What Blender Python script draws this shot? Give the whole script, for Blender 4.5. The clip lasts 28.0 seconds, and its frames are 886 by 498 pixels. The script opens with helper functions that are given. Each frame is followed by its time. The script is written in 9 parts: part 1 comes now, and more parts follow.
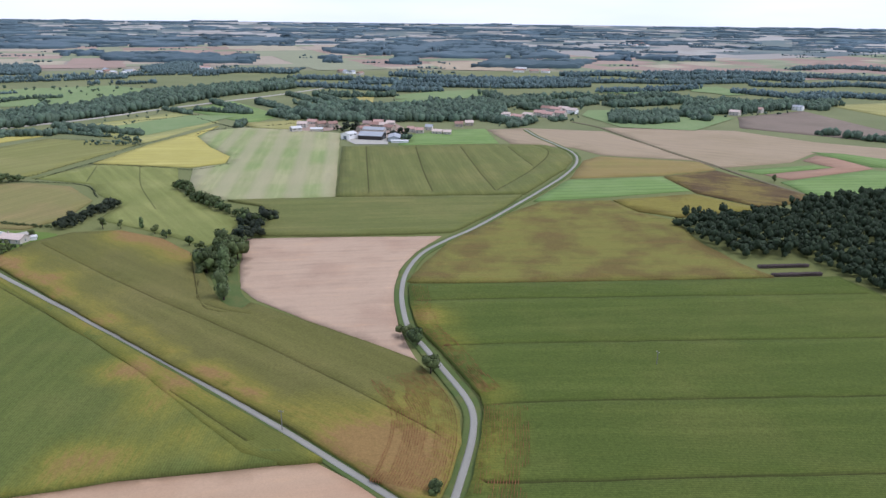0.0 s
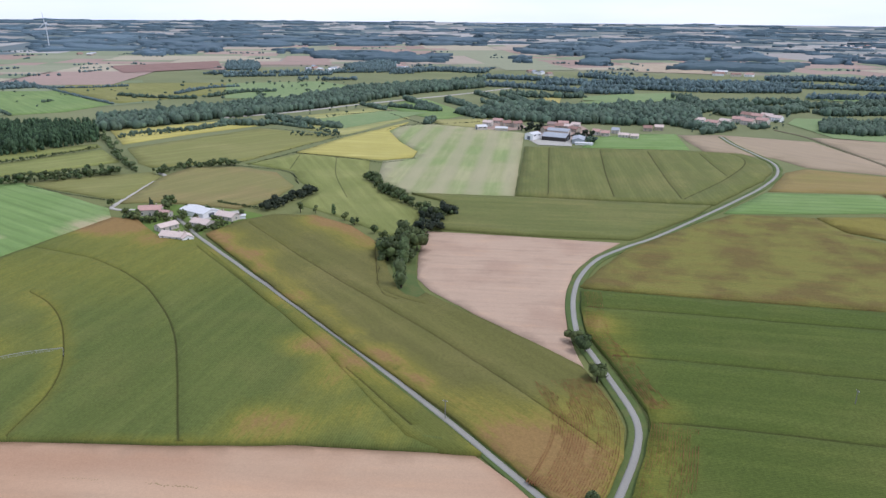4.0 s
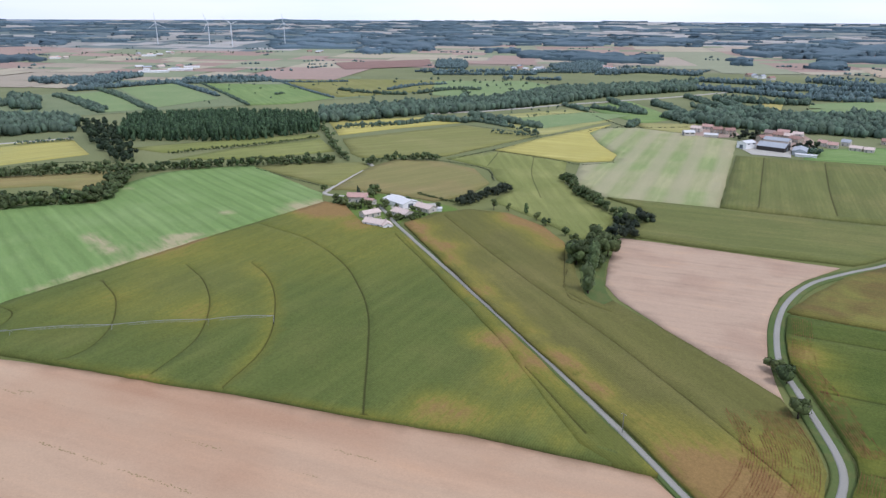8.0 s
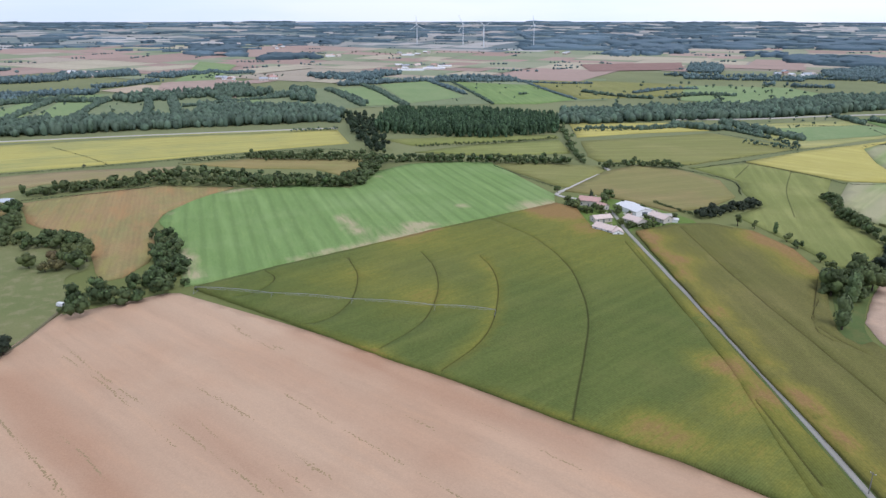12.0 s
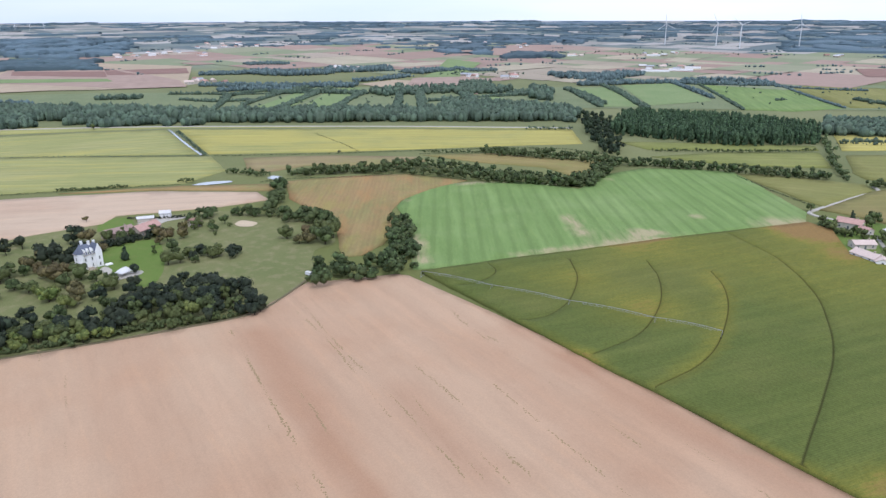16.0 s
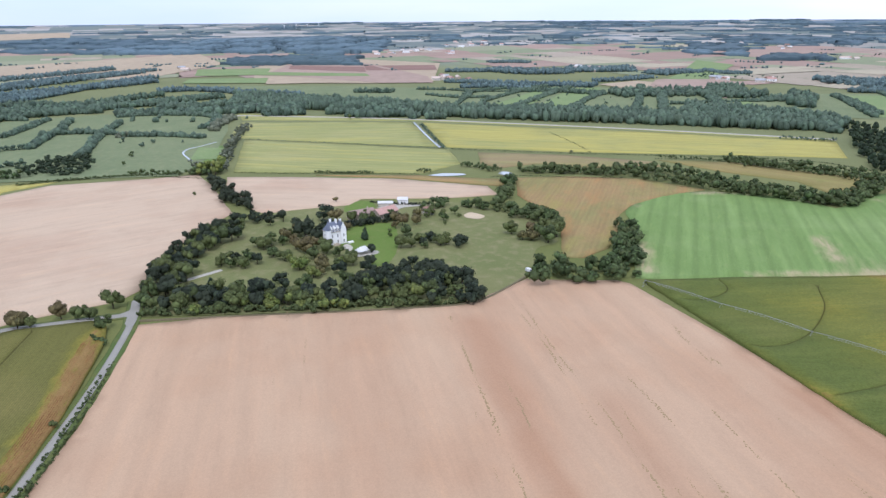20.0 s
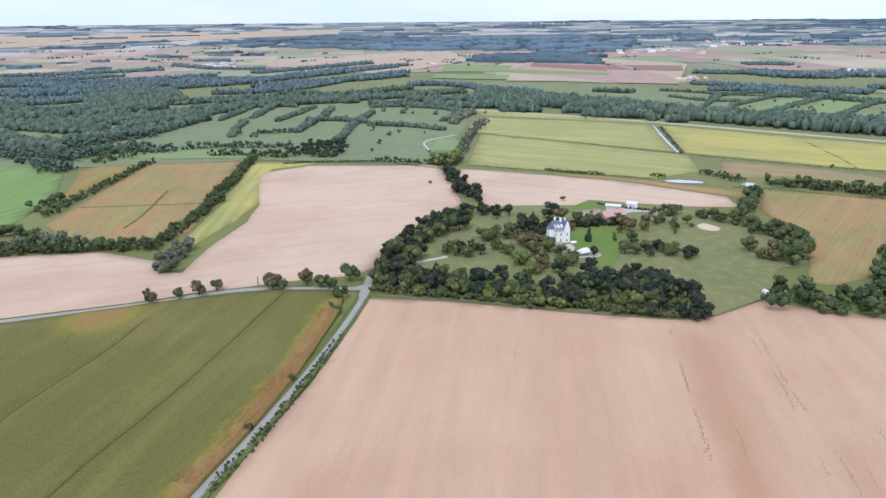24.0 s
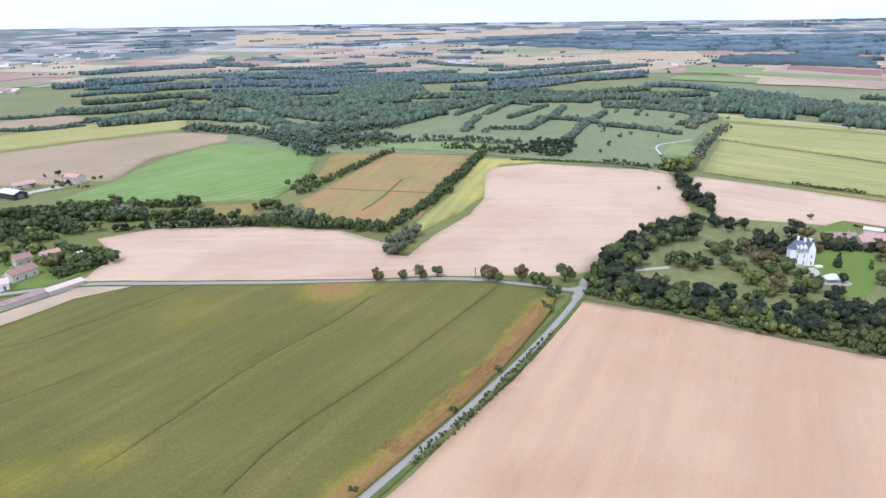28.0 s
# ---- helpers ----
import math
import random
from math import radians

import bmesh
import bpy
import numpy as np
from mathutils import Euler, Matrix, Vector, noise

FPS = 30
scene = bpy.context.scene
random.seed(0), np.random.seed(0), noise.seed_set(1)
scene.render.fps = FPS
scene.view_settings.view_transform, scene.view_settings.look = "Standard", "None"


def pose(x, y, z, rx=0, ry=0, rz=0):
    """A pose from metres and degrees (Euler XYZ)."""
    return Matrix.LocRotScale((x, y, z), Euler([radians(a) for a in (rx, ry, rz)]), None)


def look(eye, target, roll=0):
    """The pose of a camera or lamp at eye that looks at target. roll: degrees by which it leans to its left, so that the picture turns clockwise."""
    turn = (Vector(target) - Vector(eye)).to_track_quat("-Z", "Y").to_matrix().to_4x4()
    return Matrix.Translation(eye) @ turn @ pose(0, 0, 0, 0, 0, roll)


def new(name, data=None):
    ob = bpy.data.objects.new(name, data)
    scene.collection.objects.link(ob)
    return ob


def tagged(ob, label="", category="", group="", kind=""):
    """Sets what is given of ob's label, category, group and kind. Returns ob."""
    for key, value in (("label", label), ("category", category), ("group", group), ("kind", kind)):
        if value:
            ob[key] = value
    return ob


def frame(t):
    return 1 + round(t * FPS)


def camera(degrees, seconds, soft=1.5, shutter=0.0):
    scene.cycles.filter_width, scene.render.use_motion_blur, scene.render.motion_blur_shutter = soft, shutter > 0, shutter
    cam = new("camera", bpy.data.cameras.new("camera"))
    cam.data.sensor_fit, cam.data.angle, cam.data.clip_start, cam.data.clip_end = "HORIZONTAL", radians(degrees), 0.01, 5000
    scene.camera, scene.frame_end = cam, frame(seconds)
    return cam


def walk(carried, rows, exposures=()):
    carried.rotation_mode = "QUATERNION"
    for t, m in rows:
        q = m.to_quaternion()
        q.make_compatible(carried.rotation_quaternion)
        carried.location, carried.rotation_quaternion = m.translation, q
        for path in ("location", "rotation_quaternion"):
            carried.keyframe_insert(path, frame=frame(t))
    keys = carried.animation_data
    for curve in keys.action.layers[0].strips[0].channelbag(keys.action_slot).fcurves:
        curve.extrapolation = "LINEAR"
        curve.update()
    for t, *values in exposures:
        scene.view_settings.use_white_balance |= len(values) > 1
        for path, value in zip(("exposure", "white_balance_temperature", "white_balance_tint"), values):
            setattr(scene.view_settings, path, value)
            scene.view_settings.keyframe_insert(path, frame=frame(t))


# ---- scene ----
cam = camera(64.86, 28.0, soft=1.45)
EYE = (0, 0, 120)
PATH = (
    (0.0, 0.00, -18.26, 0.65),
    (0.5, 1.80, -18.29, 0.59),
    (1.0, 3.78, -18.33, 0.57),
    (1.5, 5.56, -18.35, 0.65),
    (2.0, 7.52, -18.38, 0.61),
    (2.5, 9.30, -18.39, 0.57),
    (3.0, 11.28, -18.38, 0.53),
    (3.5, 13.05, -18.37, 0.56),
    (4.0, 15.04, -18.37, 0.48),
    (4.5, 16.83, -18.38, 0.50),
    (6.5, 24.49, -18.44, 0.43),
    (7.0, 26.69, -18.47, 0.40),
    (7.5, 28.94, -18.49, 0.32),
    (8.0, 31.32, -18.47, 0.29),
    (8.5, 33.75, -18.48, 0.28),
    (9.0, 36.20, -18.48, 0.18),
    (9.5, 38.65, -18.45, 0.13),
    (10.0, 41.07, -18.44, 0.11),
    (10.5, 43.51, -18.42, 0.07),
    (11.0, 45.93, -18.42, 0.03),
    (11.5, 48.35, -18.43, 0.04),
    (12.0, 50.77, -18.41, 0.02),
    (12.5, 53.18, -18.41, -0.05),
    (14.5, 62.69, -18.43, -0.07),
    (15.0, 65.08, -18.44, -0.07),
    (15.5, 67.46, -18.43, -0.13),
    (16.0, 69.85, -18.44, -0.18),
    (16.5, 72.22, -18.43, -0.18),
    (17.0, 74.62, -18.44, -0.21),
    (17.5, 77.00, -18.44, -0.24),
    (18.0, 79.40, -18.42, -0.32),
    (18.5, 81.77, -18.43, -0.30),
    (19.0, 84.19, -18.41, -0.39),
    (19.5, 86.44, -18.41, -0.38),
    (20.0, 88.91, -18.40, -0.43),
    (20.5, 91.19, -18.40, -0.42),
    (21.0, 93.70, -18.38, -0.48),
    (21.5, 95.92, -18.39, -0.44),
    (23.5, 105.45, -18.39, -0.54),
    (24.0, 107.94, -18.39, -0.50),
    (24.5, 110.13, -18.40, -0.59),
    (25.0, 112.60, -18.40, -0.62),
    (25.5, 114.79, -18.37, -0.65),
    (26.0, 117.28, -18.35, -0.66),
    (26.5, 119.48, -18.34, -0.65),
    (27.0, 121.95, -18.32, -0.62),
    (27.5, 124.14, -18.33, -0.59),
    (28.0, 126.62, -18.29, -0.71),
)


def aimed(yaw, pitch, roll):
    y, p = radians(yaw), radians(pitch)
    way = Vector((-math.sin(y) * math.cos(p), math.cos(y) * math.cos(p), math.sin(p)))
    return look(EYE, Vector(EYE) + way * 100, roll)


walk(cam, [(t, aimed(a, b, c)) for t, a, b, c in PATH], [(0, 0.38, 5800, 18), (12, 0.37, 5780, 17), (15, 0.34, 5780, 17), (16, 0.5, 5780, 17), (17, 0.56, 5780, 17), (20, 0.57, 5740, 17), (24, 0.64, 5720, 18), (26, 0.7, 5710, 18), (28, 0.85, 5700, 19)])

# ---- sky and sun: bright thin overcast, weak sun ----
SUN_DIR = Vector((0.5, -0.05, 0.85)).normalized()
world = bpy.data.worlds.new("overcast_sky")
scene.world = world
world.use_nodes = True
wn, wl = world.node_tree.nodes, world.node_tree.links
wn.clear()
w_out = wn.new("ShaderNodeOutputWorld")
w_mix = wn.new("ShaderNodeMixShader")
w_sky = wn.new("ShaderNodeTexSky")
w_sky.sky_type = "NISHITA"
w_sky.sun_disc = False
w_sky.sun_elevation = math.asin(SUN_DIR.z)
w_sky.sun_rotation = math.atan2(SUN_DIR.x, SUN_DIR.y)
w_clear = wn.new("ShaderNodeBackground")
w_clear.inputs["Strength"].default_value = 0.1
w_cloud = wn.new("ShaderNodeBackground")
w_cloud.inputs["Strength"].default_value = 0.95
w_co = wn.new("ShaderNodeTexCoord")
w_map = wn.new("ShaderNodeMapping")
w_map.inputs["Scale"].default_value = (1.0, 1.0, 6.0)
w_no = wn.new("ShaderNodeTexNoise")
w_no.inputs["Scale"].default_value = 3.0
w_no.inputs["Detail"].default_value = 5.0
w_rmp = wn.new("ShaderNodeValToRGB")
w_rmp.color_ramp.elements[0].position, w_rmp.color_ramp.elements[0].color = 0.35, (0.82, 0.9, 1.0, 1)
w_rmp.color_ramp.elements[1].position, w_rmp.color_ramp.elements[1].color = 0.62, (0.94, 0.97, 1.0, 1)
wl.new(w_co.outputs["Generated"], w_map.inputs["Vector"])
wl.new(w_map.outputs["Vector"], w_no.inputs["Vector"])
wl.new(w_no.outputs["Fac"], w_rmp.inputs["Fac"])
# the cloud sheet thins and turns bluer towards the south-west
w_dot = wn.new("ShaderNodeVectorMath")
w_dot.operation = "DOT_PRODUCT"
w_dot.inputs[1].default_value = (-0.8, -0.6, 0.0)
wl.new(w_co.outputs["Generated"], w_dot.inputs[0])
w_thin = wn.new("ShaderNodeMapRange")
w_thin.inputs["From Min"].default_value, w_thin.inputs["From Max"].default_value = 0.0, 1.0
wl.new(w_dot.outputs["Value"], w_thin.inputs["Value"])
w_tone = wn.new("ShaderNodeMix")
w_tone.data_type, w_tone.blend_type = "RGBA", "MULTIPLY"
w_tone_in = [s for s in w_tone.inputs if s.enabled]
w_tone_in[2].default_value = (0.7, 0.76, 0.82, 1)
wl.new(w_thin.outputs["Result"], w_tone_in[0])
wl.new(w_rmp.outputs["Color"], w_tone_in[1])
wl.new([s for s in w_tone.outputs if s.enabled][0], w_cloud.inputs["Color"])
wl.new(w_sky.outputs["Color"], w_clear.inputs["Color"])
w_mix.inputs["Fac"].default_value = 0.8
wl.new(w_clear.outputs["Background"], w_mix.inputs[1])
wl.new(w_cloud.outputs["Background"], w_mix.inputs[2])
wl.new(w_mix.outputs["Shader"], w_out.inputs["Surface"])

sun = new("sun", bpy.data.lights.new("sun", "SUN"))
sun.data.energy, sun.data.angle, sun.data.color = 1.2, radians(12), (1.0, 0.96, 0.9)
sun.matrix_world = look(SUN_DIR * 900, (0, 0, 0))

# ---- materials ----
def srgb(r, g, b, k=0.72):
    """A linear base colour from everyday 0 to 255 values, a little greyed."""
    b += 0.08 * max(0, g - b)
    return tuple(k * ((v / 255) / 12.92 if v < 10.3 else ((v / 255 + 0.055) / 1.055) ** 2.4) for v in (r, g, b)) + (1,)


class Nodes:
    """A small wrapper for writing node materials in short lines."""

    def __init__(self, name, rough=0.9, metal=0.0, spec=0.2):
        self.mat = bpy.data.materials.new(name)
        self.mat.use_nodes = True
        self.tree = self.mat.node_tree
        self.bsdf = self.tree.nodes["Principled BSDF"]
        self.bsdf.inputs["Roughness"].default_value = rough
        self.bsdf.inputs["Metallic"].default_value = metal
        self.bsdf.inputs["Specular IOR Level"].default_value = spec
        self.co = None

    def add(self, kind, **values):
        node = self.tree.nodes.new("ShaderNode" + kind)
        for key, value in values.items():
            node.inputs[key.replace("_", " ")].default_value = value
        return node

    def link(self, a, b):
        self.tree.links.new(a, b)

    def place(self, scale=(1, 1, 1), turn=0.0):
        if self.co is None:
            self.co = self.add("TexCoord")
        m = self.add("Mapping", Scale=scale, Rotation=(0, 0, radians(turn)))
        m.vector_type = "POINT"
        self.link(self.co.outputs["Object"], m.inputs["Vector"])
        return m.outputs["Vector"]

    def turned(self, angle, scale):
        """Coordinates along (x) and across (y) a direction, then scaled."""
        first = self.place(turn=-angle)
        m = self.add("Mapping", Scale=scale)
        self.link(first, m.inputs["Vector"])
        return m.outputs["Vector"]

    def noise(self, vec, scale=1.0, detail=4.0, rough=0.55):
        n = self.add("TexNoise", Scale=scale, Detail=detail, Roughness=rough)
        self.link(vec, n.inputs["Vector"])
        return n.outputs["Fac"]

    def span(self, fac, lo, hi, a=0.0, b=1.0):
        m = self.add("MapRange")
        m.inputs["From Min"].default_value, m.inputs["From Max"].default_value = lo, hi
        m.inputs["To Min"].default_value, m.inputs["To Max"].default_value = a, b
        self.link(fac, m.inputs["Value"])
        return m.outputs["Result"]

    def math(self, op, a, b=None):
        m = self.add("Math")
        m.operation = op
        for n, v in enumerate((a, b)):
            if v is None:
                continue
            if isinstance(v, (int, float)):
                m.inputs[n].default_value = v
            else:
                self.link(v, m.inputs[n])
        return m.outputs["Value"]

    def mix(self, fac, a, b, mode="MIX"):
        m = self.add("Mix")
        m.data_type, m.blend_type = "RGBA", mode
        ins = [s for s in m.inputs if s.enabled]
        for socket, v in zip(ins, (fac, a, b)):
            if isinstance(v, (int, float, tuple)):
                socket.default_value = v
            else:
                self.link(v, socket)
        return [s for s in m.outputs if s.enabled][0]

    def attribute(self, name):
        a = self.add("Attribute")
        a.attribute_name = name
        return a.outputs["Fac"]

    def paint(self, colour):
        if isinstance(colour, tuple):
            self.bsdf.inputs["Base Color"].default_value = colour
        else:
            self.link(colour, self.bsdf.inputs["Base Color"])
        return self

    def bump(self, height, strength=0.5, distance=0.3):
        b = self.add("Bump", Strength=strength, Distance=distance)
        self.link(height, b.inputs["Height"])
        self.link(b.outputs["Normal"], self.bsdf.inputs["Normal"])
        return self


def plain(name, colour, rough=0.7, metal=0.0, grain=6.0, amount=0.25, spec=0.3):
    """A painted, metal or masonry surface: two scales of variation."""
    n = Nodes(name, rough, metal, spec)
    fine = n.noise(n.place(), grain, 6)
    wide = n.noise(n.place(), grain * 0.12, 3)
    dark = tuple(c * (1 - amount * 1.4) for c in colour[:3]) + (1,)
    light = tuple(min(1, c * (1 + amount * 0.5)) for c in colour[:3]) + (1,)
    col = n.mix(n.span(fine, 0.3, 0.7), dark, light)
    col = n.mix(n.span(wide, 0.35, 0.7, 0, 0.5), col, dark)
    n.paint(col).bump(fine, 0.3, 0.05)
    return n.mat


# kind: main colour, second colour, share of the second, row spacing, row contrast, grain contrast, patch size
CROPS = {
    "maize": ((107, 118, 55), (121, 125, 63), 0.5, 0.8, 0.28, 0.3, 60),
    "maize_olive": ((120, 118, 60), (133, 126, 70), 0.5, 0.8, 0.28, 0.28, 80),
    "maize_green": ((97, 111, 45), (112, 119, 54), 0.5, 0.8, 0.36, 0.36, 60),
    "maize_ripe": ((116, 120, 54), (132, 130, 60), 0.5, 0.8, 0.26, 0.26, 40),
    "maize_far": ((122, 127, 68), (136, 134, 76), 0.5, 3.0, 0.12, 0.3, 70),
    "pale_green": ((154, 168, 104), (182, 178, 130), 0.75, 26.0, 0.34, 0.10, 140),
    "yellow": ((198, 187, 100), (208, 197, 114), 0.4, 6.0, 0.10, 0.14, 80),
    "yellow_pale": ((176, 170, 104), (186, 182, 120), 0.4, 9.0, 0.10, 0.12, 90),
    "meadow_y": ((140, 146, 78), (156, 158, 90), 0.5, 7.0, 0.10, 0.20, 70),
    "meadow_yy": ((196, 186, 102), (174, 172, 104), 0.55, 9.0, 0.16, 0.20, 110),
    "meadow_l": ((170, 171, 106), (182, 178, 118), 0.5, 9.0, 0.12, 0.16, 110),
    "meadow_g": ((132, 156, 90), (148, 166, 98), 0.5, 9.0, 0.12, 0.18, 90),
    "olive": ((146, 146, 82), (158, 154, 92), 0.5, 5.0, 0.12, 0.18, 90),
    "olive_brown": ((150, 144, 86), (164, 144, 96), 0.5, 3.5, 0.14, 0.18, 80),
    "bright_green": ((133, 160, 88), (147, 170, 102), 0.5, 9.0, 0.24, 0.14, 60),
    "orange": ((176, 148, 100), (156, 148, 92), 0.6, 3.0, 0.12, 0.2, 50),
    "ochre": ((164, 144, 88), (150, 140, 78), 0.5, 4.0, 0.12, 0.16, 60),
    "ochre_p": ((168, 150, 108), (150, 150, 90), 0.5, 6.0, 0.12, 0.16, 80),
    "ochre_y": ((166, 150, 94), (150, 146, 84), 0.5, 6.0, 0.12, 0.16, 60),
    "mottled": ((142, 138, 66), (124, 106, 60), 0.62, 2.2, 0.2, 0.4, 26),
    "mottled_y": ((154, 144, 66), (124, 108, 56), 0.6, 2.2, 0.2, 0.36, 40),
    "dark_brown": ((110, 90, 62), (146, 130, 68), 0.7, 3.0, 0.18, 0.4, 30),
    "soil_tan": ((206, 174, 141), (200, 164, 130), 0.45, 14.0, 0.05, 0.12, 70),
    "soil_pale": ((204, 176, 148), (190, 160, 134), 0.5, 5.0, 0.10, 0.16, 40),
    "soil_grey": ((216, 191, 162), (203, 174, 146), 0.5, 16.0, 0.06, 0.10, 90),
    "soil_brown": ((182, 162, 132), (170, 152, 120), 0.5, 16.0, 0.12, 0.12, 120),
    "soil_pink": ((184, 148, 122), (170, 140, 116), 0.5, 12.0, 0.12, 0.12, 90),
    "soil_dark": ((150, 134, 118), (138, 124, 108), 0.5, 12.0, 0.10, 0.12, 90),
}


def crop_material(kind, angle):
    main, second, share, spacing, row_c, grain_c, patch = CROPS[kind]
    soil = kind.startswith("soil")
    maize = kind in ("maize", "maize_green", "maize_olive", "maize_ripe")
    n = Nodes(f"{kind}_surface", 0.95, 0, 0.1)
    wide = n.noise(n.place(), 1 / patch, 4, 0.6)
    col = n.mix(n.span(wide, 0.62 - 0.3 * share, 0.86 - 0.4 * share), srgb(*main), srgb(*second))
    # soft streaks along the rows, as machines leave them
    streak = n.noise(n.turned(angle, (0.008, 0.13, 0.1)), 1.0, 5, 0.6)
    col = n.mix(n.span(streak, 0.36, 0.7, 0, 0.22 if soil else 0.42), col, srgb(*(v * 0.86 for v in main)))
    col = n.mix(n.span(streak, 0.5, 0.28, 0, 0.3), col, srgb(*(min(255, v * 1.1) for v in second)))
    flecks = {"mottled": 0.6, "mottled_y": 0.6, "dark_brown": 0.6, "orange": 0.45, "soil_brown": 0.4, "soil_grey": 0.35, "bright_green": 0.3, "soil_pale": 0.55, "meadow_yy": 0.5, "meadow_l": 0.45}.get(kind, 0.16 if maize else 0.2)
    fleck = n.noise(n.turned(angle, (0.035, 0.2, 0.1)), 1.0, 6, 0.72)
    col = n.mix(n.span(fleck, 0.54, 0.72, 0, flecks), col, srgb(*(min(255, v * k) for v, k in zip(second, (1.17, 1.14, 1.06)))))
    col = n.mix(n.span(fleck, 0.46, 0.3, 0, flecks * 0.9), col, srgb(*(v * 0.76 for v in main)))
    # rows, drill lines or tramlines
    w = n.add("TexWave", Scale=0.31416 / spacing, Distortion=0.2, Detail=1.0)
    w.bands_direction = "Y"
    n.link(n.turned(angle, (1, 1, 1)), w.inputs["Vector"])
    tram = spacing > 5
    rows = n.span(w.outputs["Fac"], 0.55 if tram else 0.2, 0.98, 0, row_c)
    if kind == "pale_green":
        col = n.mix(n.span(w.outputs["Fac"], 0.25, 0.85, 0, 0.65), col, srgb(182, 174, 136))
    else:
        col = n.mix(rows, col, srgb(*(v * (0.72 if not soil else 0.84) for v in main)))
    if maize or kind in ("mottled", "mottled_y"):
        brown = n.noise(n.place(), 1 / 34, 5, 0.62)
        ripe_share = n.attribute("ripe")
        mess = n.noise(n.turned(angle, (0.25, 1.2, 0.5)), 0.6, 5, 0.7)
        amount = n.math("ADD", ripe_share, n.span(brown, 0.52, 0.8, 0, 0.12))
        amount = n.math("MULTIPLY", amount, n.span(mess, 0.32, 0.66, 0.45, 1.0))
        col = n.mix(n.span(amount, 0.05, 0.45, 0, 0.6), col, srgb(158, 148, 54))
        col = n.mix(n.span(amount, 0.34, 0.72, 0, 0.85), col, srgb(158, 124, 78))
    if kind == "bright_green":
        bare = n.math("MULTIPLY", n.attribute("ripe"), n.span(fleck, 0.38, 0.6, 0.4, 1.2))
        col = n.mix(n.span(bare, 0.15, 0.9, 0, 0.75), col, srgb(198, 180, 142))
    if kind == "orange":
        dried = n.noise(n.turned(angle, (0.012, 0.05, 0.1)), 1.0, 4, 0.6)
        col = n.mix(n.span(dried, 0.52, 0.66, 0, 0.65), col, srgb(186, 142, 92))
        col = n.mix(n.span(dried, 0.44, 0.32, 0, 0.5), col, srgb(164, 158, 82))
    if kind in ("meadow_yy", "meadow_l"):
        # mown and standing swaths
        swath = n.noise(n.turned(angle, (0.006, 0.075, 0.1)), 1.0, 4, 0.66)
        col = n.mix(n.span(swath, 0.52, 0.64, 0, 0.4), col, srgb(206, 192, 96))
        col = n.mix(n.span(swath, 0.46, 0.34, 0, 0.45), col, srgb(140, 152, 86))
    if kind == "soil_tan":
        # damp reddish ground and paler dried patches
        clods = n.noise(n.turned(angle + 90, (0.05, 0.22, 0.1)), 1.0, 3)
        col = n.mix(n.span(clods, 0.74, 0.82, 0, 0.3), col, srgb(160, 134, 100))
        col = n.mix(n.span(n.attribute("ripe"), 0, 1, 0, 0.5), col, srgb(178, 132, 98))
        damp = n.noise(n.turned(angle, (0.004, 0.03, 0.1)), 1.0, 3)
        col = n.mix(n.span(damp, 0.5, 0.72, 0, 0.3), col, srgb(186, 142, 108))
        col = n.mix(n.span(damp, 0.46, 0.3, 0, 0.4), col, srgb(216, 188, 154))
    fine = n.noise(n.place(), 1.1 if not soil else 1.6, 6, 0.78)
    lum = n.span(fine, 0.28, 0.72, 1 - grain_c, 1 + grain_c * 0.8)
    grain = n.add("CombineColor")
    for s in ("Red", "Green", "Blue"):
        n.link(lum, grain.inputs[s])
    col = n.mix(1.0, col, grain.outputs["Color"], "MULTIPLY")
    # soil of the wheel tracks, coloured extra dark to include the trench's shade
    col = n.mix(n.attribute("soil"), col, srgb(60, 54, 34))
    n.paint(col).bump(fine, 0.5, 0.3 if not soil else 0.12)
    return n.mat


def leaf_material(name, main, second, third, depth=0.62):
    """Foliage: each clump of leaves its own tone, each tree its own tint."""
    n = Nodes(name, 0.75, 0, 0.15)
    geo = n.add("NewGeometry")
    per = geo.outputs["Random Per Island"]
    low = tuple(v * depth for v in main)
    col = n.mix(n.span(per, 0, 0.55), srgb(*low, 0.92), srgb(*main, 0.92))
    col = n.mix(n.span(per, 0.5, 1.0), col, srgb(*(v * 1.22 for v in second), 0.92))
    info = n.add("ObjectInfo")
    tree = n.math("MAXIMUM", n.math("MULTIPLY", info.outputs["Random"], 0.6), n.math("MULTIPLY", n.attribute("tint"), 0.8))
    col = n.mix(tree, col, srgb(*third, 0.92))
    fine = n.noise(n.place(), 1.1, 5, 0.75)
    col = n.mix(n.span(fine, 0.4, 0.68, 0, 0.6), col, srgb(*(v * depth for v in main), 0.9))
    n.paint(col).bump(fine, 0.8, 0.5)
    return n.mat


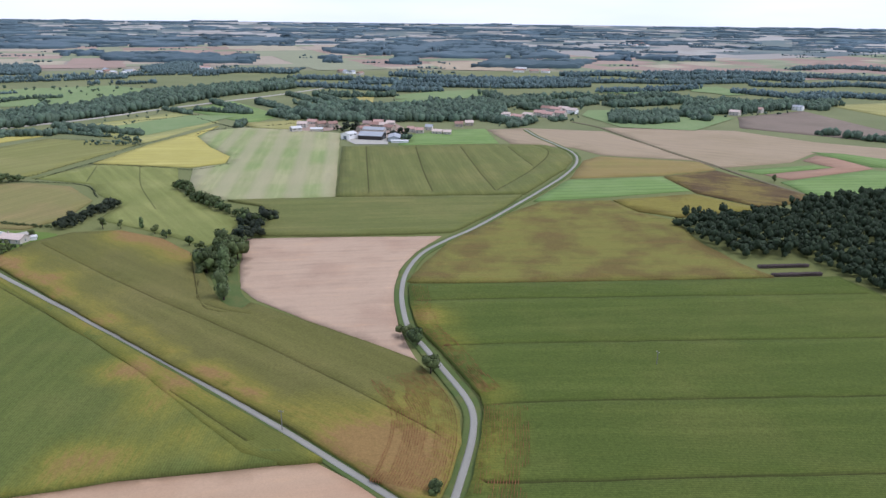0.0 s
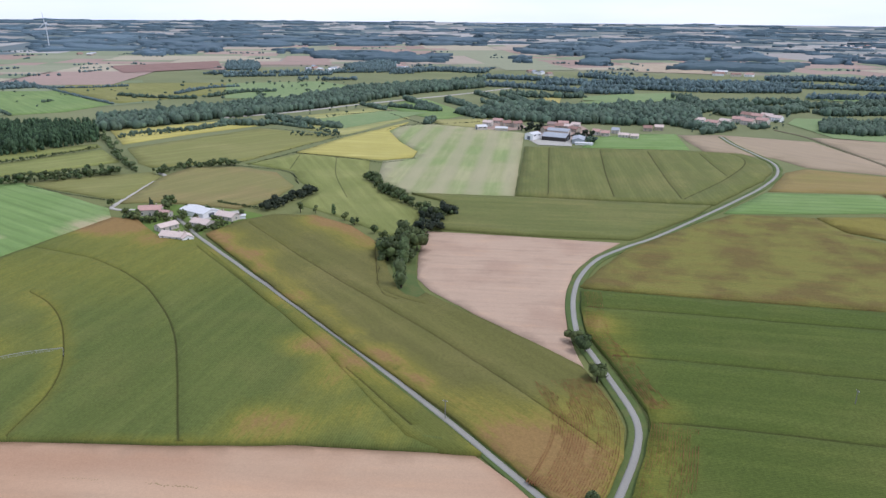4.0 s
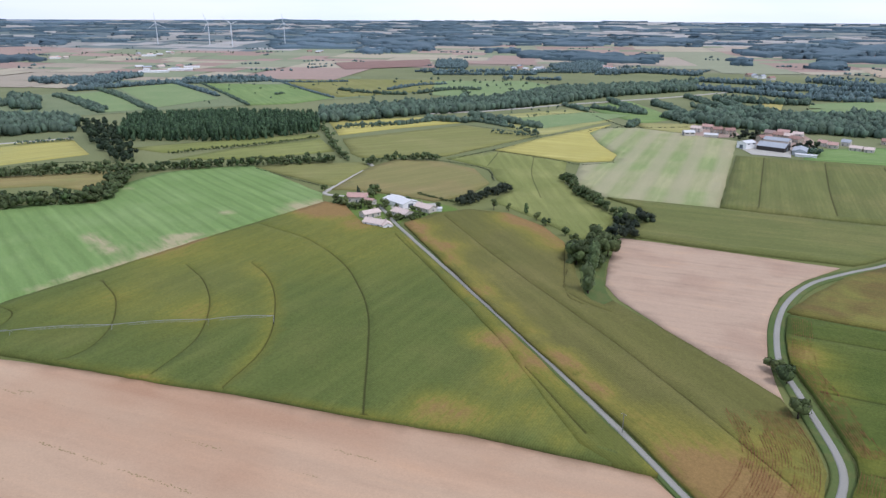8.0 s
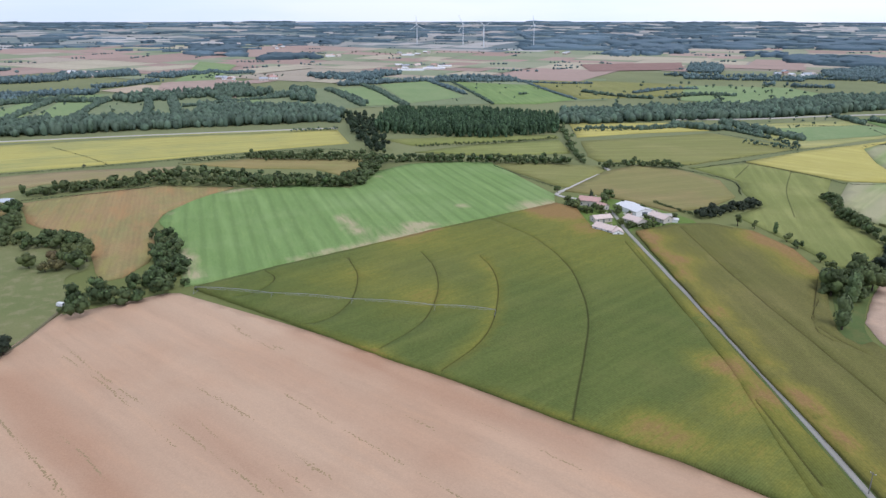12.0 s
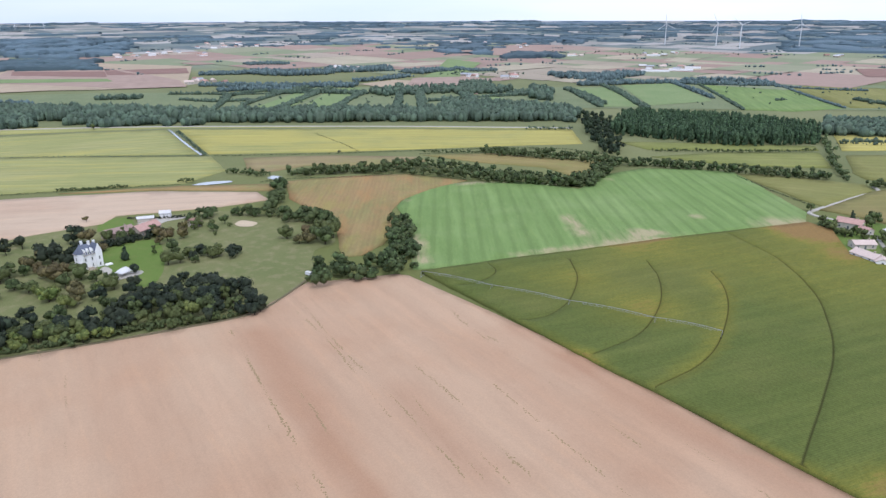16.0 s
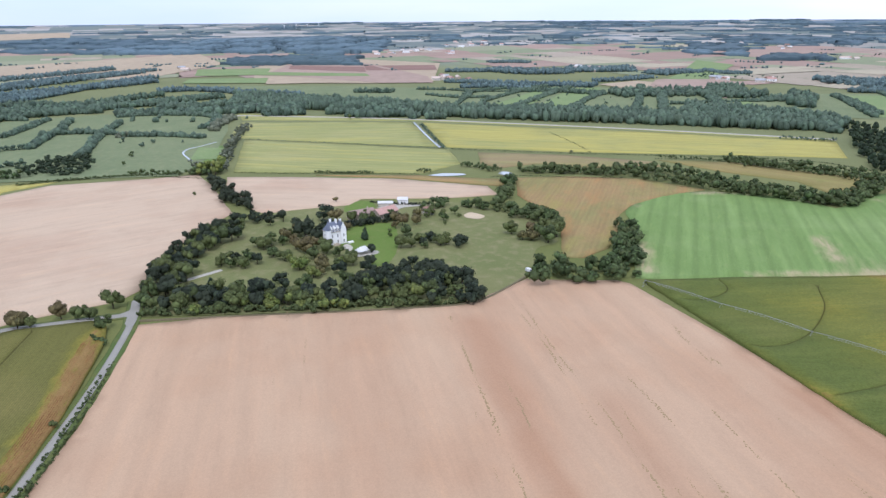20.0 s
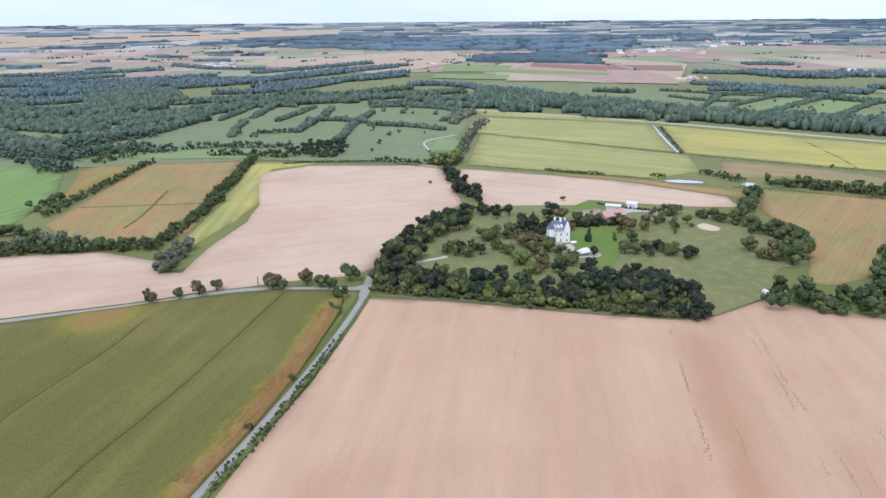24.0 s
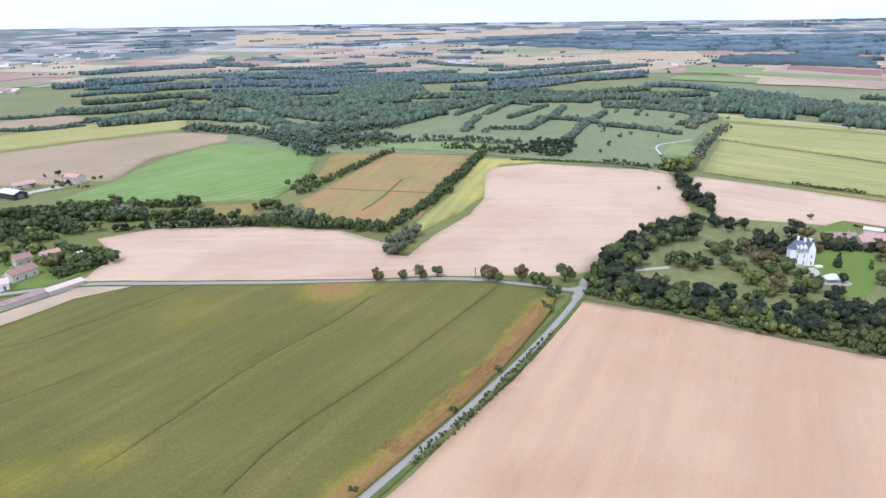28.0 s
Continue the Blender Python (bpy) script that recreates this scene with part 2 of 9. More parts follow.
LEAF = {
    "oak": leaf_material("oak_leaves", (66, 80, 45), (84, 97, 56), (108, 112, 62)),
    "dark": leaf_material("dark_leaves", (44, 54, 42), (58, 68, 50), (66, 72, 52)),
    "autumn": leaf_material("autumn_leaves", (92, 90, 54), (112, 106, 66), (108, 90, 64)),
    "lime": leaf_material("lime_leaves", (98, 116, 54), (124, 132, 66), (110, 112, 60)),
    "poplar": leaf_material("poplar_leaves", (74, 94, 54), (94, 112, 66), (108, 116, 76)),
    "willow": leaf_material("willow_leaves", (104, 112, 92), (124, 128, 108), (96, 100, 76)),
    "conifer": leaf_material("conifer_leaves", (60, 82, 58), (82, 106, 70), (92, 114, 78)),
    "cedar": leaf_material("cedar_needles", (46, 60, 44), (58, 72, 52), (68, 80, 58)),
    "hedge": leaf_material("hedge_leaves", (63, 80, 46), (80, 98, 58), (102, 110, 66)),
    # valley, vale, far and copse carry blue haze and low contrast in their colours
    "valley": leaf_material("hazed_valley_leaves", (76, 95, 80), (93, 112, 90), (105, 120, 98), 0.66),
    "vale": leaf_material("hazed_vale_leaves", (85, 104, 108), (99, 118, 116), (109, 126, 120), 0.76),
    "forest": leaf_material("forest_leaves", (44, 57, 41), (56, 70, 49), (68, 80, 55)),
    "far": leaf_material("hazed_far_wood_leaves", (80, 100, 112), (92, 110, 120), (100, 117, 122), 0.86),
    "copse": leaf_material("hazed_copse_leaves", (72, 92, 104), (84, 104, 110), (94, 112, 114), 0.76),
}
BARK = plain("bark", srgb(92, 80, 66), 0.9, grain=5, amount=0.4)

ASPHALT = Nodes("asphalt", 0.85, 0, 0.3)
_f = ASPHALT.noise(ASPHALT.place(), 2.2, 6, 0.7)
_w = ASPHALT.noise(ASPHALT.place(), 0.08, 3)
_c = ASPHALT.mix(ASPHALT.span(_f, 0.3, 0.7), srgb(156, 152, 141), srgb(178, 174, 162))
ASPHALT.paint(ASPHALT.mix(ASPHALT.span(_w, 0.4, 0.7, 0, 0.5), _c, srgb(150, 147, 136))).bump(_f, 0.3, 0.02)
ASPHALT = ASPHALT.mat

GRAVEL = plain("pale_gravel", srgb(206, 200, 186), 0.95, grain=1.5, amount=0.18)
DIRT = plain("dirt", srgb(128, 118, 86), 0.95, grain=1.2, amount=0.25)


def grass_material(name, main, second, dry):
    n = Nodes(name, 0.95, 0, 0.1)
    wide = n.noise(n.place(), 0.02, 5, 0.65)
    mid = n.noise(n.place(), 0.16, 4)
    fine = n.noise(n.place(), 1.4, 5, 0.7)
    col = n.mix(n.span(wide, 0.38, 0.66), srgb(*main), srgb(*second))
    col = n.mix(n.span(mid, 0.5, 0.74, 0, 0.7), col, srgb(*dry))
    col = n.mix(n.span(fine, 0.35, 0.7, 0, 0.4), col, srgb(*(v * 0.75 for v in main)))
    n.paint(col).bump(fine, 0.5, 0.15)
    return n.mat


VERGE = grass_material("verge_grass", (96, 114, 60), (114, 124, 68), (128, 122, 72))
WEED = grass_material("weed_leaves", (172, 149, 108), (178, 154, 114), (156, 142, 98))
PARK = grass_material("park_grass", (126, 133, 80), (142, 142, 92), (166, 156, 116))
LAWN = grass_material("lawn_grass", (114, 138, 60), (124, 144, 68), (132, 140, 76))
# valley pasture: a little grey haze is mixed into its green
PASTURE = grass_material("pasture_grass", (130, 143, 102), (144, 153, 110), (158, 158, 118))

# the pale base colour stands in for bright sky mirrored in the water
WATER = Nodes("water", 0.08, 0, 0.5)
_f = WATER.noise(WATER.place(), 0.5, 3)
WATER.paint(srgb(196, 200, 198)).bump(_f, 0.05, 0.05)
WATER = WATER.mat


def land_material():
    """The open country: grass that greys further out, a patchwork of far fields with haze in their colours."""
    n = Nodes("open_country", 0.95, 0, 0.1)
    wide = n.noise(n.place(), 0.008, 5, 0.6)
    fine = n.noise(n.place(), 0.6, 5, 0.7)
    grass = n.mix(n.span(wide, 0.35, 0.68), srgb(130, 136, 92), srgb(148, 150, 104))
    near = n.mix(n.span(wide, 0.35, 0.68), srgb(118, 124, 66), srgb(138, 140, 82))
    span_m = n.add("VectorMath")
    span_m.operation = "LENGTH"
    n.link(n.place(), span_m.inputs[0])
    # grass is darker and yellower near by, paler and greyer past 800 m
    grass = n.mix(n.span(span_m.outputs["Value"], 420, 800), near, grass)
    grass = n.mix(n.span(fine, 0.35, 0.7, 0, 0.4), grass, srgb(96, 106, 64))
    v = n.add("TexVoronoi", Scale=1.0, Randomness=0.9)
    n.link(n.turned(24, (1 / 210, 1 / 130, 0.001)), v.inputs["Vector"])
    sep = n.add("SeparateColor")
    n.link(v.outputs["Color"], sep.inputs["Color"])
    ramp = n.add("ValToRGB")
    n.link(sep.outputs["Red"], ramp.inputs["Fac"])
    cr = ramp.color_ramp
    cr.interpolation = "CONSTANT"
    tones = ((178, 164, 154), (156, 160, 132), (190, 174, 164), (142, 152, 130), (172, 154, 146), (152, 160, 130), (186, 178, 158))
    cr.elements[0].color = srgb(*tones[0])
    cr.elements[1].position, cr.elements[1].color = 1 / 7, srgb(*tones[1])
    for i, tone in enumerate(tones[2:]):
        cr.elements.new((i + 2) / 7).color = srgb(*tone)
    patch = n.mix(n.span(fine, 0.3, 0.7, 0, 0.25), ramp.outputs["Color"], srgb(120, 122, 96))
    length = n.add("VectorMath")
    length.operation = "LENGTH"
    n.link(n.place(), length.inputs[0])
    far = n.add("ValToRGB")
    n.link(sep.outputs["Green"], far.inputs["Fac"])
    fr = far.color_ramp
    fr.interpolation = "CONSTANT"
    # blue-grey haze put into the patch tones, blended in from 2500 m
    haze_tones = ((108, 126, 142), (120, 136, 146), (152, 158, 160), (110, 128, 142), (188, 184, 180), (102, 120, 140))
    fr.elements[0].color = srgb(*haze_tones[0])
    fr.elements[1].position, fr.elements[1].color = 1 / 6, srgb(*haze_tones[1])
    for i, tone in enumerate(haze_tones[2:]):
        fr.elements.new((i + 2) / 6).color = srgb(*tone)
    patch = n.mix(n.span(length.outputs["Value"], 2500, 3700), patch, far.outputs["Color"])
    plain_share = n.span(length.outputs["Value"], 1700, 2000)
    n.paint(n.mix(plain_share, grass, patch)).bump(fine, 0.4, 0.2)
    return n.mat


def parcel_material():
    """Far fields: each parcel takes one tone of soil or crop, hazed for the farther ones, streaked along its length."""
    n = Nodes("far_fields_with_haze", 0.95, 0, 0.1)
    ramp = n.add("ValToRGB")
    n.link(n.attribute("tone"), ramp.inputs["Fac"])
    cr = ramp.color_ramp
    cr.interpolation = "CONSTANT"
    # the second nine tones have grey-blue haze mixed into them
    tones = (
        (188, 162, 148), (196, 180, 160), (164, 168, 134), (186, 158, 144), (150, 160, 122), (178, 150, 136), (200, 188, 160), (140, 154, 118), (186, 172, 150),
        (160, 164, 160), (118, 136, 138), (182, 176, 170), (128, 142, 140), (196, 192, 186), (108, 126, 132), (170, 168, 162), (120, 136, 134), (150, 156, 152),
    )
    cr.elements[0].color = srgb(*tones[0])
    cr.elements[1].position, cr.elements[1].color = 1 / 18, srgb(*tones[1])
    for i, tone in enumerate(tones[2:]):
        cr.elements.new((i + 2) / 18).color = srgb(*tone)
    streak = n.noise(n.turned(24, (0.004, 0.03, 0.01)), 1.0, 4)
    fine = n.noise(n.place(), 0.08, 5, 0.7)
    col = n.mix(n.span(streak, 0.35, 0.7, 0, 0.3), ramp.outputs["Color"], srgb(150, 142, 122))
    col = n.mix(n.span(fine, 0.4, 0.7, 0, 0.25), col, srgb(128, 128, 108))
    n.paint(col).bump(fine, 0.3, 0.3)
    return n.mat


PARCEL = parcel_material()
GREENP = grass_material("lush_pasture", (137, 159, 102), (150, 167, 110), (160, 168, 118))
STRAW = plain("dry_straw", srgb(196, 180, 128), 0.95, grain=0.6, amount=0.22)
YELLOWP = plain("yellow_ripe_crop", srgb(190, 176, 96), 0.95, grain=0.1, amount=0.14)
TANP = plain("pale_plough_land", srgb(196, 176, 146), 0.95, grain=0.05, amount=0.14)
PINKP = plain("pinkish_plough_land", srgb(186, 160, 142), 0.95, grain=0.05, amount=0.16)
REDP = plain("red_brown_plough_land", srgb(156, 122, 108), 0.95, grain=0.05, amount=0.14)
SAND = plain("pale_sand", srgb(222, 202, 168), 0.95, grain=1.0, amount=0.12)
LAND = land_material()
ROOF = {
    "pink": plain("faded_pink_tiles", srgb(220, 178, 164), 0.85, grain=2.5, amount=0.22),
    "rose": plain("weathered_rose_tiles", srgb(186, 160, 150), 0.85, grain=2.5, amount=0.24),
    "pale": plain("pale_beige_tiles", srgb(238, 216, 202), 0.85, grain=2.5, amount=0.16),
    "tile": plain("red_brown_tiles", srgb(184, 146, 130), 0.85, grain=2.5, amount=0.26),
    "white": plain("white_sheet_roof", srgb(236, 234, 232), 0.5, grain=1.0, amount=0.08),
    "grey": plain("grey_fibre_cement", srgb(190, 194, 200), 0.7, grain=1.5, amount=0.16),
    "slate": plain("blue_grey_slate", srgb(124, 132, 150), 0.55, grain=3.0, amount=0.22),
}
WALL = {
    "render": plain("cream_render", srgb(232, 222, 208), 0.9, grain=1.6, amount=0.12),
    "white": plain("white_render", srgb(252, 251, 249, 0.85), 0.9, grain=1.6, amount=0.04),
    "stone": plain("pale_limestone", srgb(206, 192, 170), 0.9, grain=2.6, amount=0.22),
    "grey": plain("pale_grey_sheet", srgb(196, 204, 206), 0.5, grain=1.2, amount=0.12),
    "dark": plain("dark_timber", srgb(78, 74, 70), 0.8, grain=2.0, amount=0.3),
}
WITHERED = plain("withered_maize", srgb(160, 116, 76), 0.95, grain=0.7, amount=0.3, spec=0.1)
GLASS = plain("dark_window_glass", srgb(84, 90, 98), 0.12, grain=0.8, amount=0.2, spec=0.6)
FRAME = plain("white_window_paint", srgb(238, 236, 230), 0.5, grain=3, amount=0.05)
DOOR = plain("painted_door", srgb(120, 128, 134), 0.6, grain=3, amount=0.15)
STEEL = plain("galvanised_steel", srgb(172, 175, 174), 0.4, 0.4, grain=3, amount=0.15)
TURBINE = plain("white_turbine_paint", srgb(240, 242, 244), 0.35, grain=0.4, amount=0.03)
RUBBER = plain("black_rubber", srgb(40, 40, 40), 0.8, grain=4, amount=0.2)
POLEWOOD = plain("grey_pole_wood", srgb(150, 146, 138), 0.8, grain=4, amount=0.2)
CANVAS = plain("white_canvas", srgb(246, 246, 246), 0.8, grain=1.2, amount=0.03)
LOGS = plain("dark_logs", srgb(112, 96, 92), 0.9, grain=1.5, amount=0.35)

# ---- builders ----
from mathutils.geometry import delaunay_2d_cdt

rng = np.random.default_rng(7)


def rise(x, y):
    """The height of the land: flat, then raised far out to fit the camera's horizon."""
    r = np.hypot(x, y)
    return 86.0 * np.clip((np.minimum(r, 4990.0) - 1800.0) / 3100.0, 0, None) ** 1.5


def mesh_of(name, verts, tris, mat, smooth=False, **attributes):
    """A mesh from arrays of points and triangles, with point attributes."""
    verts, tris = np.asarray(verts, np.float32), np.asarray(tris, np.int32)
    me = bpy.data.meshes.new(name)
    me.vertices.add(len(verts))
    me.vertices.foreach_set("co", verts.ravel())
    me.loops.add(tris.size)
    me.loops.foreach_set("vertex_index", tris.ravel())
    me.polygons.add(len(tris))
    me.polygons.foreach_set("loop_start", np.arange(0, tris.size, 3, dtype=np.int32))
    me.update(calc_edges=True)
    if smooth:
        me.polygons.foreach_set("use_smooth", np.ones(len(tris), bool))
    for key, values in attributes.items():
        a = me.attributes.new(key, "FLOAT", "POINT")
        a.data.foreach_set("value", np.asarray(values, np.float32))
    me.materials.append(mat)
    me.validate()
    return me


def part(name, bm, material, parent, label=""):
    """Links a bmesh as one mesh object under a thing or under a part."""
    me = bpy.data.meshes.new(name)
    bm.to_mesh(me)
    bm.free()
    me.materials.append(material)
    ob = new(name, me)
    ob.parent = parent
    return tagged(ob, label)


def curve(pts, step, closed=False):
    """Evenly spaced points along a smooth line through the given ones."""
    p = np.asarray(pts, float)
    if len(p) == 2:
        n = max(2, int(np.linalg.norm(p[1] - p[0]) / step) + 1)
        return p[0] + (p[1] - p[0]) * np.linspace(0, 1, n)[:, None]
    ext = np.vstack([2 * p[0] - p[1], p, 2 * p[-1] - p[-2]])
    out = []
    for i in range(1, len(ext) - 2):
        a, b, c, d = ext[i - 1 : i + 3]
        n = max(2, int(np.linalg.norm(c - b) / step) + 1)
        t = np.linspace(0, 1, n, endpoint=False)[:, None]
        out.append(0.5 * (2 * b + (c - a) * t + (2 * a - 5 * b + 4 * c - d) * t**2 + (3 * b - a - 3 * c + d) * t**3))
    return np.vstack(out + [p[-1:]])


def normals2d(p):
    d = np.gradient(p, axis=0)
    d /= np.linalg.norm(d, axis=1)[:, None] + 1e-9
    return np.stack([-d[:, 1], d[:, 0]], 1)


def inside(q, poly):
    """Which of the points q lie in the polygon."""
    x, y = q[:, 0], q[:, 1]
    hit = np.zeros(len(q), bool)
    for (x1, y1), (x2, y2) in zip(poly, np.roll(poly, -1, axis=0)):
        if y1 != y2:
            hit ^= ((y1 > y) != (y2 > y)) & (x < (x2 - x1) * (y - y1) / (y2 - y1) + x1)
    return hit


def gap(q, poly):
    """The distance from the points q to the polygon's outline."""
    best = np.full(len(q), 1e9)
    for a, b in zip(poly, np.roll(poly, -1, axis=0)):
        d = b - a
        t = np.clip(((q - a) @ d) / (d @ d + 1e-9), 0, 1)
        best = np.minimum(best, np.linalg.norm(q - a - t[:, None] * d, axis=1))
    return best


def ripple(q, size, seed):
    """A cheap smooth random surface over the plan."""
    r = np.random.default_rng(seed)
    out = np.zeros(len(q))
    for k in range(7):
        a, ph, s = r.uniform(0, 6.28), r.uniform(0, 6.28), size * r.uniform(0.5, 1.6)
        out += np.sin((q[:, 0] * np.cos(a) + q[:, 1] * np.sin(a)) * 6.28 / s + ph)
    return out / 4


# wheel tracks through the crops: width and line
TRACKS = []


def track(width, pts):
    TRACKS.append((width, pts))


track(0.85, [(-219, 361), (-143, 298), (-79, 249), (-40, 217), (-15, 195), (-2, 183)])
track(0.85, [(-222, 312), (-156, 260), (-111, 223), (-57, 177)])
track(1.1, [(-306, 286), (-261, 279), (-220, 260), (-190, 237), (-167, 214), (-148, 189), (-131, 165), (-121, 151)])
track(0.85, [(-255, 233), (-237, 225), (-218, 211), (-200, 193), (-186, 176), (-177, 159), (-171, 139)])
track(0.85, [(-278, 213), (-257, 204), (-235, 189), (-218, 172), (-206, 155), (-199, 132)])
track(0.85, [(-293, 177), (-273, 169), (-257, 158), (-244, 146), (-236, 133), (-235, 121)])
track(0.85, [(-305, 136), (-295, 136), (-287, 130), (-281, 119), (-282, 112)])
track(1.6, [(-76, 675), (-64, 574), (-54, 491)])
track(1.6, [(-28, 678), (-17, 565), (-8, 493)])
track(1.6, [(16, 681), (28, 574), (38, 498)])
track(1.6, [(63, 684), (70, 632), (77, 586)])
track(1.6, [(90, 695), (99, 668), (94, 633), (76, 581), (55, 533), (39, 499)])
track(1.7, [(-14, 286), (30, 290), (107, 295), (220, 302)])
track(1.7, [(1, 242), (48, 246), (116, 250), (209, 256)])
track(1.7, [(14, 199), (41, 202), (98, 205), (196, 210)])
track(1.7, [(9, 159), (34, 160), (81, 163), (179, 168)])
track(0.9, [(-59, -288), (-93, -282), (-112, -278), (-173, -278)])
track(0.9, [(-60, -242), (-75, -238), (-102, -236)])
track(0.9, [(-79, -178), (-108, -184), (-141, -191), (-189, -195), (-215, -200)])
track(0.9, [(-90, -140), (-120, -147), (-172, -150), (-258, -160)])
track(1.2, [(-252, 569), (-224, 504), (-188, 440)])
track(1.6, [(-289, 571), (-269, 512)])
track(0.85, [(-131, 343), (-106, 282), (-94, 271)])
track(0.85, [(-116, 309), (-108, 285), (-96, 275), (-82, 270)])

# places where the crop has ripened, withered or takes painted-in sheen: x, y, radius, amount
RIPE = []


def ripe(x, y, radius, amount):
    RIPE.append((x, y, radius, amount))


def ripe_line(pts, radius, amount):
    for x, y in curve(pts, radius * 1.3):
        ripe(x, y, radius * rng.uniform(0.8, 1.2), amount * rng.uniform(0.7, 1.2))


ripe_line([(-362.9, 117.1), (-343.2, 111.7), (-321.9, 106.9)], 4, 1.0)
ripe_line([(-376.1, 219.3), (-356.3, 215.3), (-333.8, 209.5)], 5, 0.8)
ripe_line([(-323.6, 239.4), (-323.3, 245.8), (-319.1, 249.3)], 5, 1.0)
ripe_line([(-444.1, 134.9), (-445.2, 139.4)], 4, 0.8)
ripe_line([(-452.7, 304.1), (-449.2, 306.2)], 6, 0.8)
ripe_line([(-477.8, 188.8), (-481.1, 207.1), (-472.3, 227.2)], 6, 0.8)
ripe_line([(-460.3, 248.7), (-448.7, 259.7)], 6, 0.7)
ripe_line([(-314.0, 158.1), (-313.4, 179.6), (-312.2, 198.7), (-311.0, 223.5), (-308.5, 248.0)], 4, 0.8)
ripe_line([(-344.3, 295.5), (-341.7, 297.9)], 5, 0.6)
ripe_line([(-334.6, 146.8), (-326.0, 145.8)], 3, 0.5)
ripe(-289, 338, 25, 0.9)
ripe(-305, 334, 18, 0.8)
ripe(-135, 346, 16, 0.8)
ripe(-152, 386, 22, 1)
ripe(-174, 392, 22, 1)
ripe(-8, 200, 14, 0.5)
ripe(0, 178, 14, 0.5)
ripe(-12, 159, 14, 0.4)
ripe(-3, 162, 12, 0.45)
ripe(-27, 177, 12, 0.5)
ripe(-15, 177, 14, 0.4)
ripe(-103, 165, 14, 0.25)
ripe(-102, 165, 12, 0.5)
ripe(-7, 266, 14, 0.5)
ripe(17, 175, 10, 0.25)
ripe(16, 187, 10, 0.25)
ripe(17, 207, 10, 0.4)
ripe(4, 245, 10, 0.4)
ripe(-8, 272, 10, 0.4)
ripe(14, 162, 9, 0.25)
ripe(-214, -220, 16, 0.9)
ripe(-59, -190, 12, 0.5)
ripe(-82, -181, 12, 0.3)
ripe(-207, -221, 10, 0.5)
ripe(-81, 220, 7, 0.5)
ripe(-62, 203, 6, 0.5)
ripe(-139, 261, 8, 0.6)
ripe(-183, 310, 9, 0.6)
ripe(-219, 332, 12, 0.6)
ripe(-155, -253, 25, 0.3)
ripe(-313, 221, 30, 0.35)
ripe(-228, 178, 22, 0.5)
ripe(-271, 170, 18, 0.3)
ripe(-198, 123, 10, 0.8)
ripe(-133, 109, 10, 0.5)
ripe(-137, -81, 12, 0.6)
ripe(-151, -71, 12, 0.4)
ripe(-171, -98, 12, 0.4)
ripe(-92, 195, 12, 0.5)
ripe(-75, 179, 10, 0.5)
ripe(-107, 217, 8, 0.5)
ripe(-90, 167, 12, 0.4)
ripe(-61, 170, 8, 0.4)
ripe(-78, -181, 9, 0.25)
ripe(-289, 337, 20, 0.9)
ripe(-251, 318, 14, 0.6)
ripe(-171, 379, 18, 0.9)
ripe(-150, 362, 14, 0.7)
ripe(-204, 309, 7, 0.6)
ripe(-172, 285, 6, 0.6)
ripe(-92, 209, 12, 0.5)
ripe(-110, 220, 10, 0.4)
ripe(-117, 220, 10, 0.4)
ripe_line([(-256, -133), (-217, -124.5), (-171, -117.2), (-125, -114), (-100, -112.6)], 4.4, 1.1)
ripe_line([(-255, 233), (-237, 225), (-218, 211), (-200, 193), (-186, 176), (-177, 159), (-171, 139)], 3.4, 0.2)
ripe_line([(-254, 226), (-235, 218), (-216, 204), (-198, 186), (-186, 170), (-178, 152)], 5, 0.14)
ripe_line([(-231, 338), (-165, 288.5), (-96, 231), (-70, 210)], 4.5, 0.42)
ripe_line([(-70, 210), (-45, 190), (-27, 173), (-8, 155)], 7, 0.32)
ripe_line([(-40, 200), (-22, 184), (-6, 172)], 12, 0.3)
ripe_line([(-264, 18), (-205, 27), (-140, 36)], 10, 0.8)
ripe_line([(-230, 112), (-170, 128), (-110, 146)], 8, 0.6)
ripe_line([(-200, 60), (-150, 66)], 9, 0.5)
ripe_line([(-232, -128), (-180, -114), (-140, -105)], 5, 0.4)
# these four broad spots paint in the maize's pale sheen at a grazing view
ripe(-255, 300, 70, 0.24)
ripe(-205, 285, 60, 0.18)
ripe(-285, 235, 50, 0.22)
ripe(-270, 150, 40, 0.16)
ripe_line([(-150, 262), (-105, 226), (-84, 208), (-62, 190)], 5, 0.3)

CROP_MATS = {}
FIELD_COUNT = [0]
STANDING = ("maize_field", "cereal_field", "mustard_field")


